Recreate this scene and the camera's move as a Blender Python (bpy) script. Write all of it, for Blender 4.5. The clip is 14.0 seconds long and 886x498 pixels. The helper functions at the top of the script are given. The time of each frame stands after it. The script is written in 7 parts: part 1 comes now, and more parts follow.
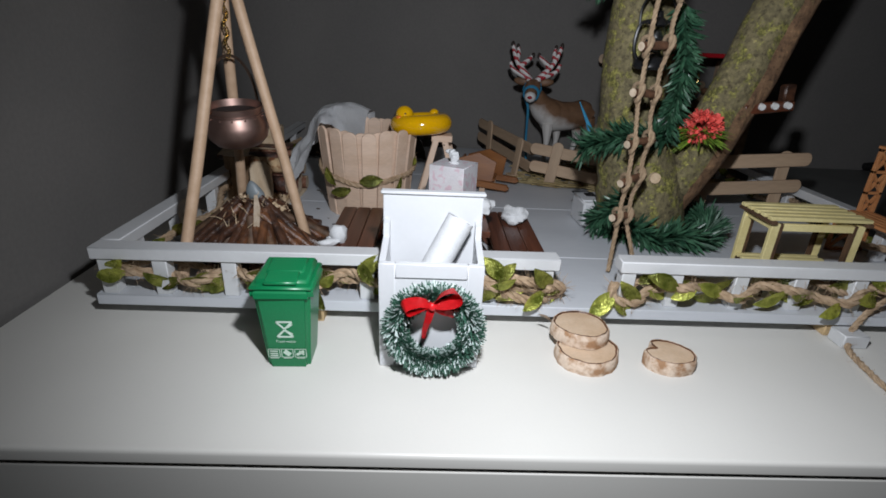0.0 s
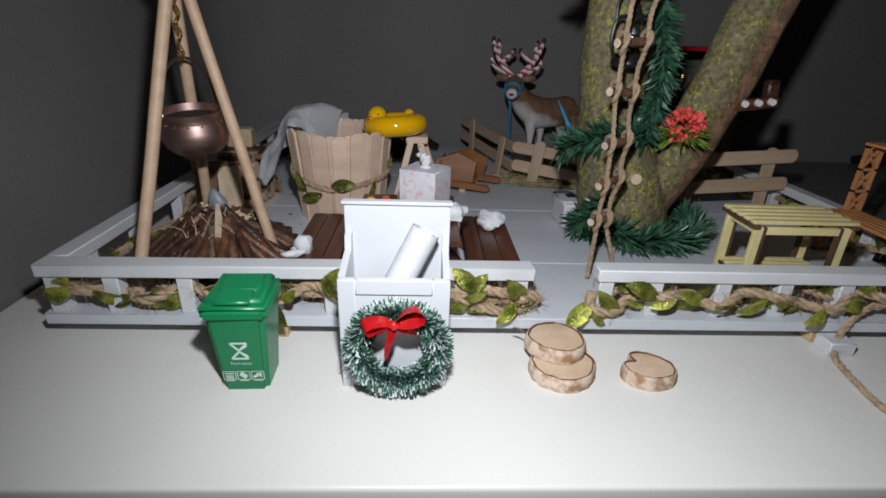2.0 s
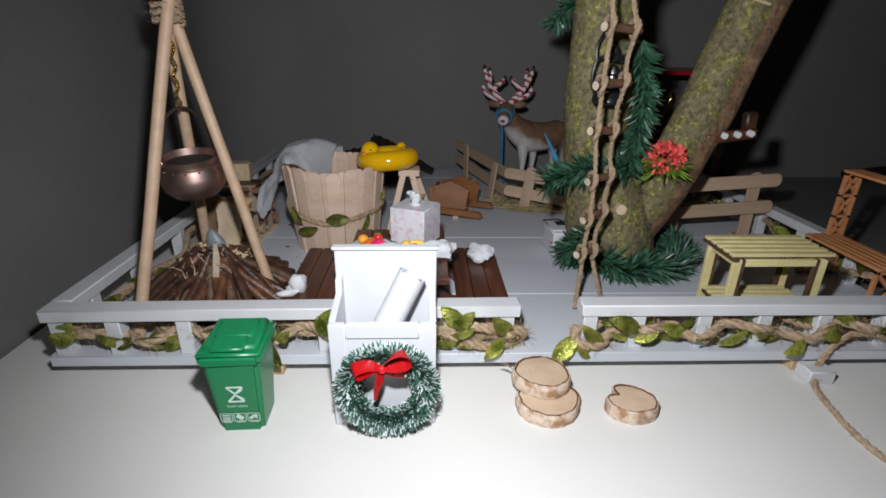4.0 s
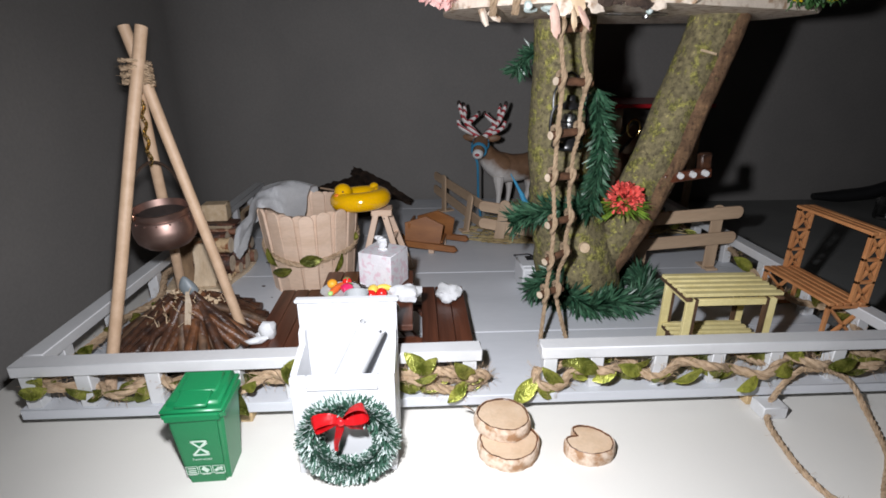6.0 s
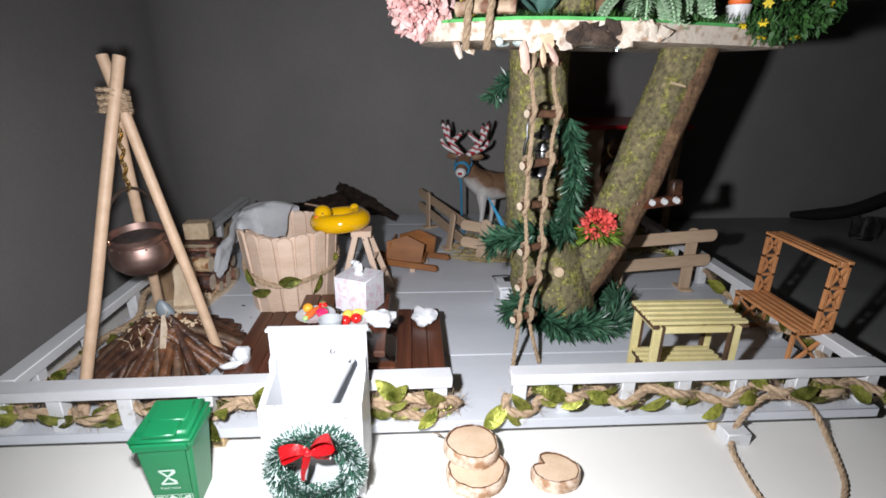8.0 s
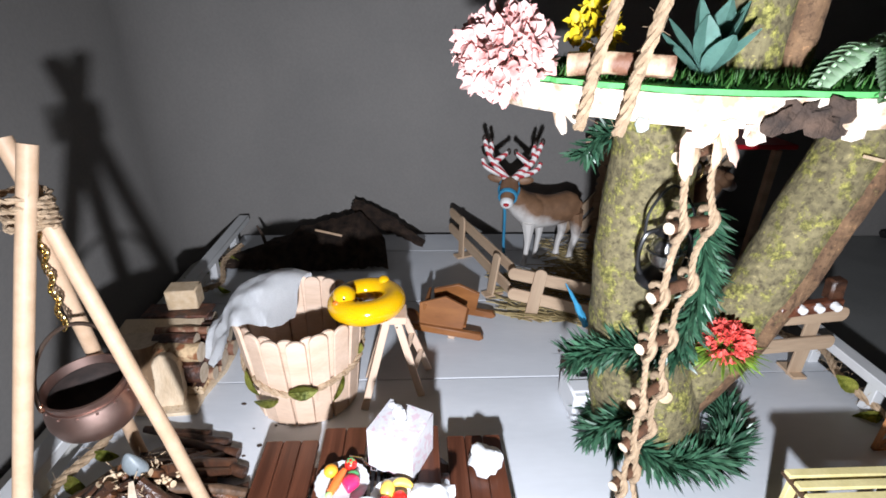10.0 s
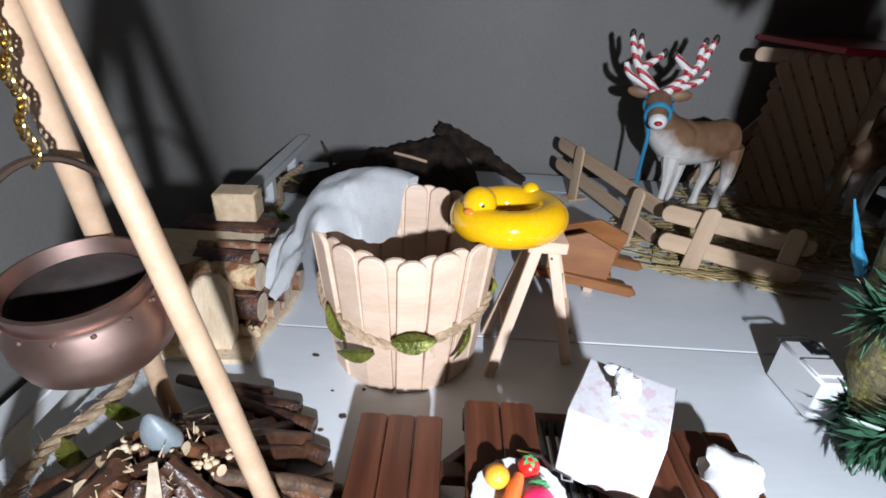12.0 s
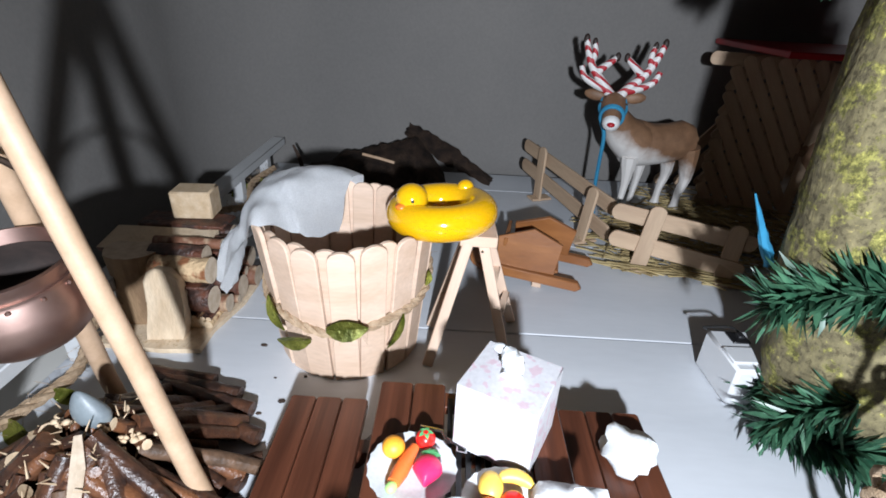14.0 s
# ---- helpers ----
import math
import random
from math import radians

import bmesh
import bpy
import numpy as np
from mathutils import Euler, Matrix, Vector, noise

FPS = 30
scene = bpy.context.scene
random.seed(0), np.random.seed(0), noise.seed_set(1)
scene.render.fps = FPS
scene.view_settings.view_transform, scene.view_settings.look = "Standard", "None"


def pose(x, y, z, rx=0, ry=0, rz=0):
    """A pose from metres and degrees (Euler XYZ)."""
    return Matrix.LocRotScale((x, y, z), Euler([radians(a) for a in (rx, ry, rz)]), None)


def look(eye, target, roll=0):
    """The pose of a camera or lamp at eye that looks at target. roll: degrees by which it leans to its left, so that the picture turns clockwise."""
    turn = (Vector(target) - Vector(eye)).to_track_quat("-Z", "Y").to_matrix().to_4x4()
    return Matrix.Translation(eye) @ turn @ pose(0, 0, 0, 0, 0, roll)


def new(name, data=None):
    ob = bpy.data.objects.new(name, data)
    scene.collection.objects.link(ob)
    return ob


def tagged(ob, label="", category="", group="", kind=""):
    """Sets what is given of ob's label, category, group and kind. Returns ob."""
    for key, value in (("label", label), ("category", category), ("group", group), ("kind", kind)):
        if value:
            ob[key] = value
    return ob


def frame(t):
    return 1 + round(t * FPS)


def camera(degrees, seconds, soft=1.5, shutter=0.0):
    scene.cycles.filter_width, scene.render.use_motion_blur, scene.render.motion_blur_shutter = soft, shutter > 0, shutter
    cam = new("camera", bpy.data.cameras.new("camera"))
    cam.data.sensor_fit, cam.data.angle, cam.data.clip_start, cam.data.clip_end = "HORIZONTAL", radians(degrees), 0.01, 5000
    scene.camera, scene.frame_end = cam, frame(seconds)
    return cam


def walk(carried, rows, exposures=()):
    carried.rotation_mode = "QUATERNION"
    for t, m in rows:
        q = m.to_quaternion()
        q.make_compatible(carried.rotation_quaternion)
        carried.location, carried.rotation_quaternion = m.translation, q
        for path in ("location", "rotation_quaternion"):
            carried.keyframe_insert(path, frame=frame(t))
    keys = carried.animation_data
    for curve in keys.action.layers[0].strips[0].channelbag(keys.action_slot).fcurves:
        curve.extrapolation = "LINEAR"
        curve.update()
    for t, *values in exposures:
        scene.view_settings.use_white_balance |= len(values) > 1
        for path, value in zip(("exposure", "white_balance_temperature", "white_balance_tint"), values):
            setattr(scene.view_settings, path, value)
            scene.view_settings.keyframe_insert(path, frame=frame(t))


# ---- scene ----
cam = camera(84.0, 14.0, soft=1.7)
PATH = [
    (0, -0.0011, 0.0062, 0.1286, 67.01, -2.43, -0.86),
    (0.5, 0.0044, 0.0132, 0.1285, 66.87, -2.44, -1.29),
    (1, 0.0081, 0.0141, 0.1306, 66.69, -2.37, -1.64),
    (1.5, 0.0088, 0.0151, 0.1316, 66.53, -2.12, -1.78),
    (2, 0.0108, 0.0193, 0.1313, 66.38, -1.87, -1.81),
    (2.5, 0.0097, 0.0164, 0.1337, 66.62, -1.73, -1.82),
    (3, 0.0131, 0.0168, 0.1347, 66.83, -1.52, -1.83),
    (5.5, 0.0252, 0.0145, 0.1658, 69.01, 0.36, -2.37),
    (6, 0.0322, 0.0136, 0.1642, 69.42, 0.00, -2.98),
    (6.5, 0.0361, 0.0129, 0.1653, 69.94, -0.35, -3.49),
    (7, 0.0398, 0.0099, 0.1713, 70.38, -0.72, -3.93),
    (9.3, 0.0494, 0.0426, 0.1811, 67.80, -0.66, -3.00),
    (9.5, 0.0676, 0.0691, 0.2009, 67.02, -0.61, -3.47),
    (10, 0.0191, 0.1231, 0.2183, 64.41, -0.97, -2.89),
    (10.5, 0.0046, 0.1840, 0.1901, 62.21, -1.97, -2.48),
    (11, -0.0146, 0.1850, 0.1653, 61.89, -2.43, -0.97),
    (11.5, -0.0248, 0.1846, 0.1499, 61.64, -2.84, 0.41),
    (12, -0.0313, 0.1915, 0.1473, 61.95, -2.81, 1.81),
    (12.5, -0.0115, 0.1884, 0.1507, 62.78, -2.34, 3.89),
    (13, 0.0287, 0.1835, 0.1468, 63.01, -2.46, 4.13),
    (13.5, 0.0162, 0.1834, 0.1459, 62.74, -2.39, 3.45),
    (14, -0.0063, 0.1819, 0.1497, 62.37, -2.71, 1.84),
]
EXPOSURES = [(0, -1.10, 6700, 11), (3, -1.10, 6700, 11), (5.5, -0.57, 6900, 14), (7, -0.38, 6900, 14), (9.5, 0.40, 6600, 13), (10.4, 0.78, 6540, 12), (11, 0.72, 6450, 10), (12, 0.54, 6350, 10), (14, 0.54, 6380, 10)]
walk(cam, [(t, pose(x, y, z, rx, ry, rz)) for t, x, y, z, rx, ry, rz in PATH], EXPOSURES)

# ---- light: a small torch held in front of the scene in a dim room ----
world = bpy.data.worlds.new("dim_room")
scene.world = world
world.use_nodes = True
world.node_tree.nodes["Background"].inputs[0].default_value = (0.9, 0.95, 1.0, 1)
world.node_tree.nodes["Background"].inputs[1].default_value = 0.27
torch = new("torch", bpy.data.lights.new("torch", "SPOT"))
torch.data.energy = 5.5
torch.data.shadow_soft_size = 0.005
torch.data.color = (0.92, 0.985, 1.08)
torch.data.spot_size, torch.data.spot_blend = radians(164), 0.95
torch.matrix_world = look((0.012, 0.058, 0.170), (0.112, 0.37, 0.005))

# ---- materials ----
def lerp_color(c, k):
    return tuple(min(1, v * k) for v in c)


def mat(name, c, c2=None, rough=0.6, metal=0.0, s1=90, s2=900, bump=0.15, depth=0.0004, stretch=(1, 1, 1), spec=0.5,
        rand=0.0, coat=0.0, sss=0.0, contrast=(0.35, 0.65), island=False, grain=0.3):
    """Two colours mixed by a broad noise, a fine noise for grain and relief, and a shift from piece to piece."""
    m = bpy.data.materials.new(name)
    m.use_nodes = True
    nt = m.node_tree
    b = nt.nodes["Principled BSDF"]
    tc = nt.nodes.new("ShaderNodeTexCoord")
    mp = nt.nodes.new("ShaderNodeMapping")
    mp.inputs["Scale"].default_value = stretch
    nt.links.new(tc.outputs["Object"], mp.inputs["Vector"])
    n1 = nt.nodes.new("ShaderNodeTexNoise")
    n1.inputs["Scale"].default_value = s1
    n1.inputs["Detail"].default_value = 5
    n2 = nt.nodes.new("ShaderNodeTexNoise")
    n2.inputs["Scale"].default_value = s2
    n2.inputs["Detail"].default_value = 3
    for n in (n1, n2):
        nt.links.new(mp.outputs[0], n.inputs["Vector"])
    ramp = nt.nodes.new("ShaderNodeValToRGB")
    ramp.color_ramp.elements[0].position, ramp.color_ramp.elements[1].position = contrast
    ramp.color_ramp.elements[0].color = (*c, 1)
    ramp.color_ramp.elements[1].color = (*(c2 or lerp_color(c, 0.85)), 1)
    nt.links.new(n1.outputs["Fac"], ramp.inputs[0])
    hsv = nt.nodes.new("ShaderNodeHueSaturation")
    nt.links.new(ramp.outputs[0], hsv.inputs["Color"])
    val = nt.nodes.new("ShaderNodeMath")
    val.operation = "MULTIPLY_ADD"
    nt.links.new(n2.outputs["Fac"], val.inputs[0])
    val.inputs[1].default_value, val.inputs[2].default_value = grain, 1 - grain / 2
    last = val.outputs[0]
    if rand:
        src = nt.nodes.new("ShaderNodeNewGeometry").outputs["Random Per Island"] if island else nt.nodes.new("ShaderNodeObjectInfo").outputs["Random"]
        add = nt.nodes.new("ShaderNodeMath")
        add.operation = "MULTIPLY_ADD"
        nt.links.new(src, add.inputs[0])
        add.inputs[1].default_value = rand
        sub = nt.nodes.new("ShaderNodeMath")
        sub.operation = "SUBTRACT"
        nt.links.new(last, sub.inputs[0])
        sub.inputs[1].default_value = rand / 2
        nt.links.new(sub.outputs[0], add.inputs[2])
        last = add.outputs[0]
    nt.links.new(last, hsv.inputs["Value"])
    nt.links.new(hsv.outputs[0], b.inputs["Base Color"])
    b.inputs["Roughness"].default_value = rough
    b.inputs["Metallic"].default_value = metal
    b.inputs["Specular IOR Level"].default_value = spec
    b.inputs["Coat Weight"].default_value = coat
    b.inputs["Coat Roughness"].default_value = 0.12
    if sss:
        b.inputs["Subsurface Weight"].default_value = sss
        b.inputs["Subsurface Radius"].default_value = (0.004, 0.003, 0.002)
        b.inputs["Subsurface Scale"].default_value = 0.5
    if bump:
        bp = nt.nodes.new("ShaderNodeBump")
        bp.inputs["Strength"].default_value = bump
        bp.inputs["Distance"].default_value = depth
        nt.links.new(n2.outputs["Fac"], bp.inputs["Height"])
        nt.links.new(bp.outputs[0], b.inputs["Normal"])
    return m


def bark_mat(name, base, dark, lichen, amount=0.5, s=110, lich_scale=55, depth=0.0012):
    """Bark with furrows, and lichen where a broad noise is high."""
    m = mat(name, base, dark, rough=0.9, s1=s, s2=500, bump=0, contrast=(0.35, 0.6))
    nt = m.node_tree
    b = nt.nodes["Principled BSDF"]
    col = b.inputs["Base Color"].links[0].from_socket
    tc = next(n for n in nt.nodes if n.type == "TEX_COORD")
    n3 = nt.nodes.new("ShaderNodeTexNoise")
    n3.inputs["Scale"].default_value = lich_scale
    n3.inputs["Detail"].default_value = 8
    n3.inputs["Roughness"].default_value = 0.72
    nt.links.new(tc.outputs["Object"], n3.inputs["Vector"])
    r = nt.nodes.new("ShaderNodeValToRGB")
    r.color_ramp.elements[0].position, r.color_ramp.elements[1].position = 0.63 - 0.25 * amount, 0.68 - 0.25 * amount
    nt.links.new(n3.outputs["Fac"], r.inputs[0])
    n4 = nt.nodes.new("ShaderNodeTexNoise")
    n4.inputs["Scale"].default_value = lich_scale * 4.3
    n4.inputs["Detail"].default_value = 6
    n4.inputs["Roughness"].default_value = 0.7
    nt.links.new(tc.outputs["Object"], n4.inputs["Vector"])
    r2 = nt.nodes.new("ShaderNodeValToRGB")
    r2.color_ramp.elements[0].position, r2.color_ramp.elements[1].position = 0.44, 0.60
    r2.color_ramp.elements[0].color = (*lerp_color(lichen, 0.30), 1)
    r2.color_ramp.elements[1].color = (*lichen, 1)
    nt.links.new(n4.outputs["Fac"], r2.inputs[0])
    mix = nt.nodes.new("ShaderNodeMix")
    mix.data_type = "RGBA"
    nt.links.new(r.outputs[0], mix.inputs[0])
    nt.links.new(col, mix.inputs[6])
    nt.links.new(r2.outputs[0], mix.inputs[7])
    # small dark pits and pale crusts over both
    n5 = nt.nodes.new("ShaderNodeTexNoise")
    n5.inputs["Scale"].default_value = 420
    n5.inputs["Detail"].default_value = 5
    n5.inputs["Roughness"].default_value = 0.7
    nt.links.new(tc.outputs["Object"], n5.inputs["Vector"])
    r3 = nt.nodes.new("ShaderNodeValToRGB")
    r3.color_ramp.elements[0].position, r3.color_ramp.elements[1].position = 0.36, 0.66
    r3.color_ramp.elements[0].color = (0.46, 0.44, 0.42, 1)
    r3.color_ramp.elements[1].color = (1.9, 1.85, 1.7, 1)
    mid = r3.color_ramp.elements.new(0.47)
    mid.color = (1, 1, 1, 1)
    mid = r3.color_ramp.elements.new(0.60)
    mid.color = (1.08, 1.08, 1.05, 1)
    nt.links.new(n5.outputs["Fac"], r3.inputs[0])
    spots = nt.nodes.new("ShaderNodeMix")
    spots.data_type, spots.blend_type = "RGBA", "MULTIPLY"
    spots.inputs[0].default_value = 1.0
    nt.links.new(mix.outputs[2], spots.inputs[6])
    nt.links.new(r3.outputs[0], spots.inputs[7])
    nt.links.new(spots.outputs[2], b.inputs["Base Color"])
    vor = nt.nodes.new("ShaderNodeTexNoise")
    vor.inputs["Scale"].default_value = 260
    vor.inputs["Detail"].default_value = 6
    mp = nt.nodes.new("ShaderNodeMapping")
    mp.inputs["Scale"].default_value = (1, 1, 0.35)
    nt.links.new(tc.outputs["Object"], mp.inputs[0])
    nt.links.new(mp.outputs[0], vor.inputs["Vector"])
    bp = nt.nodes.new("ShaderNodeBump")
    bp.inputs["Strength"].default_value = 0.8
    bp.inputs["Distance"].default_value = depth
    nt.links.new(vor.outputs["Fac"], bp.inputs["Height"])
    nt.links.new(bp.outputs[0], b.inputs["Normal"])
    return m


def glass_mat(name):
    m = bpy.data.materials.new(name)
    m.use_nodes = True
    b = m.node_tree.nodes["Principled BSDF"]
    b.inputs["Transmission Weight"].default_value = 1.0
    b.inputs["Roughness"].default_value = 0.05
    b.inputs["IOR"].default_value = 1.5
    return m


M = {
    "wall": mat("dark_grey_wall_paint", (0.216, 0.205, 0.194), (0.198, 0.189, 0.180), grain=0.20, rough=0.85, s1=14, s2=420, bump=0.12, depth=0.0006, spec=0.2),
    "desk": mat("white_lacquer", (0.67, 0.655, 0.61), (0.63, 0.615, 0.575), grain=0.03, rough=0.32, s1=9, s2=700, bump=0.02, spec=0.35),
    "deck": mat("white_painted_plank", (0.58, 0.60, 0.63), (0.52, 0.54, 0.57), grain=0.1, rough=0.5, s1=26, s2=380, bump=0.10, stretch=(0.25, 1, 1), rand=0.06),
    "rail": mat("white_painted_batten", (0.63, 0.64, 0.645), (0.58, 0.585, 0.59), grain=0.08, rough=0.5, s1=40, s2=420, bump=0.12, rand=0.06),
    "raw": mat("raw_pine", (0.55, 0.40, 0.22), (0.48, 0.33, 0.17), rough=0.7, stretch=(0.2, 1, 1), s1=160),
    "stick": mat("birch_craft_stick", (0.63, 0.468, 0.358), (0.56, 0.398, 0.288), rough=0.62, s1=130, s2=900, stretch=(0.12, 1, 1), bump=0.2, rand=0.16),
    "fence": mat("greyed_craft_stick", (0.50, 0.36, 0.24), (0.42, 0.29, 0.19), rough=0.65, s1=130, s2=900, stretch=(0.12, 1, 1), bump=0.2, rand=0.18),
    "dowel": mat("beech_dowel", (0.55, 0.38, 0.255), (0.47, 0.315, 0.20), grain=0.16, rough=0.55, s1=160, s2=1200, bump=0.12),
    "copper": mat("worn_copper", grain=0.1, c=(0.37, 0.25, 0.215), c2=(0.30, 0.195, 0.165), rough=0.46, metal=1.0, s1=120, s2=700, bump=0.04),
    "copper_in": mat("bright_copper", (0.52, 0.28, 0.19), (0.40, 0.2, 0.13), rough=0.3, metal=1.0, s1=80, s2=500, bump=0.05),
    # near-black kettle lining: the shade inside the copper bowl, put into the colour
    "tarnish": mat("shade_dark_copper", (0.035, 0.022, 0.018), (0.018, 0.012, 0.010), rough=0.75, s1=160, s2=800, bump=0.2),
    "brass": mat("gold_chain", (0.75, 0.53, 0.2), rough=0.25, metal=1.0, bump=0),
    "wire": mat("dark_bronze_wire", (0.13, 0.09, 0.07), rough=0.4, metal=0.8, bump=0),
    "twig": mat("brown_twig_bark", (0.085, 0.035, 0.018), (0.028, 0.014, 0.010), rough=0.36, s1=220, s2=900, bump=0.6, rand=0.5, depth=0.0006),
    "twigred": mat("reddish_twig_bark", (0.165, 0.066, 0.028), (0.06, 0.026, 0.014), rough=0.38, s1=220, s2=900, bump=0.6, rand=0.4, depth=0.0006),
    "twiggrey": mat("greyish_twig_bark", (0.15, 0.082, 0.046), (0.07, 0.04, 0.023), rough=0.6, s1=220, s2=900, bump=0.6, rand=0.4, depth=0.0006),
    "antlertip": mat("dark_antler_tip", (0.03, 0.018, 0.014), rough=0.6, bump=0.1),
    "cut": mat("fresh_cut_wood", (0.60, 0.46, 0.31), (0.50, 0.36, 0.22), rough=0.75, s1=260, s2=900, bump=0.3),
    "birchbark": mat("flaky_log_bark", (0.185, 0.08, 0.045), (0.52, 0.38, 0.25), rough=0.6, s1=130, s2=700, bump=0.8, depth=0.0008, contrast=(0.5, 0.66), stretch=(1, 1, 0.4), rand=0.3),
    "redbark": mat("dark_red_log_bark", (0.13, 0.048, 0.028), (0.05, 0.028, 0.022), rough=0.5, s1=170, s2=600, bump=1.0, depth=0.0011, contrast=(0.4, 0.6), rand=0.2, grain=0.7),
    "flakybark": mat("orange_flaking_log_bark", (0.60, 0.42, 0.24), (0.26, 0.10, 0.04), rough=0.75, s1=190, s2=600, bump=1.0, depth=0.0011, contrast=(0.47, 0.60), grain=0.5),
    "logend": mat("weathered_log_end", (0.56, 0.46, 0.35), (0.45, 0.35, 0.25), rough=0.8, s1=260, s2=900, bump=0.4, rand=0.25),
    "greybark": mat("grey_brown_log_bark", (0.31, 0.20, 0.11), (0.19, 0.115, 0.06), rough=0.75, s1=160, s2=800, bump=0.7, depth=0.0007, stretch=(1, 1, 0.4)),
    "logwood": mat("split_log_face", (0.64, 0.51, 0.36), (0.50, 0.37, 0.24), rough=0.8, s1=150, s2=900, bump=0.9, contrast=(0.42, 0.75), rand=0.2, stretch=(1, 1, 0.3)),
    "darkbark": mat("dark_loose_bark", (0.075, 0.045, 0.03), (0.025, 0.016, 0.012), rough=0.9, s1=130, s2=600, bump=0.9, depth=0.001),
    "brown": mat("brown_stained_plank", (0.118, 0.039, 0.020), (0.058, 0.019, 0.010), rough=0.33, s1=190, s2=900, stretch=(1, 0.05, 1), bump=0.3, rand=0.25, grain=0.6),
    "orange": mat("orange_plywood", (0.56, 0.25, 0.10), (0.47, 0.19, 0.07), rough=0.6, s1=140, s2=900, rand=0.12),
    "yellowply": mat("pale_yellow_plywood", (0.66, 0.57, 0.28), (0.58, 0.49, 0.22), rough=0.6, s1=120, s2=900, rand=0.1),
    "burnt": mat("laser_burnt_edge", (0.09, 0.045, 0.02), (0.05, 0.025, 0.012), rough=0.8),
    "barrow": mat("oiled_brown_wood", (0.29, 0.115, 0.036), (0.21, 0.078, 0.024), rough=0.42, s1=120, s2=900, stretch=(0.25, 1, 1), rand=0.15),
    "duck": mat("glossy_yellow_vinyl", (0.80, 0.44, 0.005), (0.76, 0.40, 0.004), rough=0.1, bump=0, coat=0.6, s1=30),
    "beak": mat("orange_beak", (0.85, 0.22, 0.03), rough=0.3, bump=0),
    "black": mat("black_plastic", (0.012, 0.012, 0.013), rough=0.3, bump=0.05),
    "cloth": mat("white_cotton", (0.78, 0.79, 0.80), (0.73, 0.74, 0.755), rough=0.9, s1=60, s2=1800, bump=0.35),
    "paper": mat("white_tissue", (0.62, 0.63, 0.64), (0.57, 0.58, 0.59), rough=0.85, s1=150, s2=1300, bump=0.3),
    "chest": mat("white_painted_wood", (0.61, 0.62, 0.635), (0.57, 0.58, 0.595), grain=0.05, rough=0.4, s1=30, s2=500, bump=0.06),
    "bin": mat("green_plastic", (0.003, 0.195, 0.070), (0.003, 0.175, 0.062), rough=0.34, s1=20, s2=1500, bump=0.03),
    "print": mat("white_print", (0.62, 0.78, 0.66), rough=0.5, bump=0),
    "spruce": mat("frosted_tinsel_green", (0.018, 0.075, 0.045), (0.05, 0.13, 0.09), rough=0.6, s1=500, bump=0, rand=0.5, island=True),
    "frost": mat("white_tinsel_tip", (0.62, 0.70, 0.68), (0.45, 0.55, 0.52), rough=0.6, s1=400, bump=0),
    "pine": mat("plastic_pine_needle", (0.018, 0.066, 0.036), (0.05, 0.125, 0.07), rough=0.38, s1=200, bump=0, rand=0.9, island=True),
    "ribbon": mat("red_satin", (0.70, 0.015, 0.02), (0.60, 0.01, 0.015), rough=0.35, s1=150, s2=1200, bump=0.3),
    "jute": mat("jute_twine", (0.47, 0.34, 0.225), (0.31, 0.21, 0.125), rough=0.9, s1=400, s2=1800, bump=0.8, depth=0.0006),
    "ropepale": mat("pale_sisal_rope", (0.37, 0.265, 0.17), (0.27, 0.185, 0.112), rough=0.9, s1=400, s2=1800, bump=0.7, depth=0.0006),
    "leaf": mat("shiny_olive_leaf", (0.16, 0.19, 0.025), (0.55, 0.56, 0.13), rough=0.27, s1=170, s2=700, bump=0.9, depth=0.0009, rand=1.0, metal=0.45),
    "redflower": mat("coral_petal", (0.80, 0.13, 0.10), (0.72, 0.07, 0.06), rough=0.6, s1=400, bump=0, rand=0.35, island=True, sss=0.0),
    "pinkflower": mat("pale_pink_petal", (0.74, 0.36, 0.33), (0.76, 0.54, 0.50), rough=0.65, s1=200, bump=0, rand=0.25, island=True),
    "grass": mat("green_grass_blade", (0.035, 0.125, 0.018), (0.025, 0.085, 0.014), rough=0.6, s1=200, bump=0, rand=0.7, island=True),
    "mat_green": mat("green_felt", (0.10, 0.45, 0.12), rough=0.9, s1=300, bump=0.3),
    "fern": mat("pale_green_fern", (0.46, 0.62, 0.42), (0.34, 0.53, 0.32), rough=0.55, s1=150, bump=0.1, rand=0.4, island=True),
    "succ": mat("blue_green_succulent", (0.18, 0.36, 0.30), (0.12, 0.27, 0.22), rough=0.5, s1=120, bump=0.1),
    "bush": mat("deep_green_bush", (0.025, 0.085, 0.02), (0.04, 0.12, 0.025), rough=0.6, s1=200, bump=0, rand=0.7, island=True),
    "yflower": mat("yellow_petal", (0.75, 0.55, 0.02), rough=0.6, bump=0, rand=0.3, island=True),
    "white": mat("white_toy_paint", (0.70, 0.70, 0.69), (0.62, 0.62, 0.61), rough=0.5, s1=90, s2=900, bump=0.15),
    "redpaint": mat("red_gloss_paint", (0.42, 0.012, 0.02), (0.36, 0.01, 0.016), rough=0.35, s1=60, s2=800, bump=0.05),
    "blue": mat("turquoise_yarn", (0.03, 0.25, 0.42), (0.02, 0.18, 0.32), rough=0.8, bump=0.3),
    "straw": mat("straw", (0.42, 0.33, 0.16), (0.24, 0.17, 0.07), rough=0.7, bump=0, rand=0.5, island=True),
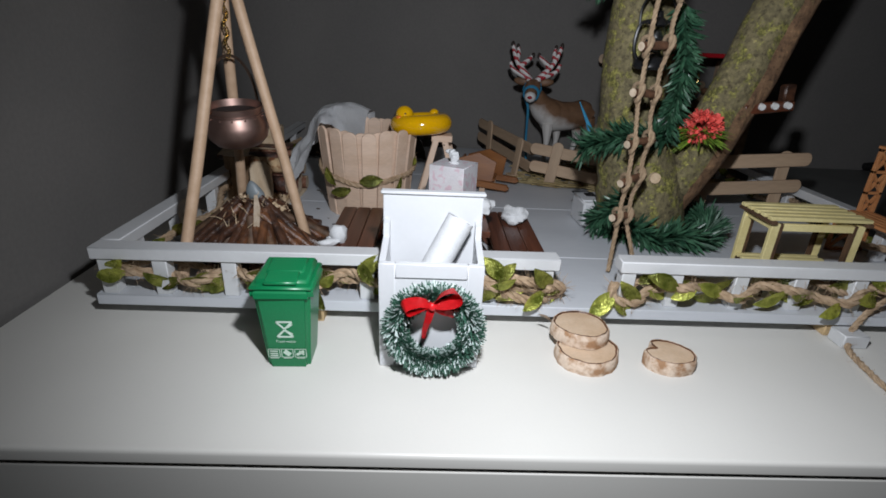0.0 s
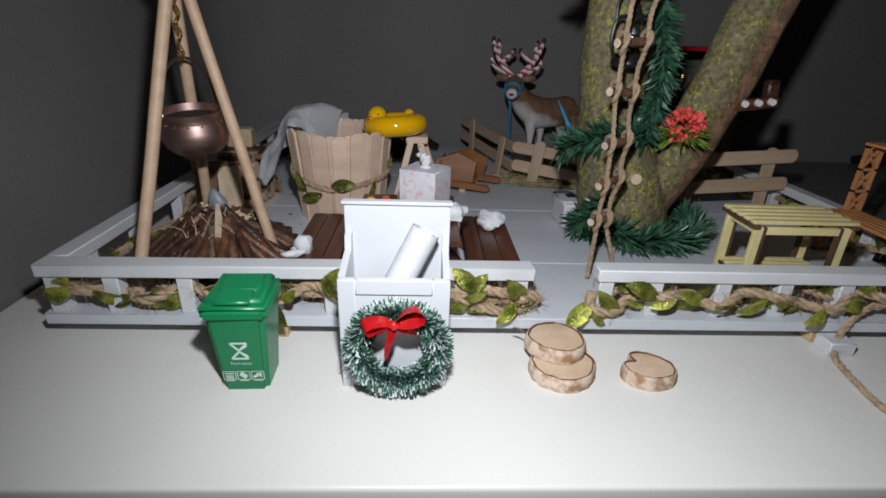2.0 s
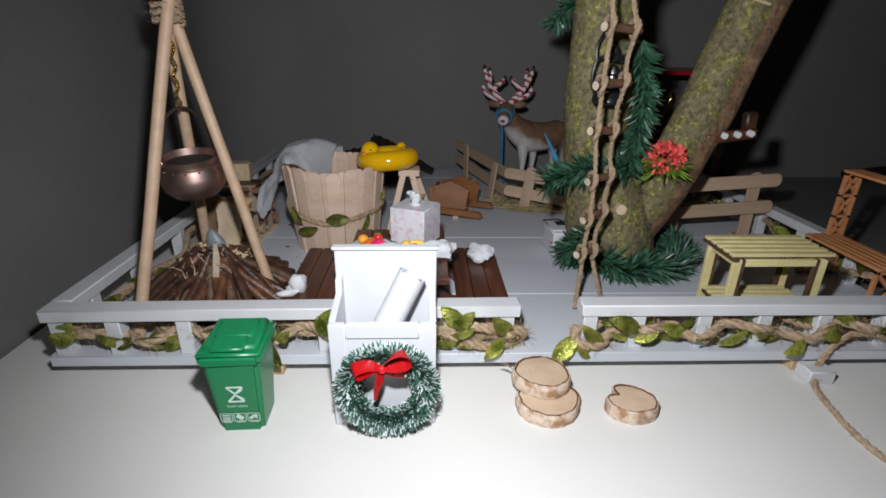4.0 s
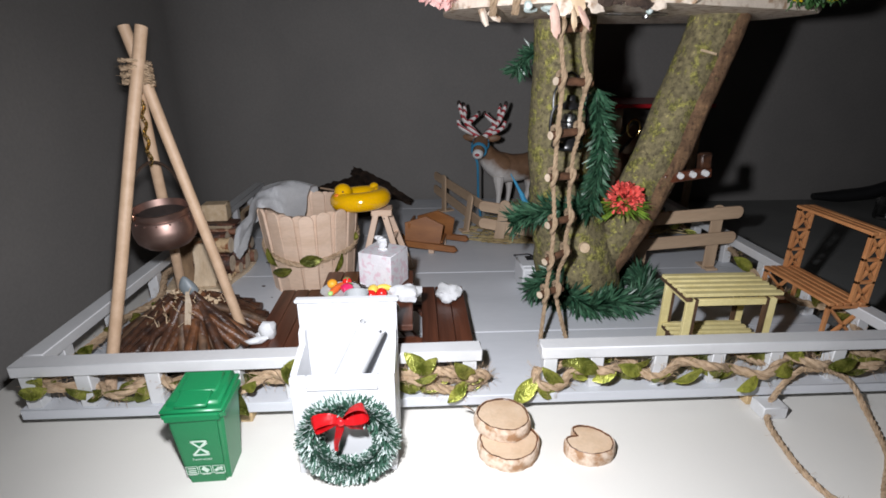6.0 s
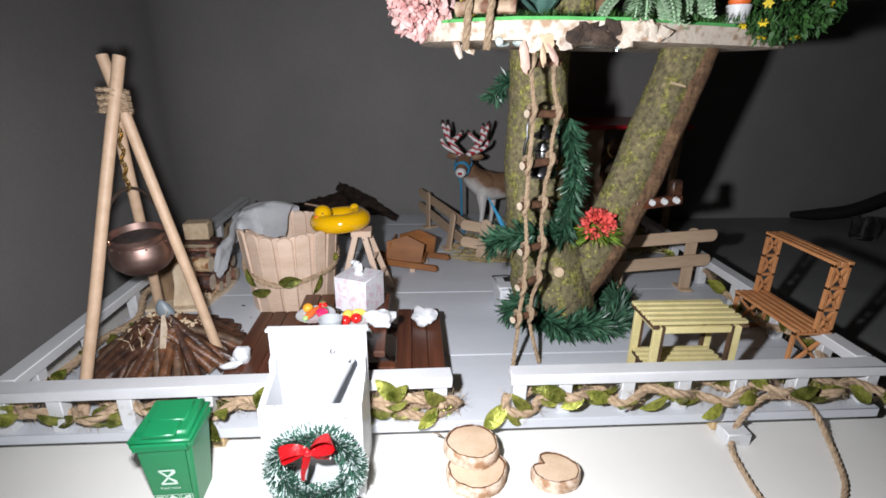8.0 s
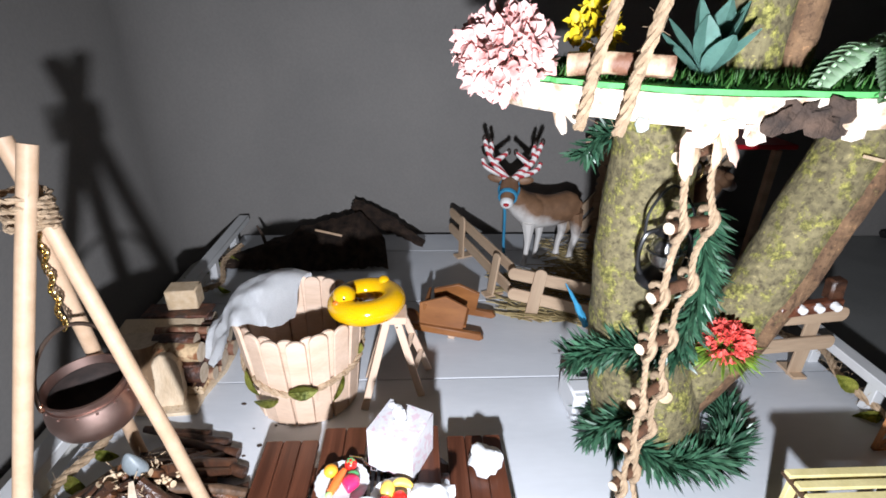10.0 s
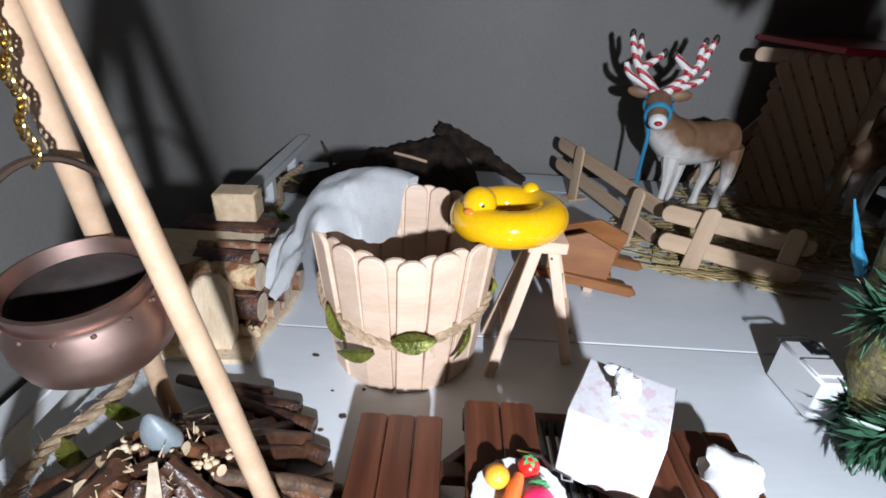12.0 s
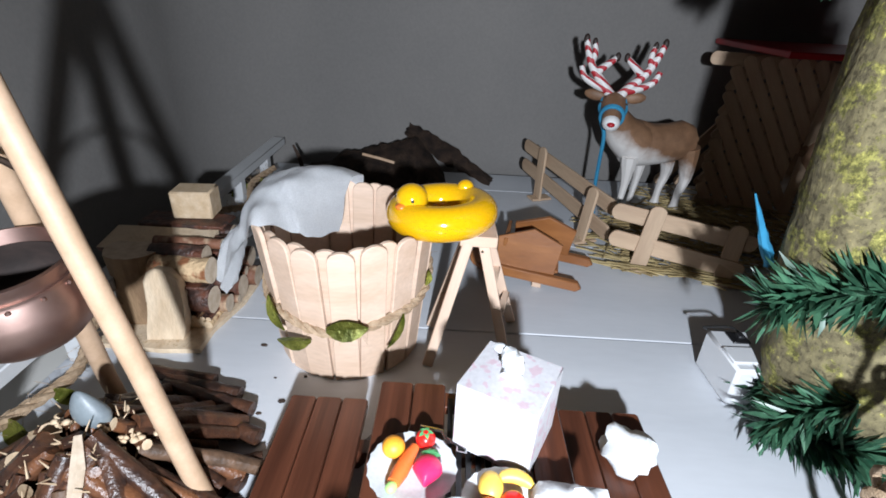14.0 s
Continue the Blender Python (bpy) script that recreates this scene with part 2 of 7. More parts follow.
    "trunk": bark_mat("lichen_covered_bark", (0.210, 0.178, 0.090), (0.122, 0.102, 0.054), (0.290, 0.270, 0.074), amount=0.48, s=260, lich_scale=105),
    "trunkbrown": bark_mat("brown_split_bark", (0.20, 0.115, 0.06), (0.11, 0.06, 0.032), (0.25, 0.2, 0.08), amount=0.2),
    "slicebark": mat("brown_birch_rim", (0.64, 0.51, 0.40), (0.34, 0.19, 0.10), rough=0.85, s1=240, s2=800, bump=0.8, contrast=(0.42, 0.62)),
    "tuft": mat("yellow_green_blade", (0.20, 0.30, 0.035), (0.10, 0.20, 0.025), rough=0.5, s1=200, bump=0, rand=0.6, island=True),
    "rung": mat("dark_twig_rung", (0.15, 0.070, 0.038), (0.075, 0.036, 0.02), rough=0.6, s1=250, s2=900, bump=0.6, depth=0.0006),
    "birchslice": mat("pale_slice_wood", (0.60, 0.45, 0.32), (0.51, 0.355, 0.23), rough=0.8, s1=90, s2=700, bump=0.25),
    "birchskin": mat("white_birch_skin", (0.68, 0.58, 0.48), (0.38, 0.25, 0.16), rough=0.85, s1=200, s2=700, bump=0.6, contrast=(0.5, 0.66)),
    "plate": mat("white_glazed_plate", (0.57, 0.59, 0.60), rough=0.25, bump=0.02),
    "tin": mat("grey_enamel_cup", (0.45, 0.47, 0.48), (0.38, 0.40, 0.41), rough=0.45, bump=0.05),
    "f_orange": mat("orange_fruit", (0.90, 0.38, 0.03), rough=0.5, s2=1500, bump=0.2),
    "f_red": mat("red_fruit", (0.75, 0.02, 0.015), rough=0.25, bump=0.05),
    "f_pink": mat("pink_fruit", (0.85, 0.03, 0.13), rough=0.35, s2=1500, bump=0.3),
    "f_carrot": mat("carrot_orange", (0.85, 0.17, 0.035), rough=0.45, bump=0.1),
    "f_green": mat("green_stalk", (0.10, 0.40, 0.15), rough=0.5, bump=0.1),
    "f_yellow": mat("yellow_fruit", (0.88, 0.60, 0.10), rough=0.45, bump=0.1),
    "f_tip": mat("pale_green_tip", (0.42, 0.72, 0.22), rough=0.5, bump=0.1),
    "stone": mat("grey_pebble", (0.19, 0.22, 0.235), (0.15, 0.175, 0.19), rough=0.45, s1=150, bump=0.2),
    "steel": mat("bright_steel", (0.6, 0.6, 0.6), rough=0.25, metal=1.0, bump=0),
    "pinkshell": mat("pale_pink_shell", (0.62, 0.42, 0.34), (0.52, 0.33, 0.26), rough=0.5, bump=0.2),
    "charcoal": mat("dark_cable", (0.015, 0.015, 0.016), rough=0.5, bump=0),
    "darkfloor": mat("dark_room_floor", (0.08, 0.07, 0.065), (0.06, 0.05, 0.045), rough=0.6, s1=12, s2=200),
    "plaster": mat("room_plaster", (0.30, 0.29, 0.28), rough=0.9, s1=10, s2=200),
    "slate": mat("dark_grey_laminate", (0.19, 0.192, 0.185), (0.16, 0.162, 0.157), rough=0.45, s1=20, s2=500, bump=0.05),
    "clear": glass_mat("lamp_glass"),
}


def tissue_box_mat():
    """White card with small pink blossoms."""
    m = mat("white_card_with_pink_blossoms", (0.64, 0.63, 0.655), rough=0.6, bump=0.05)
    nt = m.node_tree
    b = nt.nodes["Principled BSDF"]
    col = b.inputs["Base Color"].links[0].from_socket
    tc = next(n for n in nt.nodes if n.type == "TEX_COORD")
    v = nt.nodes.new("ShaderNodeTexNoise")
    v.inputs["Scale"].default_value = 330
    v.inputs["Detail"].default_value = 2
    nt.links.new(tc.outputs["Object"], v.inputs["Vector"])
    r = nt.nodes.new("ShaderNodeValToRGB")
    r.color_ramp.elements[0].position, r.color_ramp.elements[1].position = 0.55, 0.62
    nt.links.new(v.outputs["Fac"], r.inputs[0])
    mix = nt.nodes.new("ShaderNodeMix")
    mix.data_type = "RGBA"
    sc = nt.nodes.new("ShaderNodeMath")
    sc.operation = "MULTIPLY"
    sc.inputs[1].default_value = 0.38
    nt.links.new(r.outputs[0], sc.inputs[0])
    nt.links.new(sc.outputs[0], mix.inputs[0])
    nt.links.new(col, mix.inputs[6])
    mix.inputs[7].default_value = (0.56, 0.22, 0.31, 1)
    nt.links.new(mix.outputs[2], b.inputs["Base Color"])
    return m


M["tissue_box"] = tissue_box_mat()

# ---- mesh helpers ----
def link_mesh(name, bm, material, smooth=True):
    me = bpy.data.meshes.new(name)
    bmesh.ops.recalc_face_normals(bm, faces=bm.faces[:])
    bm.to_mesh(me)
    bm.free()
    mats = material if isinstance(material, (list, tuple)) else [material]
    for k in mats:
        me.materials.append(M[k])
    if smooth:
        for p in me.polygons:
            p.use_smooth = True
        me.set_sharp_from_angle(angle=radians(38))
    return me


def thing(name, label, category, loc=(0, 0, 0), rz=0.0, group="", kind=""):
    e = new(name)
    e.empty_display_size = 0.005
    e.location, e.rotation_euler = loc, (0, 0, radians(rz))
    return tagged(e, label, category, group, kind)


def part(name, bm, material, parent, label="", loc=(0, 0, 0), kind=""):
    """One mesh object under a thing or under a part."""
    ob = new(name, link_mesh(name, bm, material))
    ob.parent, ob.location = parent, loc
    return tagged(ob, label, kind=kind)


def solo(name, bm, material, label, category, loc=(0, 0, 0), rz=0.0, group="", kind=""):
    """A thing that is one mesh."""
    ob = new(name, link_mesh(name, bm, material))
    ob.location, ob.rotation_euler = loc, (0, 0, radians(rz))
    return tagged(ob, label, category, group, kind)


def merge(bm, other, m=None, mi=0):
    """Adds the faces of another bmesh, moved by m, and frees it."""
    vs = {}
    for v in other.verts:
        vs[v] = bm.verts.new(m @ v.co if m else v.co)
    for f in other.faces:
        nf = bm.faces.new([vs[v] for v in f.verts])
        nf.material_index = mi or f.material_index
    other.free()
    return bm


def box(size, c=(0, 0, 0), bev=0.0, rot=None, bm=None, mi=0):
    b = bmesh.new()
    bmesh.ops.create_cube(b, size=1)
    for v in b.verts:
        v.co = Vector((v.co.x * size[0], v.co.y * size[1], v.co.z * size[2]))
    if bev:
        bmesh.ops.bevel(b, geom=b.edges[:], offset=bev, segments=1, affect="EDGES")
    m = Matrix.Translation(c) @ (rot.to_4x4() if rot else Matrix.Identity(4))
    if bm is None:
        bm = bmesh.new()
    return merge(bm, b, m, mi)


def tube(pts, r, n=8, bm=None, closed=False, jit=0.0, cap=True, mi=0, r_end=None):
    """A round tube along points; r may be one radius or one for each point."""
    bm = bm or bmesh.new()
    pts = [Vector(p) for p in pts]
    k = len(pts)
    if r_end is not None:
        r = [r + (r_end - r) * i / (k - 1) for i in range(k)]
    rings, up = [], None
    for i, p in enumerate(pts):
        a = pts[(i - 1) % k] if (closed or i) else p
        b = pts[(i + 1) % k] if (closed or i < k - 1) else p
        d = (b - a).normalized()
        if up is None:
            up = d.orthogonal().normalized()
        up = (up - d * up.dot(d))
        up = up.normalized() if up.length > 1e-6 else d.orthogonal().normalized()
        side = d.cross(up)
        rr = r[i] if isinstance(r, (list, tuple)) else r
        rings.append([bm.verts.new(p + (up * math.cos(2 * math.pi * j / n) + side * math.sin(2 * math.pi * j / n)) * rr * (1 + random.uniform(-jit, jit))) for j in range(n)])
    for i in range(k if closed else k - 1):
        A, B = rings[i], rings[(i + 1) % k]
        for j in range(n):
            bm.faces.new([A[j], A[(j + 1) % n], B[(j + 1) % n], B[j]]).material_index = mi
    if cap and not closed:
        bm.faces.new(rings[0][::-1]).material_index = mi
        bm.faces.new(rings[-1]).material_index = mi
    return bm


def lathe(profile, n=32, c=(0, 0, 0), bm=None, mi=0, wob=None, cap=True):
    bm = bm or bmesh.new()
    c = Vector(c)
    rings = []
    for r, z in profile:
        ring = []
        for j in range(n):
            a = 2 * math.pi * j / n
            k = wob(a, z) if wob else 1
            ring.append(bm.verts.new(c + Vector((r * k * math.cos(a), r * k * math.sin(a), z))))
        rings.append(ring)
    for A, B in zip(rings, rings[1:]):
        for j in range(n):
            bm.faces.new([A[j], A[(j + 1) % n], B[(j + 1) % n], B[j]]).material_index = mi
    if cap and profile[0][0] > 1e-7:
        bm.faces.new(rings[0][::-1]).material_index = mi
    if cap and profile[-1][0] > 1e-7:
        bm.faces.new(rings[-1]).material_index = mi
    bmesh.ops.remove_doubles(bm, verts=bm.verts[:], dist=1e-7)
    return bm


def ball(r, c=(0, 0, 0), s=(1, 1, 1), bm=None, sub=2, jit=0.0, rot=None, mi=0):
    b = bmesh.new()
    bmesh.ops.create_icosphere(b, subdivisions=sub, radius=r)
    for v in b.verts:
        k = 1 + random.uniform(-jit, jit)
        v.co = Vector((v.co.x * s[0], v.co.y * s[1], v.co.z * s[2])) * k
    m = Matrix.Translation(c) @ (rot.to_4x4() if rot else Matrix.Identity(4))
    return merge(bm or bmesh.new(), b, m, mi)


def slab(outline, z0, z1, bm=None, m=None, mi=0, bev=0.0):
    """An outline in x, y, given thickness."""
    b = bmesh.new()
    lo = [b.verts.new((x, y, z0)) for x, y in outline]
    hi = [b.verts.new((x, y, z1)) for x, y in outline]
    b.faces.new(lo[::-1])
    b.faces.new(hi)
    k = len(lo)
    for i in range(k):
        b.faces.new([lo[i], lo[(i + 1) % k], hi[(i + 1) % k], hi[i]])
    if bev:
        es = [e for e in b.edges if abs(e.verts[0].co.z - e.verts[1].co.z) < 1e-9]
        bmesh.ops.bevel(b, geom=es, offset=bev, segments=1, affect="EDGES")
    return merge(bm or bmesh.new(), b, m, mi)


def stick_outline(length, w, round0=True, round1=True, n=7):
    """A craft stick along x from 0 to length."""
    r = w / 2
    pts = []
    if round1:
        pts += [(length - r * 0.8 + r * 0.8 * math.cos(a), r * math.sin(a)) for a in [(-0.5 + i / n) * math.pi for i in range(n + 1)]]
    else:
        pts += [(length, -r), (length, r)]
    if round0:
        pts += [(r * 0.8 + r * 0.8 * math.cos(a), r * math.sin(a)) for a in [(0.5 + i / n) * math.pi for i in range(n + 1)]]
    else:
        pts += [(0, r), (0, -r)]
    return pts


def along(p0, p1, up=(0, 0, 1)):
    """A frame whose x runs from p0 to p1 and whose z is close to up."""
    p0, p1 = Vector(p0), Vector(p1)
    x = (p1 - p0).normalized()
    y = Vector(up).cross(x)
    y = y.normalized() if y.length > 1e-6 else x.orthogonal().normalized()
    z = x.cross(y)
    return Matrix.Translation(p0) @ Matrix((x, y, z)).transposed().to_4x4()


def smooth_path(pts, n=8):
    """A Catmull-Rom line through points."""
    pts = [Vector(p) for p in pts]
    P = [pts[0] * 2 - pts[1], *pts, pts[-1] * 2 - pts[-2]]
    out = []
    for i in range(1, len(P) - 2):
        a, b, c, d = P[i - 1:i + 3]
        for k in range(n):
            t = k / n
            out.append(0.5 * ((2 * b) + (c - a) * t + (2 * a - 5 * b + 4 * c - d) * t * t + (3 * b - a - 3 * c + d) * t ** 3))
    out.append(pts[-1])
    return out


def rope(pts, r, strands=3, pitch=None, n=5, bm=None, seed=0, fuzz=0, mi=0):
    """A twisted rope of strands along points, with loose fibres."""
    bm = bm or bmesh.new()
    pts = [Vector(p) for p in pts]
    pitch = pitch or r * 7
    seg, dist = [], 0.0
    fine = []
    for a, b in zip(pts, pts[1:]):
        k = max(1, int((b - a).length / (pitch / 7)))
        for i in range(k):
            fine.append(a.lerp(b, i / k))
    fine.append(pts[-1])
    up = (fine[1] - fine[0]).orthogonal().normalized()
    frames = []
    for i, p in enumerate(fine):
        d = (fine[min(i + 1, len(fine) - 1)] - fine[max(i - 1, 0)]).normalized()
        up = (up - d * up.dot(d)).normalized()
        frames.append((p, up.copy(), d.cross(up)))
        if i:
            dist += (p - fine[i - 1]).length
        seg.append(dist)
    for s in range(strands):
        path = []
        for (p, u, w), q in zip(frames, seg):
            a = 2 * math.pi * (q / pitch + s / strands)
            path.append(p + (u * math.cos(a) + w * math.sin(a)) * r * 0.48)
        tube(path, r * 0.56, n, bm, mi=mi)
    rng = random.Random(seed)
    for _ in range(fuzz):
        p, u, w = rng.choice(frames)
        a = rng.uniform(0, 6.28)
        o = u * math.cos(a) + w * math.sin(a)
        d = (o + Vector([rng.uniform(-1, 1) for _ in range(3)])).normalized()
        tube([p + o * r * 0.8, p + o * r + d * r * rng.uniform(0.8, 2.2)], r * 0.032, 3, bm, cap=False, mi=mi)
    return bm


def leaf_mesh(l, w, bm=None, m=None, fold=0.25, curl=0.2, n=5, thick=0.0):
    """A pointed leaf along x, folded on its midrib."""
    b = bmesh.new()
    mid, lf, rt = [], [], []
    for i in range(n + 1):
        t = i / n
        x = l * t
        h = w / 2 * math.sin(math.pi * min(1, t * 0.93 + 0.05)) ** 0.8
        z = -curl * l * (t - 0.4) ** 2
        mid.append(b.verts.new((x, 0, z)))
        lf.append(b.verts.new((x, h, z + fold * h)))
        rt.append(b.verts.new((x, -h, z + fold * h)))
    for i in range(n):
        b.faces.new([mid[i], mid[i + 1], lf[i + 1], lf[i]])
        b.faces.new([rt[i], rt[i + 1], mid[i + 1], mid[i]])
    if thick:
        bmesh.ops.solidify(b, geom=b.faces[:], thickness=thick)
    return merge(bm or bmesh.new(), b, m)


def blade(bm, p, d, l, w, up=(0, 0, 1)):
    """A thin folded needle from p along d."""
    d = Vector(d).normalized()
    s = d.cross(Vector(up))
    s = s.normalized() if s.length > 1e-5 else d.orthogonal().normalized()
    u = s.cross(d)
    p = Vector(p)
    a, b = bm.verts.new(p + s * w / 2), bm.verts.new(p - s * w / 2)
    c, e = bm.verts.new(p + d * l * 0.65 + s * w / 2), bm.verts.new(p + d * l * 0.65 - s * w / 2)
    t = bm.verts.new(p + d * l - u * w * 0.3)
    k = bm.verts.new(p + d * l * 0.4 - u * w * 0.35)
    bm.faces.new([a, k, c]), bm.faces.new([k, b, e]), bm.faces.new([c, k, e]), bm.faces.new([c, e, t]), bm.faces.new([a, b, k])


def turned(rx=0, ry=0, rz=0):
    return Euler([radians(v) for v in (rx, ry, rz)]).to_matrix()


D = 0.0125  # top of the deck
WALL_Y, WALL_X = 0.603, -0.198

# ---- setting ----
def structure(name, bm, material, label, category):
    return solo(name, bm, material, label, category, kind="structure")


# back and side wall meet in a softly rounded plaster corner
RC = 0.08
corner = [(WALL_X + RC - RC * math.cos(a), WALL_Y - RC + RC * math.sin(a)) for a in [math.pi / 2 * i / 24 for i in range(25)]]
structure("wall_north", slab([(WALL_X, WALL_Y - 2.95), *corner, (2.95, WALL_Y), (2.95, WALL_Y + 0.1), (WALL_X - 0.1, WALL_Y + 0.1), (WALL_X - 0.1, WALL_Y - 2.95)], -0.8, 1.8), "wall", "dark grey painted wall round the back and side of the dresser", "wall")
structure("wall_east", box((0.1, 3.0, 2.6), (3.0, WALL_Y - 1.5, 0.5)), "plaster", "plain dim wall closing the room", "wall")
structure("wall_south", box((3.4, 0.1, 2.6), (1.4, -2.48, 0.5)), "plaster", "plain dim wall closing the room", "wall")
structure("floor", box((3.4, 3.2, 0.1), (1.4, -0.95, -0.85)), "darkfloor", "dark floor of the dim room", "floor")
structure("ceiling", box((3.4, 3.2, 0.1), (1.4, -0.95, 1.85)), "plaster", "plain ceiling of the dim room", "ceiling")


def dresser():
    e = thing("dresser", "white lacquered dresser with a rounded top edge", "dresser", (0.3, 0.354, -0.8))
    W, X0 = 1.0, -0.494
    b = bmesh.new()
    y0, y1 = 0.131 - 0.354, WALL_Y - 0.354 - 0.001
    prof = [(y1, 0.8), (y0 + 0.0016, 0.8), (y0 + 0.0007, 0.7997), (y0 + 0.0002, 0.7991), (y0, 0.7982), (y0, 0.7947), (y0 + 0.0006, 0.7941), (y0 + 0.002, 0.7939), (y1, 0.7939)]
    lo = [b.verts.new((X0, y, z)) for y, z in prof]
    hi = [b.verts.new((X0 + W, y, z)) for y, z in prof]
    b.faces.new(lo), b.faces.new(hi[::-1])
    for i in range(len(prof)):
        j = (i + 1) % len(prof)
        b.faces.new([lo[i], hi[i], hi[j], lo[j]])
    part("top", b, "desk", e)
    part("body", box((W - 0.02, y1 - y0 - 0.03, 0.7935), (X0 + W / 2, (y0 + y1) / 2 + 0.012, 0.39675)), "desk", e)
    for i in range(3):
        for k in range(2):
            d = part("drawer_front", box((W / 2 - 0.02, 0.014, 0.24), (0, 0, 0), bev=0.0012), "desk", e, loc=(X0 + W * (0.25 + 0.5 * k), y0 + 0.0076, 0.6729 - 0.255 * i))
            part("knob", lathe([(0.006, 0), (0.005, 0.008), (0.012, 0.016), (0.010, 0.022), (0, 0.023)], 16), "steel", d).rotation_euler = (radians(90), 0, 0)
    return e


dresser()

# ---- the raised white deck with its low railing ----
DX0, DX1, DY0, DY1 = -0.1558, 0.287, 0.212, 0.588


def deck():
    e = thing("deck", "white painted miniature plank deck raised on battens", "deck", (0, 0, 0))
    seams = [DY0, 0.273, 0.365, 0.457, 0.5485, DY1]
    for a, b in zip(seams, seams[1:]):
        part("plank", box((DX1 - DX0, b - a - 0.0007, 0.0055), ((DX0 + DX1) / 2, (a + b) / 2, D - 0.00275), bev=0.0004), "deck", e)
    for x in (-0.0535, 0.2015):
        part("batten", box((0.006, DY1 - DY0 - 0.02, 0.0068), (x, (DY0 + DY1) / 2 - 0.008, 0.0035), bev=0.0004), "raw", e, "raw pine batten under the deck")
    part("foot_block", box((0.0125, 0.010, 0.0068), (0.2055, 0.2075, 0.0035), bev=0.0005), "rail", e)
    return e


deck()


def railing(name, label, x0, y0, x1, y1, posts, top=0.0365):
    """A low white rail: a flat top batten on short square posts."""
    e = thing(name, label, "railing", (x0, y0, D), group="railing of the deck")
    a, b = Vector((0, 0, 0)), Vector((x1 - x0, y1 - y0, 0))
    L, ang = b.length, math.atan2(b.y, b.x)
    r = Matrix.Rotation(ang, 3, "Z")
    part("top_rail", box((L, 0.0095, 0.006), b / 2 + Vector((0, 0, top - D - 0.003)), 0.0005, r), "rail", e)
    ph = top - 0.006 - D
    for t in posts:
        p = b * t
        part("post", box((0.0068, 0.0068, ph), (p.x, p.y, ph / 2), 0.0004, r), "rail", e)
    return e


FRONT_L = railing("railing", "low white wooden railing with a leafy jute garland", -0.1545, 0.2165, 0.0615, 0.2195, [(x + 0.1545) / 0.216 for x in (-0.149, -0.1246, -0.0932, -0.0565, -0.0296, 0.0294, 0.0557)])
FRONT_R = railing("railing", "low white wooden railing with a leafy jute garland", 0.0905, 0.2195, 0.287, 0.2195, [(x - 0.0905) / 0.1965 for x in (0.0955, 0.1187, 0.151, 0.1804, 0.2101, 0.243, 0.2815)])
railing("railing", "low white wooden railing along the wall side", -0.1502, 0.222, -0.1502, 0.582, [0.05, 0.17, 0.31, 0.46, 0.61, 0.76, 0.9])
railing("railing", "low white wooden railing on the open side", 0.2822, 0.2248, 0.2822, 0.535, [0.08, 0.2, 0.34, 0.49, 0.64, 0.8, 0.95])


def garland(label, pts, r=0.0024, leaves=18, seed=1, size=0.0145):
    """Jute twine with shiny olive leaves, wound through the railing."""
    rng = random.Random(seed)
    e = thing("leaf_garland", label, "garland", pts[0])
    o = Vector(pts[0])
    path = [p - o for p in smooth_path(pts, 10)]
    part("twine", rope(path, r, fuzz=420, seed=seed), "jute", e, "hairy jute twine")
    for i in range(leaves):
        p = path[int((i + rng.uniform(0.1, 0.9)) / leaves * (len(path) - 1))]
        l = size * rng.uniform(0.8, 1.25)
        m = Matrix.Translation(p + Vector((rng.uniform(-.001, .001), -r * 0.9, rng.uniform(-0.001, 0.001)))) @ turned(90 + rng.uniform(-35, 30), 0, 0).to_4x4() @ turned(0, rng.uniform(-30, 30), rng.choice((0, 180)) + rng.uniform(-50, 50)).to_4x4()
        part("leaf", leaf_mesh(l, l * 0.5, m=m, fold=0.3, curl=0.25, thick=0.0002), "leaf", e)
    return e


def wind(x0, x1, y, n, lo, hi, rng, amp=0.004):
    """Points that wander up and down and in and out along a rail."""
    return [(x0 + (x1 - x0) * i / n, y + (-amp if i % 2 else amp * 0.7), lo + (hi - lo) * (0.5 + 0.5 * math.sin(i * 1.7 + rng.uniform(-0.5, 0.5)))) for i in range(n + 1)]


rg = random.Random(5)
garland("jute garland with shiny olive leaves wound through the railing", wind(-0.15, 0.058, 0.2155, 15, 0.0195, 0.0255, rg), leaves=24, seed=3)
garland("jute garland with olive leaves, lower strand on the railing", [(0.0, 0.2155, 0.022), (0.02, 0.213, 0.024), (0.035, 0.214, 0.027), (0.05, 0.213, 0.025), (0.063, 0.2165, 0.022), (0.0625, 0.2205, 0.016), (0.05, 0.213, 0.0155), (0.035, 0.2135, 0.019)], leaves=7, seed=4)
garland("jute garland with shiny olive leaves wound through the railing", [(0.089, 0.2165, 0.025), (0.0885, 0.213, 0.018), (0.1, 0.213, 0.0165)] + wind(0.108, 0.284, 0.2155, 13, 0.0195, 0.0255, rg), leaves=24, seed=6)
garland("jute garland with olive leaves along the wall side railing", [(-0.1442 + (0.004 if i % 2 else -0.003), 0.235 + 0.0275 * i, 0.0215 + 0.004 * math.sin(i * 1.9)) for i in range(12)], leaves=13, seed=7)
garland("jute garland with olive leaves along the open side railing", [(0.279 + (0.004 if i % 2 else -0.004), 0.235 + 0.0275 * i, 0.0215 + 0.004 * math.sin(i * 1.7)) for i in range(11)], leaves=14, seed=8)

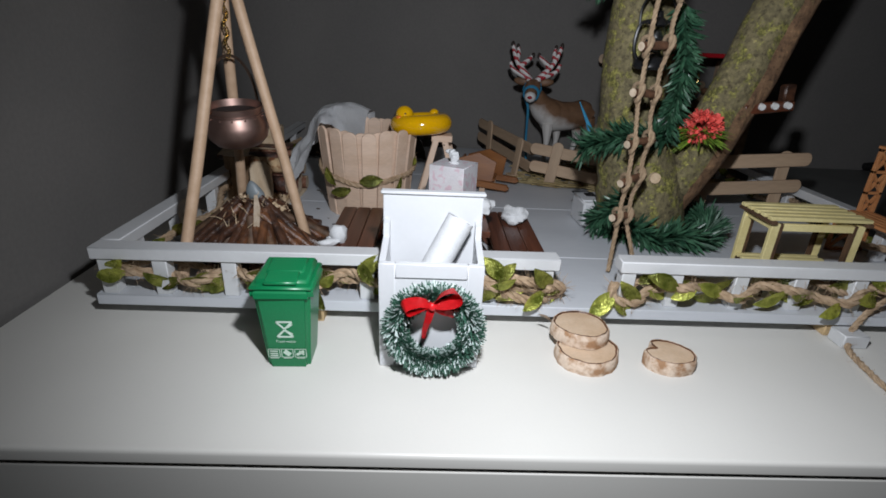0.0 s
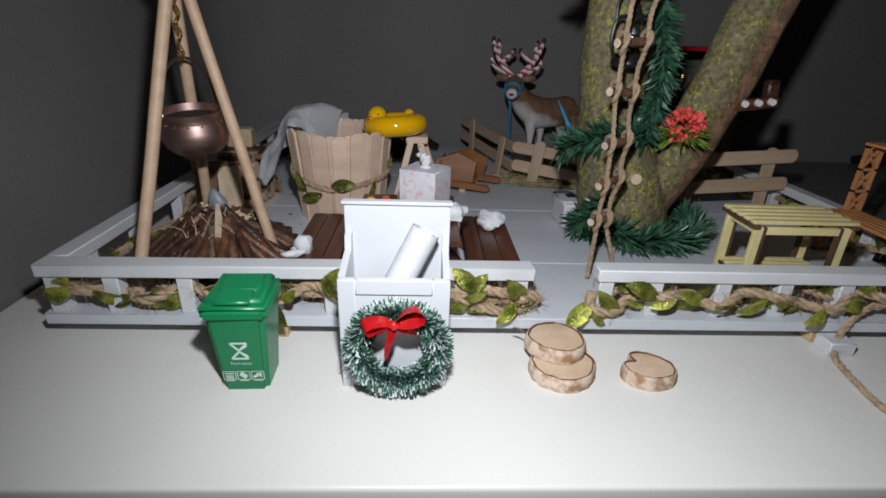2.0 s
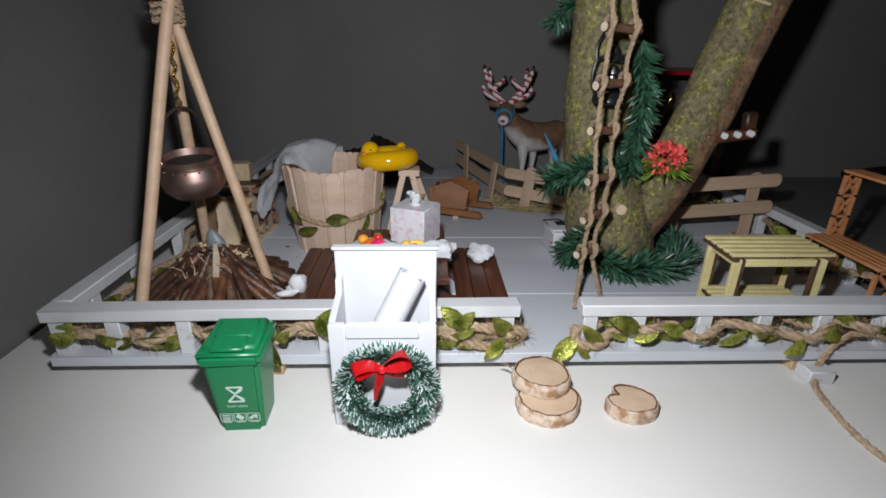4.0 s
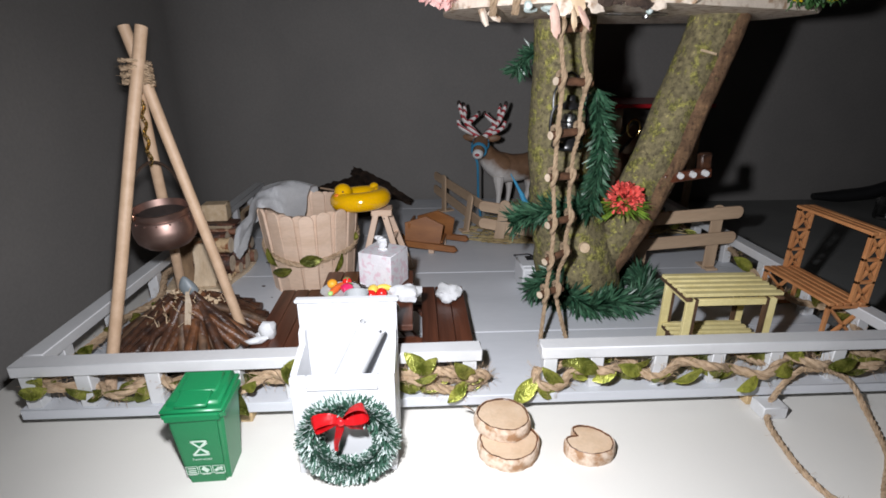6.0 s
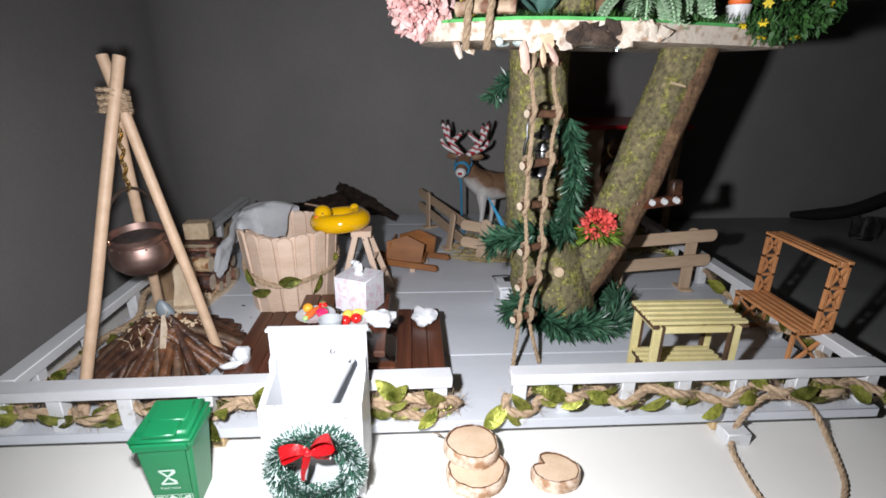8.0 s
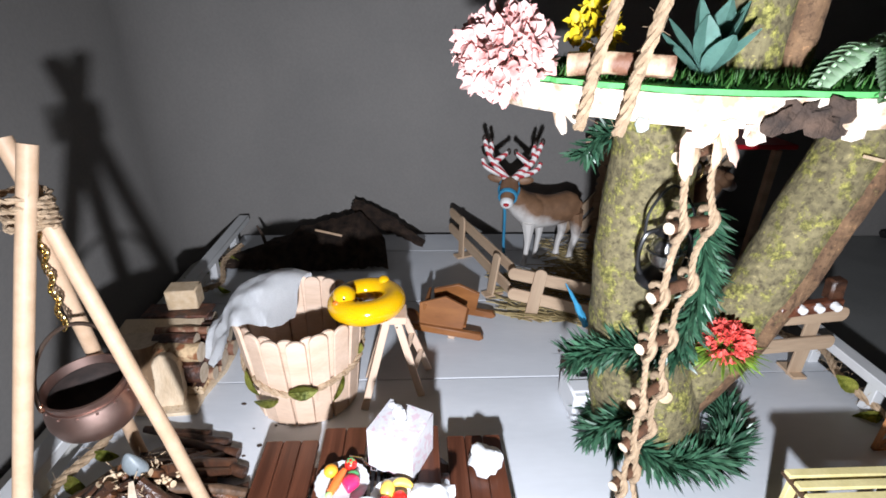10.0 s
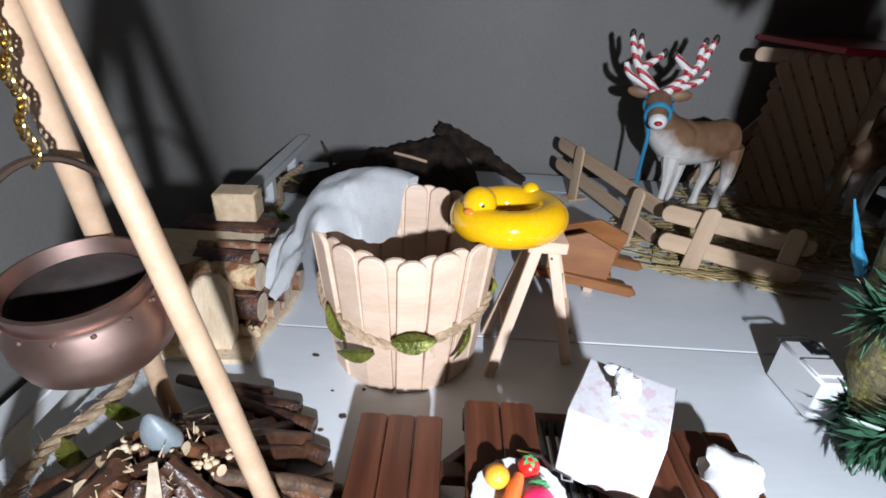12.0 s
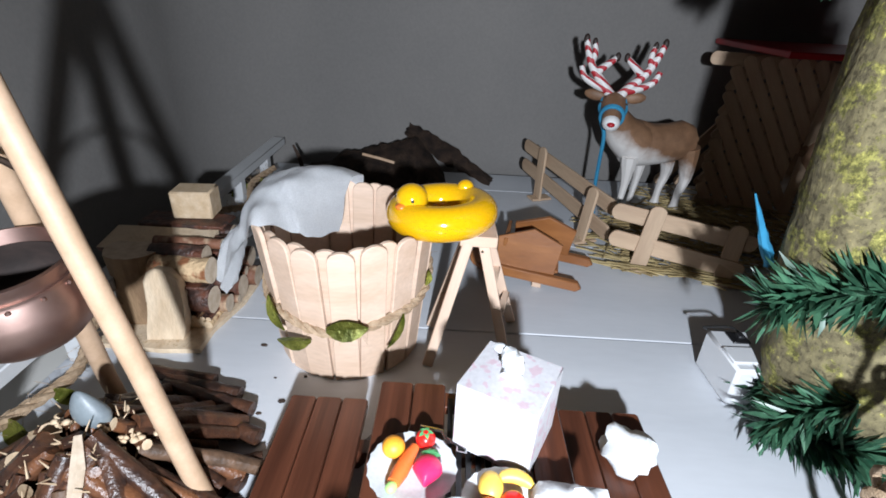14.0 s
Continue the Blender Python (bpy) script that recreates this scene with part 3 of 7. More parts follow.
garland("second strand of jute garland with olive leaves behind the posts", [(x, 0.2225 - 0.004 * math.cos(i * 2.1), z) for i, (x, _, z) in enumerate(wind(-0.146, 0.052, 0.2215, 11, 0.0185, 0.0265, rg))], r=0.0019, leaves=14, seed=12, size=0.0125)
garland("second strand of jute garland with olive leaves behind the posts", [(x, 0.2235 - 0.004 * math.cos(i * 2.1), z) for i, (x, _, z) in enumerate(wind(0.098, 0.280, 0.2215, 10, 0.0185, 0.0265, rg))], r=0.0019, leaves=14, seed=13, size=0.0125)

# loose rope hanging from the railing onto the dresser
loop = smooth_path([(0.224, 0.2145, 0.021), (0.214, 0.2115, 0.0155), (0.2055, 0.2075, 0.006), (0.2005, 0.2005, 0.0018), (0.1970, 0.189, 0.0016), (0.1940, 0.169, 0.0016), (0.1965, 0.153, 0.0016), (0.2085, 0.1475, 0.0016), (0.2235, 0.1605, 0.0016), (0.2380, 0.175, 0.0016), (0.2470, 0.190, 0.0016), (0.2520, 0.2035, 0.004), (0.2480, 0.2112, 0.014), (0.236, 0.2125, 0.0205), (0.224, 0.2135, 0.021)], 8)
solo("jute_rope", rope([p - Vector((0.21, 0.19, 0)) for p in loop], 0.0015, fuzz=120, seed=9), "jute", "loose loop of hairy jute rope on the dresser", "rope", (0.21, 0.19, 0))

# ---- in front of the deck: bin, chest with wreath, slices of wood ----
def wheelie_bin():
    e = thing("wheelie_bin", "green plastic toy food waste bin with closed lid and white print", "bin", (-0.0578, 0.1865, 0), 2)
    e.scale = (0.92, 1, 1)
    b = bmesh.new()
    ring = lambda w, d, z, y=0.0: [b.verts.new((sx * w / 2, y + sy * d / 2, z)) for sx, sy in ((-1, -1), (1, -1), (1, 1), (-1, 1))]
    rs = [ring(0.0185, 0.0175, 0), ring(0.0188, 0.0178, 0.0008), ring(0.0236, 0.0222, 0.0335), ring(0.0262, 0.0246, 0.034), ring(0.0264, 0.0248, 0.0368), ring(0.0255, 0.024, 0.0372)]
    b.faces.new(rs[0][::-1])
    for A, B in zip(rs, rs[1:]):
        for j in range(4):
            b.faces.new([A[j], A[(j + 1) % 4], B[(j + 1) % 4], B[j]])
    b.faces.new(rs[-1])
    vert = [x for x in b.edges if abs(x.verts[0].co.z - x.verts[1].co.z) > 0.0003]
    bmesh.ops.bevel(b, geom=vert, offset=0.0018, segments=3, affect="EDGES", clamp_overlap=True)
    body = part("body", b, "bin", e)
    l = box((0.0262, 0.0245, 0.0016), (0, 0, 0.0382), 0.0007)
    box((0.0228, 0.0205, 0.003), (0, 0.0008, 0.0398), 0.0012, turned(4), l)
    box((0.0165, 0.012, 0.0022), (0, 0.0025, 0.0413), 0.0008, turned(6), l)
    box((0.0135, 0.0085, 0.0016), (0, -0.0075, 0.0408), 0.0005, turned(8), l)
    part("lid", l, "bin", e, "stepped green lid")
    for sx in (-1, 1):
        part("hinge", tube([(sx * 0.0075, 0.0125, 0.0385), (sx * 0.0095, 0.0125, 0.0385)], 0.0013, 10), "bin", e)
    # white print on the front face
    lean = math.atan2(0.0022, 0.0327)
    face = Matrix.Translation((0, -0.0094, 0.0008)) @ Matrix.Rotation(lean, 4, "X")
    pr = bmesh.new()
    def bar(x0, z0, x1, z1, w=0.0006):
        p0, p1 = Vector((x0, 0, z0)), Vector((x1, 0, z1))
        d = (p1 - p0).normalized()
        s = Vector((-d.z, 0, d.x)) * w / 2
        pr.faces.new([pr.verts.new(face @ q) for q in (p0 - s, p1 - s, p1 + s, p0 + s)])
    for sg in (1, -1):
        cz = 0.0186
        bar(-0.0034, cz + sg * 0.0036, 0.0034, cz + sg * 0.0036, 0.0009)
        bar(-0.0034, cz + sg * 0.0036, 0.0, cz + sg * 0.0002, 0.0009)
        bar(0.0034, cz + sg * 0.0036, 0.0, cz + sg * 0.0002, 0.0009)
        bar(0.0034, cz + sg * 0.0024, 0.0012, cz + sg * 0.0008, 0.0005)
    for k in (-1, 0, 1):
        x = k * 0.0058
        for a in ((-0.0025, 0.0087, 0.0025, 0.0087), (-0.0025, 0.0047, 0.0025, 0.0047), (-0.0025, 0.0047, -0.0025, 0.0087), (0.0025, 0.0047, 0.0025, 0.0087)):
            bar(x + a[0], a[1], x + a[2], a[3], 0.0003)
        bar(x - 0.0018, 0.0042, x + 0.0018, 0.0042, 0.0004)
        if k == -1:
            for z in (0.0055, 0.0065, 0.0077):
                bar(x - 0.0017, z, x + 0.0017, z, 0.0006)
        elif k == 0:
            bar(x - 0.0012, 0.0078, x + 0.0012, 0.0058, 0.0022)
        else:
            bar(x - 0.0018, 0.0058, x + 0.0016, 0.0078, 0.0013), bar(x - 0.0005, 0.0078, x + 0.0015, 0.006, 0.0009)
    part("print", pr, "print", e, "white hourglass sign and three small pictures")
    cu = bpy.data.curves.new("lettering", "FONT")
    cu.body, cu.size, cu.align_x = "Food waste", 0.0018, "CENTER"
    cu.materials.append(M["print"])
    t = new("lettering", cu)
    t.parent = e
    t.matrix_basis = face @ pose(0, -0.00012, 0.0122, 90)
    tagged(t, "white lettering Food waste")
    return e


wheelie_bin()


def chest():
    e = thing("storage_chest", "open white wooden chest with a tall back and a framed front", "chest", (0.0006, 0.1955, 0))
    w, yf, yb = 0.0416, -0.0142, 0.0118
    f = bmesh.new()
    for sx in (-1, 1):
        box((0.0065, 0.0028, 0.048), (sx * (w / 2 - 0.00325), yf, 0.024), 0.0004, bm=f)
    box((w - 0.013, 0.0028, 0.0062), (0, yf, 0.0449), 0.0004, bm=f)
    box((w - 0.013, 0.0028, 0.006), (0, yf, 0.003), 0.0004, bm=f)
    part("front_frame", f, "chest", e)
    part("front_panel", box((w - 0.012, 0.0015, 0.038), (0, yf + 0.0004, 0.024)), "chest", e)
    part("back_board", box((w + 0.001, 0.0026, 0.0688), (0, yb, 0.0344), 0.0004), "chest", e)
    part("cap", box((w + 0.003, 0.004, 0.0016), (0, yb - 0.0004, 0.0691), 0.0005), "chest", e)
    for sx in (-1, 1):
        side = slab([(yf + 0.0016, 0), (yb - 0.0014, 0), (yb - 0.0014, 0.0575), (yb - 0.0055, 0.0565), (yb - 0.0065, 0.051), (yf + 0.0016, 0.048)], -0.0013, 0.0013, m=Matrix.Translation((sx * (w / 2 - 0.0013), 0, 0)) @ Matrix(((0, 0, 1, 0), (1, 0, 0, 0), (0, 1, 0, 0), (0, 0, 0, 1))))
        part("side_panel", side, "chest", e)
    part("bottom", box((w - 0.004, yb - yf - 0.004, 0.002), (0, (yf + yb) / 2, 0.012)), "chest", e)
    return e


chest()


def scroll(p0, p1, r, turns=1.8):
    """A sheet of paper rolled up."""
    b = bmesh.new()
    m = along(p0, p1)
    L = (Vector(p1) - Vector(p0)).length
    n = 44
    rows = []
    for x in (0, L * 0.5, L):
        rows.append([b.verts.new(m @ Vector((x, (r * (1 - 0.5 * i / n)) * math.cos(2 * math.pi * turns * i / n), (r * (1 - 0.5 * i / n)) * math.sin(2 * math.pi * turns * i / n)))) for i in range(n + 1)])
    for A, B in zip(rows, rows[1:]):
        for i in range(n):
            b.faces.new([A[i], A[i + 1], B[i + 1], B[i]])
    return b


solo("paper_scroll", scroll((0.000, 0.003, 0.036), (0.0125, 0.0082, 0.0605), 0.0066), "paper", "rolled white paper standing in the open chest", "paper roll", (0, 0.19, 0))


def wreath():
    e = thing("christmas_wreath", "frosted green tinsel wreath with a red bow leaning on the chest", "wreath", (0.0022, 0.1752, 0.0))
    c, R, r = Vector((0, 0, 0.0218)), 0.0146, 0.0036
    rng = random.Random(11)
    part("ring", tube([c + Vector((R * math.cos(a), 0, R * math.sin(a))) for a in [2 * math.pi * i / 40 for i in range(40)]], 0.0014, 6, closed=True), "spruce", e)
    g, fr = bmesh.new(), bmesh.new()
    for i in range(8200):
        a, b_ = rng.uniform(0, 6.283), rng.uniform(0, 6.283)
        rad = Vector((math.cos(a), 0, math.sin(a)))
        o = rad * math.cos(b_) + Vector((0, 1, 0)) * math.sin(b_)
        l = rng.uniform(0.0038, 0.0066) * (0.72 if rad.dot(o) < -0.1 else 1)
        d = (o + Vector([rng.uniform(-0.45, 0.45) for _ in range(3)])).normalized()
        if d.y > 0.2 and rng.random() < 0.7:
            continue
        p = c + rad * R + o * 0.0008
        q = p + d * l
        s = d.cross(Vector((0, -1, 0.01))).normalized() * 0.00021
        bm = fr if rng.random() < 0.33 else g
        if bm is fr:
            k = p.lerp(q, 0.62)
            g.faces.new([g.verts.new(v) for v in (p - s, p + s, k + s, k - s)])
            fr.faces.new([fr.verts.new(v) for v in (k - s * 1.15, k + s * 1.15, q + s * 1.15, q - s * 1.15)])
        else:
            g.faces.new([g.verts.new(v) for v in (p - s, p + s, q + s, q - s)])
    part("tinsel", g, "spruce", e, "dark green tinsel", kind="stuff")
    part("frosting", fr, "frost", e, "white frosted tips", kind="stuff")
    # bow: two loops, a knot and two tails
    bow = thing("bow", "", "")
    bow.parent = e
    bow.location, bow.scale = (-0.0010, -0.0062, 0.0362), (0.95, 0.90, 0.98)
    bow.rotation_euler = (0, -0.2, 0)
    for k in ("label", "category"):
        if k in bow:
            del bow[k]
    def ribbon(path, w, nm):
        b = bmesh.new()
        pts = smooth_path(path, 8)
        rows = []
        for i, p in enumerate(pts):
            ww = w[0] + (w[1] - w[0]) * (i / (len(pts) - 1)) if isinstance(w, tuple) else w * (0.45 + 0.75 * math.sin(math.pi * min(1, i / (len(pts) - 1))) ** 0.7)
            d = (pts[min(i + 1, len(pts) - 1)] - pts[max(i - 1, 0)]).normalized()
            s = Vector((0, 1, 0)).cross(d)
            s = (s.normalized() * 0.35 + Vector((0, 0.9, 0.25))).normalized() if nm == "loop" else s.normalized()
            rows.append((b.verts.new(p + s * ww / 2), b.verts.new(p + s * ww * 0.1 + Vector((0, 0.0002 * math.sin(i), 0))), b.verts.new(p - s * ww / 2)))
        for A, B in zip(rows, rows[1:]):
            b.faces.new([A[0], A[1], B[1], B[0]]), b.faces.new([A[1], A[2], B[2], B[1]])
        bmesh.ops.solidify(b, geom=b.faces[:], thickness=0.0003)
        part(nm, b, "ribbon", bow)
    ribbon([(0, 0, 0), (-0.0045, -0.001, 0.0026), (-0.0102, -0.0012, 0.0024), (-0.0114, -0.0012, 0.0002), (-0.0095, -0.0012, -0.0016), (-0.0045, -0.001, -0.0008), (0, 0, 0)], 0.0052, "loop")
    ribbon([(0, 0, 0), (0.004, -0.001, 0.0042), (0.0088, -0.0014, 0.0058), (0.0112, -0.0014, 0.0040), (0.0102, -0.0014, 0.0014), (0.005, -0.001, 0.0002), (0, 0, 0)], 0.0056, "loop")
    ribbon([(-0.0002, 0, -0.0005), (-0.0026, -0.0008, -0.0055), (-0.0048, -0.0004, -0.0098), (-0.0062, 0.0002, -0.0142)], (0.0036, 0.0014), "tail")
    ribbon([(0.0004, 0, -0.0005), (0.0035, -0.0004, -0.0028), (0.0062, 0.0006, -0.0046), (0.0085, 0.0022, -0.0066)], (0.003, 0.0038), "tail")
    part("knot", ball(0.0017, (0, -0.0012, 0), (1, 0.8, 1.1), jit=0.06), "ribbon", bow)
    return e


wreath()


def wood_slice(label, loc, rx, ry, h, seed, notch=None, tilt=(0, 0)):
    """A disc of birch with bark round it and rings in its face."""
    rng = random.Random(seed)
    e = thing("wood_slice", label, "wood slice", loc, group="birch slices")
    n = 48
    ph = [rng.uniform(0, 6.28) for _ in range(5)]
    def out(a, k):
        v = 1 + 0.035 * math.sin(2 * a + ph[0]) + 0.025 * math.sin(3 * a + ph[1]) + 0.012 * math.sin(7 * a + ph[2]) + 0.008 * math.sin(13 * a + ph[3])
        if notch is not None:
            da = (a - notch + math.pi) % (2 * math.pi) - math.pi
            v *= 1 - 0.50 * math.exp(-(da / 0.30) ** 2)
        return (rx * v * k * math.cos(a), ry * v * k * math.sin(a))
    rot = turned(tilt[0], tilt[1], 0)
    f = bmesh.new()
    rows = []
    for k, z in ((0.94, 0.0), (0.945, h), (0.6, h + 0.0001), (0.25, h), (0.02, h + 0.0001)):
        rows.append([f.verts.new(rot @ Vector((*out(2 * math.pi * j / n, k), z))) for j in range(n)])
    for A, B in zip(rows, rows[1:]):
        for j in range(n):
            f.faces.new([A[j], A[(j + 1) % n], B[(j + 1) % n], B[j]])
    f.faces.new(rows[0][::-1]), f.faces.new(rows[-1])
    part("wood", f, "birchslice", e, "pale cut face")
    s = bmesh.new()
    rows = []
    for k, z in ((0.93, 0.0002), (1.0, 0.0), (1.02, h * 0.45), (0.995, h * 0.97), (0.955, h + 0.0006), (0.905, h + 0.0003), (0.90, h - 0.0004)):
        rows.append([s.verts.new(rot @ Vector((*out(2 * math.pi * j / n, k * (1 + rng.uniform(-0.012, 0.012))), z))) for j in range(n)])
    for A, B in zip(rows, rows[1:]):
        for j in range(n):
            s.faces.new([A[j], A[(j + 1) % n], B[(j + 1) % n], B[j]])
    part("bark", s, "slicebark", e, "white and brown birch bark")
    ringp = [rot @ Vector((*out(2 * math.pi * j / n, 0.915 * (1 + rng.uniform(-0.01, 0.01))), h + 0.0002)) for j in range(n)]
    part("inner_bark", tube(ringp, 0.00045, 5, closed=True, jit=0.3), "twigred", e, "thin brown line of inner bark")
    return e


wood_slice("lower birch slice of a stack, bark round its rim", (0.0712, 0.1888, 0), 0.0142, 0.0125, 0.0056, 2)
top_slice = wood_slice("upper birch slice with torn bark lying on another", (0.0698, 0.1990, 0.0060), 0.0130, 0.0116, 0.0058, 5)
flake = leaf_mesh(0.007, 0.006, m=Matrix.Translation((-0.0125, 0.004, 0.0045)) @ turned(40, -20, 160).to_4x4(), thick=0.0005)
part("bark_flake", flake, "slicebark", top_slice)
wood_slice("small notched birch slice lying on the dresser", (0.1068, 0.1868, 0), 0.0112, 0.0098, 0.006, 9, notch=2.5)

# ---- fire place with tripod and kettle ----
def tripod():
    e = thing("cooking_tripod", "three beech dowels tied with jute into a cooking tripod", "tripod", (-0.0985, 0.268, D))
    o = Vector((-0.0985, 0.268, D))
    K = Vector((-0.1026, 0.2742, 0.1600))
    legs = [(Vector((-0.1078, 0.2803, 0.1816)), Vector((-0.0695, 0.2712, D))), (Vector((-0.0970, 0.2752, 0.1810)), Vector((-0.1223, 0.2262, D))), (Vector((-0.1045, 0.2752, 0.1640)), Vector((-0.1203, 0.3103, D)))]
    for a, b in legs:
        m = 10
        pts = [a.lerp(b, i / m) - o for i in range(m + 1)]
        pts = [p + Vector((math.sin(i * 1.3) * 0.0002, math.cos(i * 1.7) * 0.0002, 0)) for i, p in enumerate(pts)]
        part("leg", tube(pts, 0.0028, 14, jit=0.01), "dowel", e)
    wrap = []
    for i in range(120):
        a = i / 120 * 2 * math.pi * 7
        wrap.append(K - o + Vector((0.0060 * math.cos(a), 0.0074 * math.sin(a), -0.0055 + 0.011 * i / 120 + 0.0012 * math.sin(a * 0.5))))
    part("lashing", rope(wrap, 0.0012, strands=2, fuzz=60, seed=2), "jute", e, "jute twine lashing")
    return e


tripod()


def kettle():
    cx, cy = -0.1047, 0.2734
    e = thing("copper_kettle", "small copper cauldron hanging by its wire handle", "kettle", (cx, cy, 0.0710))
    prof = [(0.0, 0.0), (0.007, 0.0002), (0.0125, 0.0022), (0.0158, 0.006), (0.0168, 0.0105), (0.0165, 0.0145), (0.0148, 0.0185), (0.0143, 0.0205), (0.0149, 0.0225), (0.0152, 0.0242), (0.0143, 0.0244), (0.0135, 0.0205), (0.014, 0.0185), (0.0156, 0.0145), (0.0158, 0.0105), (0.0148, 0.0066), (0.0115, 0.0032), (0.0, 0.0014)]
    prof = [(r * 0.94, z * 0.91) for r, z in prof]
    lean = Matrix.Translation((0, 0, 0.0200)) @ Matrix.Rotation(radians(7), 4, "X") @ Matrix.Translation((0, 0, -0.0200))
    def tipped(bm):
        bmesh.ops.transform(bm, matrix=lean, verts=bm.verts)
        return bm
    part("bowl", tipped(lathe(prof[:12], 48, cap=False)), "copper", e, "brushed copper bowl with a flared rim")
    # below the neck the lining's dark colour stands for shade
    part("lining", tipped(lathe([(r - 0.0002, z) for r, z in prof[11:-1]] + [prof[-1]], 48, cap=False)), "tarnish", e, "inside of the bowl with its shade put into the colour")
    band = tipped(lathe([(0.0134, 0.0178), (0.0141, 0.0178), (0.0141, 0.0185), (0.0134, 0.0185), (0.0134, 0.0178)], 48, cap=False))
    part("band", band, "copper", e)
    for i in range(14):
        a = 2 * math.pi * i / 14
        part("rivet", tipped(ball(0.0006, (0.0142 * math.cos(a), 0.0142 * math.sin(a), 0.0169), sub=1)), "copper", e)
    arc = [Vector((0.0150 * math.cos(a) * 0.55, 0.0150 * math.cos(a) * 0.83, 0.0205 + 0.0255 * math.sin(a))) for a in [math.pi * i / 24 for i in range(25)]]
    part("handle", tube(arc, 0.0008, 7), "wire", e, "thin bronze wire handle")
    for s in (-1, 1):
        part("lug", ball(0.0014, (s * 0.0146 * 0.55, s * 0.0146 * 0.83, 0.0200), (0.8, 0.8, 1.5)), "copper_in", e)
    return e


kettle()
b = bmesh.new()
for i in range(29):
    t = i / 28
    p = Vector((0.0008 * math.sin(i * 0.9) + 0.0012 * t * t, 0.0020 * t, t * 0.0345))
    ringp = [p + Vector((0.0007 * math.cos(a), 0.0003 * math.sin(a) * (1 if i % 2 else 2), 0.0011 * math.sin(a))) for a in [2 * math.pi * j / 10 for j in range(10)]]
    tube(ringp, 0.00030, 5, b, closed=True)
solo("gold_chain", b, "brass", "thin gold chain holding the kettle on the tripod", "chain", (-0.1047, 0.2734, 0.1165))


def bonfire():
    rng = random.Random(21)
    e = thing("campfire", "heap of brown twigs leaning together with pale cut ends", "campfire", (-0.101, 0.2715, D))
    def twig(p0, p1, rr, nm="twig"):
        mid = p0.lerp(p1, rng.uniform(0.4, 0.6)) + Vector([rng.uniform(-.0012, .0012) for _ in range(3)])
        path = smooth_path([p0, mid, p1], 3)
        k = len(path) - 1
        t = tube(path, [rr * (1.08 - 0.16 * i / k) * rng.uniform(0.94, 1.06) for i in range(k + 1)], 10, jit=0.035)
        for f in t.faces:
            if len(f.verts) > 4:
                f.material_index = 1
        part(nm, t, [rng.choice(("twig", "twig", "twigred", "twigred", "twiggrey")), rng.choice(("cut", "twigred"))], e)
    n = 54
    for i in range(n):
        a = 2 * math.pi * i / n + rng.uniform(-0.13, 0.13)
        lay = i % 3
        r0 = (0.0385, 0.035, 0.031)[lay] * rng.uniform(0.80, 1.18)
        if math.sin(a) < -0.5:
            r0 *= 0.95
        p0 = Vector((r0 * math.cos(a), r0 * math.sin(a), 0.0024 + 0.0014 * lay))
        k = rng.uniform(0.16, 0.46)
        b_ = a + rng.uniform(-0.55, 0.55)
        rt = r0 * k
        p1 = Vector((rt * math.cos(b_), rt * math.sin(b_), 0.0345 - rt * 0.85 + rng.uniform(-0.003, 0.003)))
        twig(p0, p1, rng.choice((0.0017, 0.0020, 0.0023, 0.0026, 0.0029)))
    for i in range(22):
        a, r = rng.uniform(0, 6.28), rng.uniform(0.003, 0.0165)
        p = Vector((r * math.cos(a), r * math.sin(a), 0.0305 - r * 0.5))
        d = Vector((math.cos(a) * 0.5 + rng.uniform(-.5, .5), math.sin(a) * 0.5 + rng.uniform(-.5, .5), rng.uniform(0.25, 0.9))).normalized()
        twig(p - d * 0.006, p + d * rng.uniform(0.001, 0.0045), rng.uniform(0.0011, 0.0020), "twig_stub")
    split = tube([(0.0075, -0.0165, 0.0195), (0.0062, -0.0090, 0.0275), (0.0045, -0.0040, 0.0335)], [0.0017, 0.0018, 0.0010], 6, jit=0.12)
    part("split_twig", split, "logend", e, "pale split twig")
    sp = bmesh.new()
    for i in range(80):
        a, r = rng.uniform(0, 6.28), rng.uniform(0.002, 0.021)
        p = Vector((r * math.cos(a), r * math.sin(a), 0.032 - r * 0.55))
        d = Vector((rng.uniform(-1, 1), rng.uniform(-1, 1), rng.uniform(0.2, 1.2))).normalized()
        tube([p, p + d * rng.uniform(0.002, 0.0065)], [0.00035, 0.0001], 4, sp)
    crumbs = bmesh.new()
    for i in range(20):
        a, r = rng.uniform(-0.3, 3.5), rng.uniform(0.005, 0.0175)
        c = Vector((r * math.cos(a), r * math.sin(a), 0.0345 - r * 0.66))
        for k in range(rng.randint(3, 6)):
            ball(rng.uniform(0.0006, 0.0012), c + Vector([rng.uniform(-.0011, .0011) for _ in range(3)]), (1, rng.uniform(0.6, 1), rng.uniform(0.5, 0.9)), crumbs, sub=2, jit=0.10)
    part("wood_crumbs", crumbs, "cut", e, "pale crumbs of wood on top of the twigs", kind="stuff")
    part("splinters", sp, "cut", e, "pale loose splinters", kind="stuff")
    # dark heap added under the twigs so the gaps between them look shaded
    part("ash_bed", lathe([(0.0, 0.013), (0.012, 0.011), (0.025, 0.005), (0.031, 0.0008), (0.0315, 0.0)], 28, wob=lambda a, z: 1 + 0.08 * math.sin(3 * a) + 0.05 * math.sin(7 * a)), "darkbark", e, "added dark heap that puts shade between the twigs")
    return e


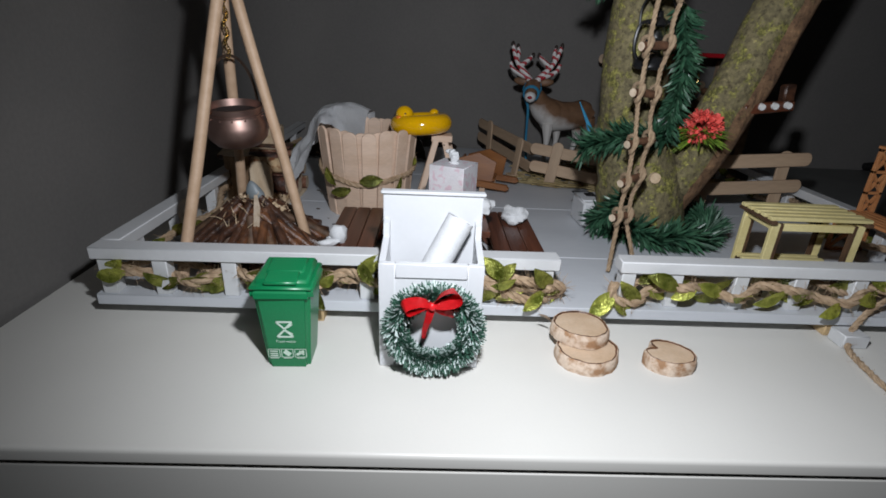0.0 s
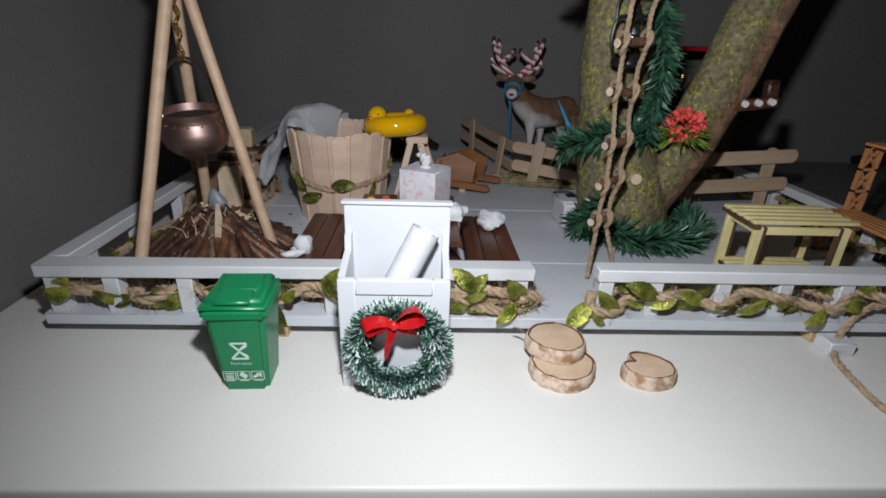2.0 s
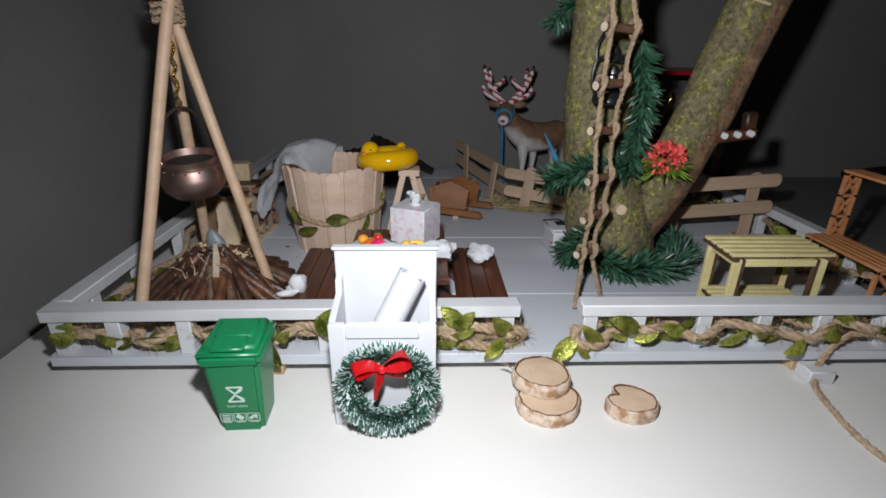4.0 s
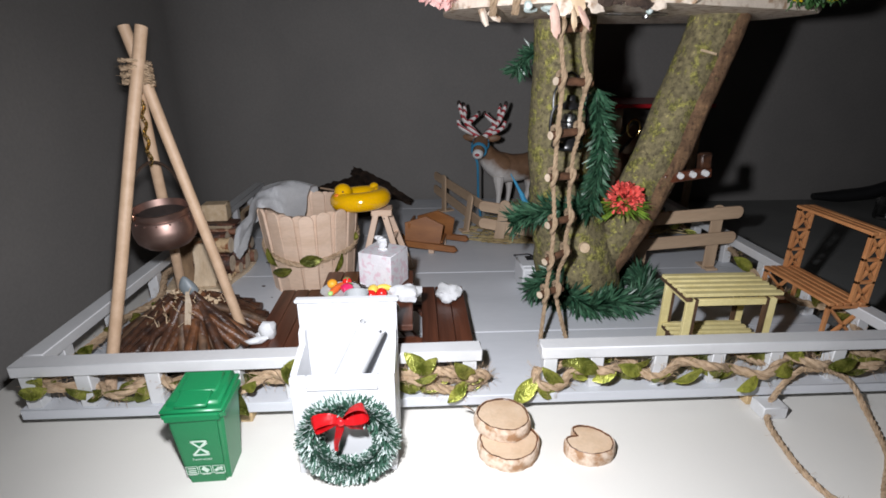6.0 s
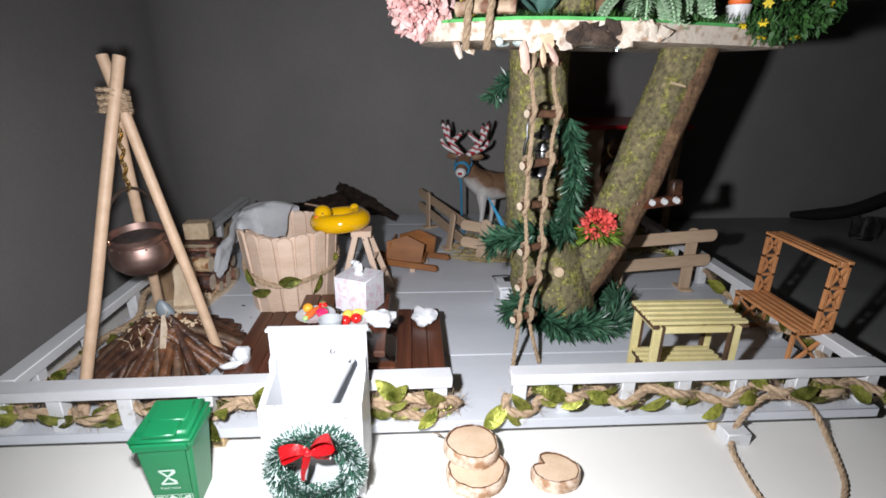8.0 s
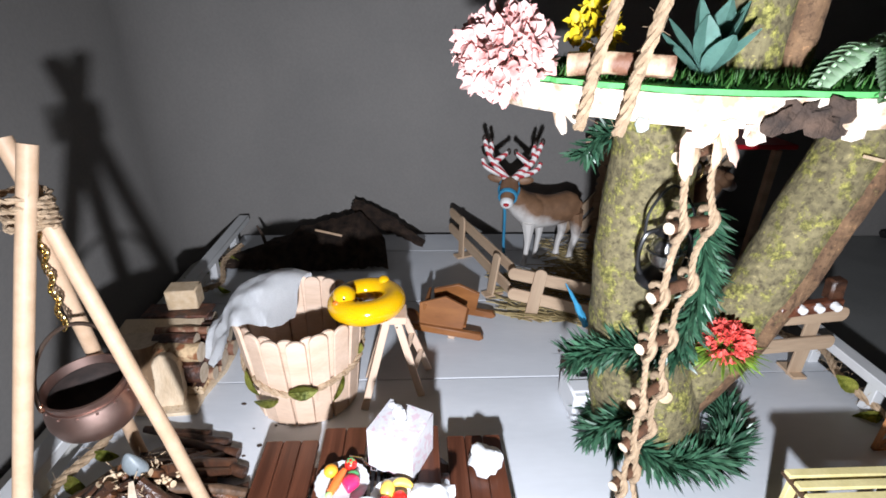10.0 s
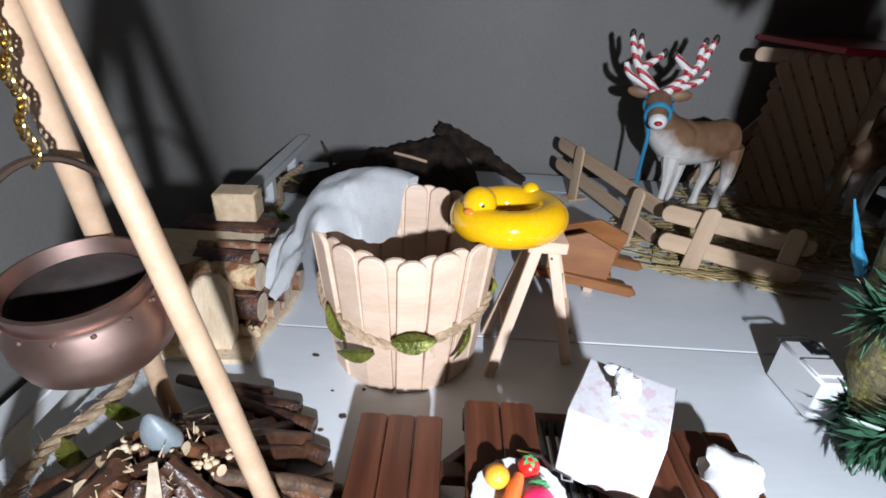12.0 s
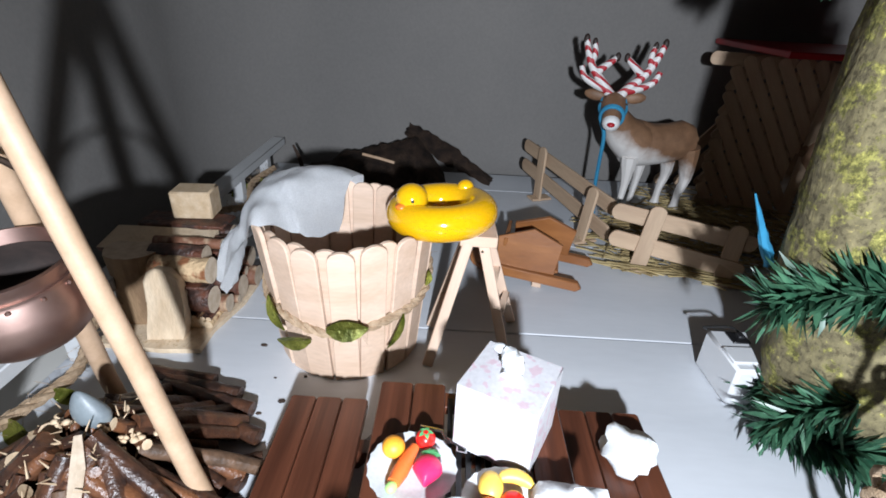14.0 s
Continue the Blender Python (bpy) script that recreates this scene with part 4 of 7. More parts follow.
bonfire()
st = ball(0.0050, (0, 0, 0.0058), (1.0, 0.66, 1.38), sub=3, rot=turned(0, -18, 0))
for v in st.verts:
    k = 1 - 0.35 * max(0, (v.co.z - 0.005) / 0.006)
    v.co = Vector((v.co.x * k - 0.0008 * max(0, v.co.z - 0.004) / 0.006, v.co.y * k, v.co.z))
solo("grey_stone", st, "stone", "smooth grey pebble standing on top of the twigs", "stone", (-0.0998, 0.2765, 0.0392))
rng = random.Random(4)
for i, (x, y, l, a) in enumerate(((-0.0905, 0.3205, 0.036, 172), (-0.0785, 0.3145, 0.034, 168), (-0.0715, 0.3075, 0.038, 164), (-0.0648, 0.296, 0.036, 158), (-0.0605, 0.2875, 0.026, 196), (-0.064, 0.2785, 0.028, 150))):
    t = tube(smooth_path([(0, 0, 0), (l * 0.4, 0.0008, 0.0006), (l, 0, 0.0003)], 5), [0.0028, 0.0029, 0.0028, 0.0027, 0.0029, 0.0026, 0.0025, 0.0026, 0.0024, 0.0022, 0.0018], 10, jit=0.05)
    solo("bark_stick", t, "twig", "dark brown piece of twig lying beside the campfire", "twig", (x, y, D + 0.0031), a, group="twigs by the campfire")

# ---- stack of split logs ----
def log_stack():
    rng = random.Random(31)
    O = Vector((-0.125, 0.365, D))
    e = thing("log_stack", "stack of short split logs with flaky bark on a sawdust board", "firewood", O)
    base = bmesh.new()
    slab([(-0.023, -0.026), (0.004, -0.0272), (0.0200, -0.0262), (0.0190, -0.012), (0.0245, 0.010), (0.0245, 0.028), (-0.034, 0.032)], 0, 0.0022, base, bev=0.0004)
    part("board", base, "logwood", e, "sawdust covered board")
    def log(p0, p1, r, name, skin, end="logend", n=14, jit=0.07):
        """A round log with rough bark and sawn ends."""
        p0, p1 = Vector(p0) - O, Vector(p1) - O
        k = max(3, int((p1 - p0).length / 0.0035))
        t = tube([p0.lerp(p1, i / k) for i in range(k + 1)], [r * rng.uniform(0.95, 1.05) for _ in range(k + 1)], n, jit=jit)
        for f in t.faces:
            if len(f.verts) > 4:
                f.material_index = 1
        part(name, t, [skin, end], e)
    dust = bmesh.new()
    for i in range(170):
        q = Vector((rng.uniform(-0.022, 0.018), rng.uniform(-0.0255, -0.012), 0.0022))
        ball(rng.uniform(0.0002, 0.0007), q, (1, 1, 0.5), dust, sub=1, jit=0.2)
    part("sawdust", dust, "cut", e, "crumbs of sawdust on the board", kind="stuff")
    # standing round log
    up = tube([Vector(p) - O for p in ((-0.1395, 0.3640, D + 0.0022), (-0.1395, 0.3642, 0.024), (-0.1397, 0.3650, 0.036), (-0.1399, 0.3655, 0.0462))], [0.0116, 0.0110, 0.0114, 0.0122], 30, jit=0.03)
    for f in up.faces:
        if len(f.verts) > 4:
            f.material_index = 1
    part("upright_log", up, ["greybark", "logend"], e, "upright log with a sawn top")
    # pale split wedge leaning on the front
    ol = [(0.0, -0.004), (0.0015, -0.0065), (0.006, -0.0078), (0.014, -0.0074), (0.020, -0.0064), (0.027, -0.0072), (0.0335, -0.0088), (0.0345, 0.000), (0.0335, 0.0068), (0.026, 0.0076), (0.015, 0.0074), (0.009, 0.0066), (0.0035, 0.0062), (0.0008, 0.002)]
    ring = [(x + 0.0004 * math.sin(9 * i), y + 0.0003 * math.sin(5 * i + 1)) for i, (x, y) in enumerate(ol)]
    m = along(Vector((-0.1205, 0.3505, 0.0448)) - O, Vector((-0.1215, 0.3440, 0.0150)) - O, (0.1, -1, 0.1))
    part("split_wedge", slab(ring, -0.0060, 0.0, m=m, bev=0.0007), "logwood", e, "pale split face of a leaning log")
    # the front column, from the board up
    for x, r in ((-0.1178, 0.0014), (-0.1150, 0.0021), (-0.1115, 0.0026), (-0.1075, 0.0019)):
        log((x, 0.3520 + rng.uniform(0, .001), D + 0.0024 + r), (x, 0.372, D + 0.0024 + r), r, "small_log", "flakybark", "cut", 10)
    for x, r, z in ((-0.1166, 0.0012, 0.0190), (-0.1132, 0.0012, 0.0200), (-0.1095, 0.0011, 0.0198), (-0.1070, 0.0011, 0.0196)):
        log((x, 0.3528, z), (x, 0.372, z), r, "small_log", "redbark", "cut", 8)
    log((-0.1315, 0.3585, 0.0272), (-0.1055, 0.3580, 0.0270), 0.0060, "log", "redbark")
    part("slab", box((0.026, 0.0090, 0.0014), Vector((-0.1185, 0.3580, 0.0340)) - O, 0.0004, turned(-4, 0, 0)), "redbark", e, "thin slab of red bark")
    log((-0.1300, 0.3600, 0.0402), (-0.1050, 0.3595, 0.0404), 0.0056, "log", "flakybark")
    log((-0.1330, 0.3655, 0.0440), (-0.1090, 0.3650, 0.0444), 0.0043, "log", "redbark")
    # half log on top with its pale split face up, tilted to the front
    n, l, r = 10, 0.046, 0.0090
    b = bmesh.new()
    rows = []
    for i in range(7):
        x = l * (i / 6 - 0.5)
        rows.append([b.verts.new((x, -r * math.cos(math.pi * j / n) * rng.uniform(0.95, 1.04), -0.62 * r * math.sin(math.pi * j / n) * rng.uniform(0.95, 1.05) + (rng.uniform(-.0003, .0003) if j in (0, n) else 0))) for j in range(n + 1)])
    for A, B in zip(rows, rows[1:]):
        for j in range(n):
            b.faces.new([A[j], B[j], B[j + 1], A[j + 1]])
        b.faces.new([A[0], A[n], B[n], B[0]]).material_index = 1
    b.faces.new(rows[0]).material_index = 1
    b.faces.new(rows[-1][::-1]).material_index = 1
    bmesh.ops.transform(b, matrix=Matrix.Translation(Vector((-0.1345, 0.3745, 0.0462)) - O) @ turned(9, 0, 0).to_4x4(), verts=b.verts)
    part("half_log", b, ["redbark", "logwood"], e, "half log with its pale split face up")
    part("slab", box((0.040, 0.0150, 0.0020), Vector((-0.1300, 0.3920, 0.0475)) - O, 0.0005, turned(0, 0, 0)), "redbark", e, "thin slab of dark bark")
    log((-0.150, 0.391, 0.0417), (-0.1085, 0.391, 0.0417), 0.0048, "log", "redbark")
    # log ends along the side
    for y, z, r in ((0.3655, 0.0200, 0.0044), (0.3665, 0.0305, 0.0038), (0.3790, 0.0205, 0.0056), (0.3735, 0.0395, 0.0030), (0.3735, 0.0275, 0.0027), (0.3720, 0.0465, 0.0024), (0.3885, 0.0320, 0.0046), (0.3800, 0.0315, 0.0034),
                    (0.3905, 0.0200, 0.0048), (0.3800, 0.0435, 0.0030), (0.3720, 0.0180, 0.0020), (0.3670, 0.0385, 0.0026), (0.3785, 0.0378, 0.0026), (0.3728, 0.0335, 0.0024), (0.3865, 0.0410, 0.0032), (0.3845, 0.0260, 0.0022)):
        x = -0.1052 + 0.16 * (y - 0.354) - 0.10 * (z - 0.02) + rng.uniform(-.001, .001)
        log((x - 0.030, y, z), (x, y, z), r, "log", rng.choice(("redbark", "birchbark")))
    return e


log_stack()
blk = box((0.0185, 0.013, 0.0135), (0, 0, 0.00675), 0.0008, turned(0, 0, 3))
for f in blk.faces:
    if f.normal.x < -0.5:
        f.material_index = 1
solo("wood_block", blk, ["cut", "birchbark"], "square block of pale wood on the log stack", "wood block", (-0.1272, 0.3975, 0.0486), 2)

# ---- tub of craft sticks with a cloth ----
TX, TY = -0.046, 0.3575


def tub():
    e = thing("stick_tub", "round tub made of upright craft sticks", "tub", (TX, TY, D))
    rng = random.Random(41)
    r0, r1, H = 0.0280, 0.0343, 0.0605
    def one(a, rad_off, h, w=0.0095):
        o = stick_outline(h, w, False, True)
        base = Vector((math.cos(a) * (r0 + rad_off), math.sin(a) * (r0 + rad_off), 0.0))
        top = Vector((math.cos(a) * (r1 + rad_off), math.sin(a) * (r1 + rad_off), h))
        m = along(base, top, (math.cos(a), math.sin(a), 0))
        part("stick", slab(o, -0.0009, 0.0009, bev=0.0003, m=m), "stick", e)
    for i in range(18):
        a = 2 * math.pi * i / 18 + rng.uniform(-0.035, 0.035) - 1.42
        one(a, 0.0, H + rng.uniform(-0.0012, 0.0012))
    for i in range(18):
        a = 2 * math.pi * (i + 0.5) / 18 + rng.uniform(-0.05, 0.05) - 1.42
        one(a, -0.0023, H + rng.uniform(-0.002, 0.0005))
    part("bottom", lathe([(0.0, 0.001), (0.0235, 0.001), (0.0235, 0.003), (0.0, 0.003)], 24), "stick", e)
    return e


tub()
band = [(TX + (0.0330 + 0.0010 * math.sin(a)) * math.cos(a), TY + (0.0330 + 0.0010 * math.sin(a)) * math.sin(a), D + 0.0255 + 0.0085 * (1 + math.sin(a)) + 0.001 * math.sin(5 * a)) for a in [2 * math.pi * i / 30 for i in range(31)]]
def tub_garland():
    e = thing("leaf_garland", "jute twine with shiny olive leaves tied round the stick tub", "garland", (TX, TY, D))
    o = Vector((TX, TY, D))
    part("twine", rope([Vector(p) - o for p in band], 0.0021, fuzz=120, seed=3), "jute", e)
    for a, dz, l, w, tilt in ((-2.42, 0.0055, 0.0150, 0.0072, -42), (-1.80, -0.0035, 0.0150, 0.0076, 196), (-1.62, 0.0022, 0.0155, 0.0082, 8), (-0.75, 0.001, 0.0150, 0.0058, -120), (-0.35, 0.004, 0.006, 0.005, 60), (0.6, 0.001, 0.012, 0.006, 20), (2.2, 0.001, 0.012, 0.006, 150)):
        r = 0.0346
        p = Vector((r * math.cos(a), r * math.sin(a), 0.0255 + 0.0085 * (1 + math.sin(a)) + dz))
        m = Matrix.Translation(p) @ Matrix.Rotation(a + math.pi / 2, 4, "Z") @ turned(90, 0, 0).to_4x4() @ turned(-12, 0, tilt).to_4x4()
        part("leaf", leaf_mesh(l, w, m=m, fold=0.35, curl=0.2, thick=0.0002), "leaf", e)
tub_garland()


def cloth():
    """A sheet puffed up over the back and left rim: a ridge, a front hem inside the tub, and a tail outside."""
    ridge = smooth_path([(-0.044, 0.386, 0.0770), (-0.057, 0.386, 0.0800), (-0.070, 0.380, 0.0785), (-0.0805, 0.372, 0.0728), (-0.0915, 0.366, 0.0630), (-0.100, 0.366, 0.052), (-0.1045, 0.364, 0.0320)], 12)
    hem = smooth_path([(-0.0505, 0.3630, 0.0600), (-0.0575, 0.3465, 0.0655), (-0.0635, 0.3405, 0.0710), (-0.0730, 0.3330, 0.0755), (-0.0805, 0.3430, 0.0620), (-0.0895, 0.352, 0.0465), (-0.1005, 0.359, 0.0290)], 12)
    o = Vector((TX, TY, D))
    b = bmesh.new()
    rows, n, m = [], len(ridge), 40
    for i in range(n):
        u = i / (n - 1)
        R, H = Vector(ridge[i]), Vector(hem[i])
        over = (1 - u) ** 0.5
        puff = 0.0100 * math.sin(math.pi * min(1, 0.24 + u * 1.08)) ** 0.8 if u < 0.75 else 0.0
        puff = max(puff, 0.0012)
        row = []
        for j in range(m + 1):
            v = j / m
            if v < 0.3:
                t = 1 - v / 0.3
                p = R + Vector((-0.002 * t, 0.010 * t, -0.022 * over * t ** 1.7 - 0.002 * t))
            else:
                t = (v - 0.3) / 0.7
                p = R.lerp(H, t) + Vector((-0.15, -0.25, 1.0)) * puff * math.sin(math.pi * t ** 0.85)
            w = 0.35 + 0.65 * u
            f = 0.0012 * math.sin(13 * v - 9 * u) * w + 0.0008 * math.sin(27 * v + 5 * u) * w
            q = Vector((u * 5, v * 4, 3))
            f += 0.0020 * noise.noise(q) + 0.0012 * abs(noise.noise(q * 2.1)) + 0.0005 * noise.noise(q * 5.3)
            edge = 0.0012 * noise.noise(Vector((u * 14, 7, v))) if j == m else 0
            row.append(b.verts.new(p - o + Vector((-0.45 * f * w - 0.3 * edge, -0.5 * f, 0.75 * f + edge))))
        rows.append(row)
    for A, B in zip(rows, rows[1:]):
        for j in range(m):
            b.faces.new([A[j], A[j + 1], B[j + 1], B[j]])
    bmesh.ops.solidify(b, geom=b.faces[:], thickness=0.0005)
    solo("cloth", b, "cloth", "crumpled white cotton cloth hung over the rim of the tub", "cloth", o)


cloth()

# ---- step stool with the duck ring ----
def stool():
    e = thing("step_stool", "pale wooden folding stool with splayed legs", "stool", (0.006, 0.357, D))
    o = Vector((0.006, 0.357, D))
    def bar(p0, p1, w, t, nm, up=(0, -1, 0)):
        p0, p1 = Vector(p0) - o, Vector(p1) - o
        L = (p1 - p0).length
        m = along(p0, p1, up)
        part(nm, box((L, w, t), (0, 0, 0), 0.0003), "stick", e).matrix_basis = m @ Matrix.Translation((L / 2, 0, 0))
    z = 0.0655
    part("top", box((0.0145, 0.014, 0.0045), (0, 0, z - D), 0.0004), "stick", e)
    bar((0.0025, 0.3515, z + 0.001), (-0.0115, 0.340, D), 0.0042, 0.0022, "leg")
    bar((0.0075, 0.3515, z + 0.001), (0.0212, 0.3505, D), 0.0042, 0.0022, "leg")
    bar((0.003, 0.3625, z), (-0.0115, 0.3675, D), 0.0042, 0.0022, "leg")
    bar((0.0095, 0.3625, z), (0.0262, 0.3745, D), 0.0042, 0.0022, "leg")
    bar((0.0175, 0.352, 0.032), (0.0215, 0.3685, 0.032), 0.003, 0.002, "stretcher", (0, 0, 1))
    bar((-0.0062, 0.345, 0.032), (-0.0062, 0.365, 0.032), 0.003, 0.002, "stretcher", (0, 0, 1))
    bar((0.0132, 0.352, 0.046), (0.0158, 0.366, 0.046), 0.003, 0.002, "stretcher", (0, 0, 1))
    part("screw", ball(0.0007, (0.0018, -0.0068, 0.049), sub=1), "steel", e)


stool()


def duck_ring():
    e = thing("duck_swim_ring", "glossy yellow duck swim ring lying on the stool", "swim ring", (-0.0088, 0.3575, 0.0745))
    R, r = 0.0150, 0.0066
    tilt = turned(-3, -4, 0)
    part("ring", tube([tilt @ Vector((R * math.cos(a), R * math.sin(a) * 0.97, 0)) for a in [2 * math.pi * i / 56 for i in range(56)]], r, 22, closed=True), "duck", e)
    a = radians(212)
    hc = tilt @ Vector((R * math.cos(a) * 0.86, R * math.sin(a) * 0.66, 0.0058))
    hd = lathe([(0.0, -0.008), (0.0052, -0.0075), (0.0046, -0.004), (0.0044, -0.002)], 20, hc)
    ball(0.0062, hc + Vector((0, 0, 0.001)), (1, 1, 0.95), hd, 3)
    head = part("head", hd, "duck", e)
    f = Vector((-0.55, -0.83, 0)).normalized()
    part("beak", ball(0.0021, hc + f * 0.0060 + Vector((0, 0, -0.0003)), (1.15, 1.15, 0.6)), "beak", head, "orange beak")
    for s in (-1, 1):
        side = Vector((-f.y, f.x, 0)) * s
        part("eye", ball(0.0008, hc + (f * 0.75 + side * 0.66).normalized() * 0.0055 + Vector((0, 0, 0.0022)), sub=2), "black", head, "black eye")
    a = radians(52)
    part("tail", ball(0.0034, tilt @ Vector((R * math.cos(a), R * math.sin(a), 0.0058)), (1, 1, 0.9), sub=3), "duck", e)


duck_ring()

# ---- picnic table with what lies on it ----
def picnic_table():
    e = thing("picnic_table", "dark brown stained picnic table with two benches", "picnic table", (0.0025, 0.266, D))
    o = Vector((0.0025, 0.266, D))
    def plank(nm, x0, x1, y0, y1, z, n):
        w = (x1 - x0) / n
        for i in range(n):
            a, b_ = x0 + w * i, x0 + w * (i + 1)
            ol = [(a + 0.0001, y0), (b_ - 0.0001, y0), (b_ - 0.0001, y1 - 0.0008), (b_ - 0.0009, y1), (a + 0.0009, y1), (a + 0.00015, y1 - 0.0008)]
            part(nm, slab([(x - o.x, y - o.y) for x, y in ol], z - 0.0032 - D, z - D, bev=0.0003), "brown", e)
    plank("bench_plank", -0.0545, -0.0290, 0.231, 0.3018, 0.030, 3)
    plank("table_plank", -0.0235, -0.0040, 0.226, 0.2945, 0.045, 2)
    plank("table_plank", 0.0085, 0.0285, 0.226, 0.2945, 0.045, 2)
    plank("bench_plank", 0.0330, 0.0595, 0.231, 0.3022, 0.030, 3)
    # dark grill let into the middle of the top
    for i in range(5):
        part("grill_bar", box((0.0014, 0.062, 0.0016), (-0.0026 + 0.0025 * i - o.x + 0.0001, 0.2595 - o.y, 0.0425 - D)), "black", e, "black metal grill bar")
    part("cross_plank", box((0.0525, 0.006, 0.0032), (0.0025 - o.x, 0.2915 - o.y, 0.0402 - D), 0.0003), "brown", e)
    for y in (0.243, 0.286):
        part("cross_beam", box((0.108, 0.005, 0.0045), (0.0025 - o.x, y - o.y, 0.0243 - D), 0.0003), "brown", e)
        for s in (-1, 1):
            p0, p1 = Vector((0.0025 + s * 0.012, y + 0.0045, 0.0415)) - o, Vector((0.0025 + s * 0.036, y + 0.0045, D)) - o
            L = (p1 - p0).length
            part("leg", box((L, 0.005, 0.0035), (0, 0, 0), 0.0003), "brown", e).matrix_basis = along(p0, p1, (0, 1, 0)) @ Matrix.Translation((L / 2 - 0.0006, 0, 0))


picnic_table()


def tissue_box():
    e = thing("tissue_box", "white cube tissue box with pink blossoms on the picnic table", "tissue box", (0.0118, 0.2765, 0.0452), -27)
    part("box", box((0.0208, 0.0200, 0.0208), (0, 0, 0.0104), 0.0003), "tissue_box", e)
    rng = random.Random(3)
    t = bmesh.new()
    pts = smooth_path([(0, 0, 0.0206), (0.0004, -0.0008, 0.0238), (-0.0015, 0.0004, 0.0265), (-0.0035, 0.001, 0.0272)], 5)
    tube(pts, [0.0030, 0.0026, 0.0024, 0.0021, 0.0022, 0.0026, 0.0027, 0.0025, 0.0026, 0.0024, 0.0023, 0.0021, 0.0018, 0.0015, 0.0011, 0.0005], 9, t, jit=0.2)
    ball(0.0017, (-0.004, 0.001, 0.0268), (1.2, 0.8, 0.8), t, 2, 0.15)
    part("tissue", t, "paper", e, "twisted tip of a white tissue")


tissue_box()


def crumple(name, label, loc, r, s=(1, 1, 0.7), seed=1, rz=0):
    """A crumpled paper ball with sharp facets."""
    rng = random.Random(seed)
    b = bmesh.new()
    bmesh.ops.create_icosphere(b, subdivisions=3, radius=1)
    off = Vector((seed * 7.1, seed * 3.3, 0))
    for v in b.verts:
        k = 1 + 0.42 * noise.noise(v.co * 1.6 + off) + 0.25 * abs(noise.noise(v.co * 3.4 + off)) - 0.12 * abs(noise.noise(v.co * 7 + off))
        v.co = Vector((v.co.x * s[0], v.co.y * s[1], v.co.z * s[2])) * k * r
    z = min(v.co.z for v in b.verts) + r * 0.12
    for v in b.verts:
        v.co.z = max(v.co.z - z, 0)
    return solo(name, b, "paper", label, "paper napkin", loc, rz, group="crumpled napkins")


crumple("paper_napkin", "crumpled white paper napkin on the brown bench", (0.0497, 0.2835, 0.0302), 0.0074, seed=2)
crumple("paper_napkin", "crumpled white paper napkin beside the bowl of fruit", (0.0245, 0.2535, 0.0452), 0.0066, (1.15, 0.9, 0.75), seed=5)
crumple("paper_napkin", "crumpled white paper napkin in front of the cup", (0.0145, 0.2375, 0.0452), 0.0062, (1.1, 0.9, 0.6), seed=8)
b = bmesh.new()
for p, r, s in (((0, 0, 0.0045), 0.0045, (1, 0.9, 1.15)), ((-0.006, -0.004, 0.002), 0.0032, (1.7, 0.7, 0.6)), ((-0.002, 0.002, 0.002), 0.003, (1.4, 1, 0.6))):
    ball(r, p, s, b, 2, 0.16)
solo("paper_napkin", b, "paper", "twisted white paper napkin at the end of the bench", "paper napkin", (-0.047, 0.243, 0.0302), 20, group="crumpled napkins")


def plate(label, loc, r, h, foods):
    e = thing("fruit_plate", label, "plate", loc)
    wob = lambda a, z: 1 + (0.02 * math.cos(a * 22) if z > h * 0.7 else 0)
    part("dish", lathe([(0.0, 0.0003), (r * 0.45, 0.0), (r * 0.6, h * 0.3), (r * 0.97, h * 0.93), (r, h), (r * 0.95, h), (r * 0.58, h * 0.45), (r * 0.4, 0.0012), (0.0, 0.0012)], 66, wob=wob), "plate", e, "white dish with a scalloped rim")
    return e


def round_fruit(name, label, loc, r, material, s=(1, 1, 1), stalk=None, rz=0):
    e = thing(name, label, "toy fruit", loc, rz)
    part("flesh", ball(r, (0, 0, r * s[2]), s, sub=3), material, e)
    if stalk:
        st = bmesh.new()
        for a in range(5):
            m = Matrix.Translation((0, 0, r * s[2] * 1.95)) @ turned(0, 0, a * 72).to_4x4()
            leaf_mesh(r * 0.75, r * 0.45, st, m, 0.2, 0.6, 3)
        part("stalk", st, "f_green", e, "green leaf tuft")


plate("scalloped white plate with toy fruit and a carrot", (-0.0115, 0.2625, 0.0452), 0.0108, 0.0027, [])
round_fruit("toy_orange", "small orange toy fruit on the plate", (-0.0165, 0.2668, 0.0468), 0.0029, "f_orange", (1, 1, 0.92))
round_fruit("toy_tomato", "red toy tomato with green leaves on the plate", (-0.0088, 0.2700, 0.0468), 0.0026, "f_red", (1, 1, 0.95), True)
e = thing("toy_strawberry", "pink heart shaped toy strawberry with a green tuft on the plate", "toy fruit", (-0.0078, 0.2605, 0.0468), -8)
sb = ball(0.0036, (0, 0, 0.0027), (1, 1.15, 0.72), sub=3)
for v in sb.verts:
    if v.co.y < 0:
        v.co.x *= 1 + v.co.y / 0.0052
part("flesh", sb, "f_pink", e)
tf = bmesh.new()
for a in range(5):
    leaf_mesh(0.0028, 0.0016, tf, Matrix.Translation((0, 0.0036, 0.0040)) @ turned(0, 12, 18 + a * 36).to_4x4(), 0.2, 0.4, 3)
part("stalk", tf, "f_green", e, "green leaf tuft")
e = thing("toy_carrot", "orange toy carrot with a green tip on the plate", "toy vegetable", (-0.0135, 0.262, 0.0486), 68)
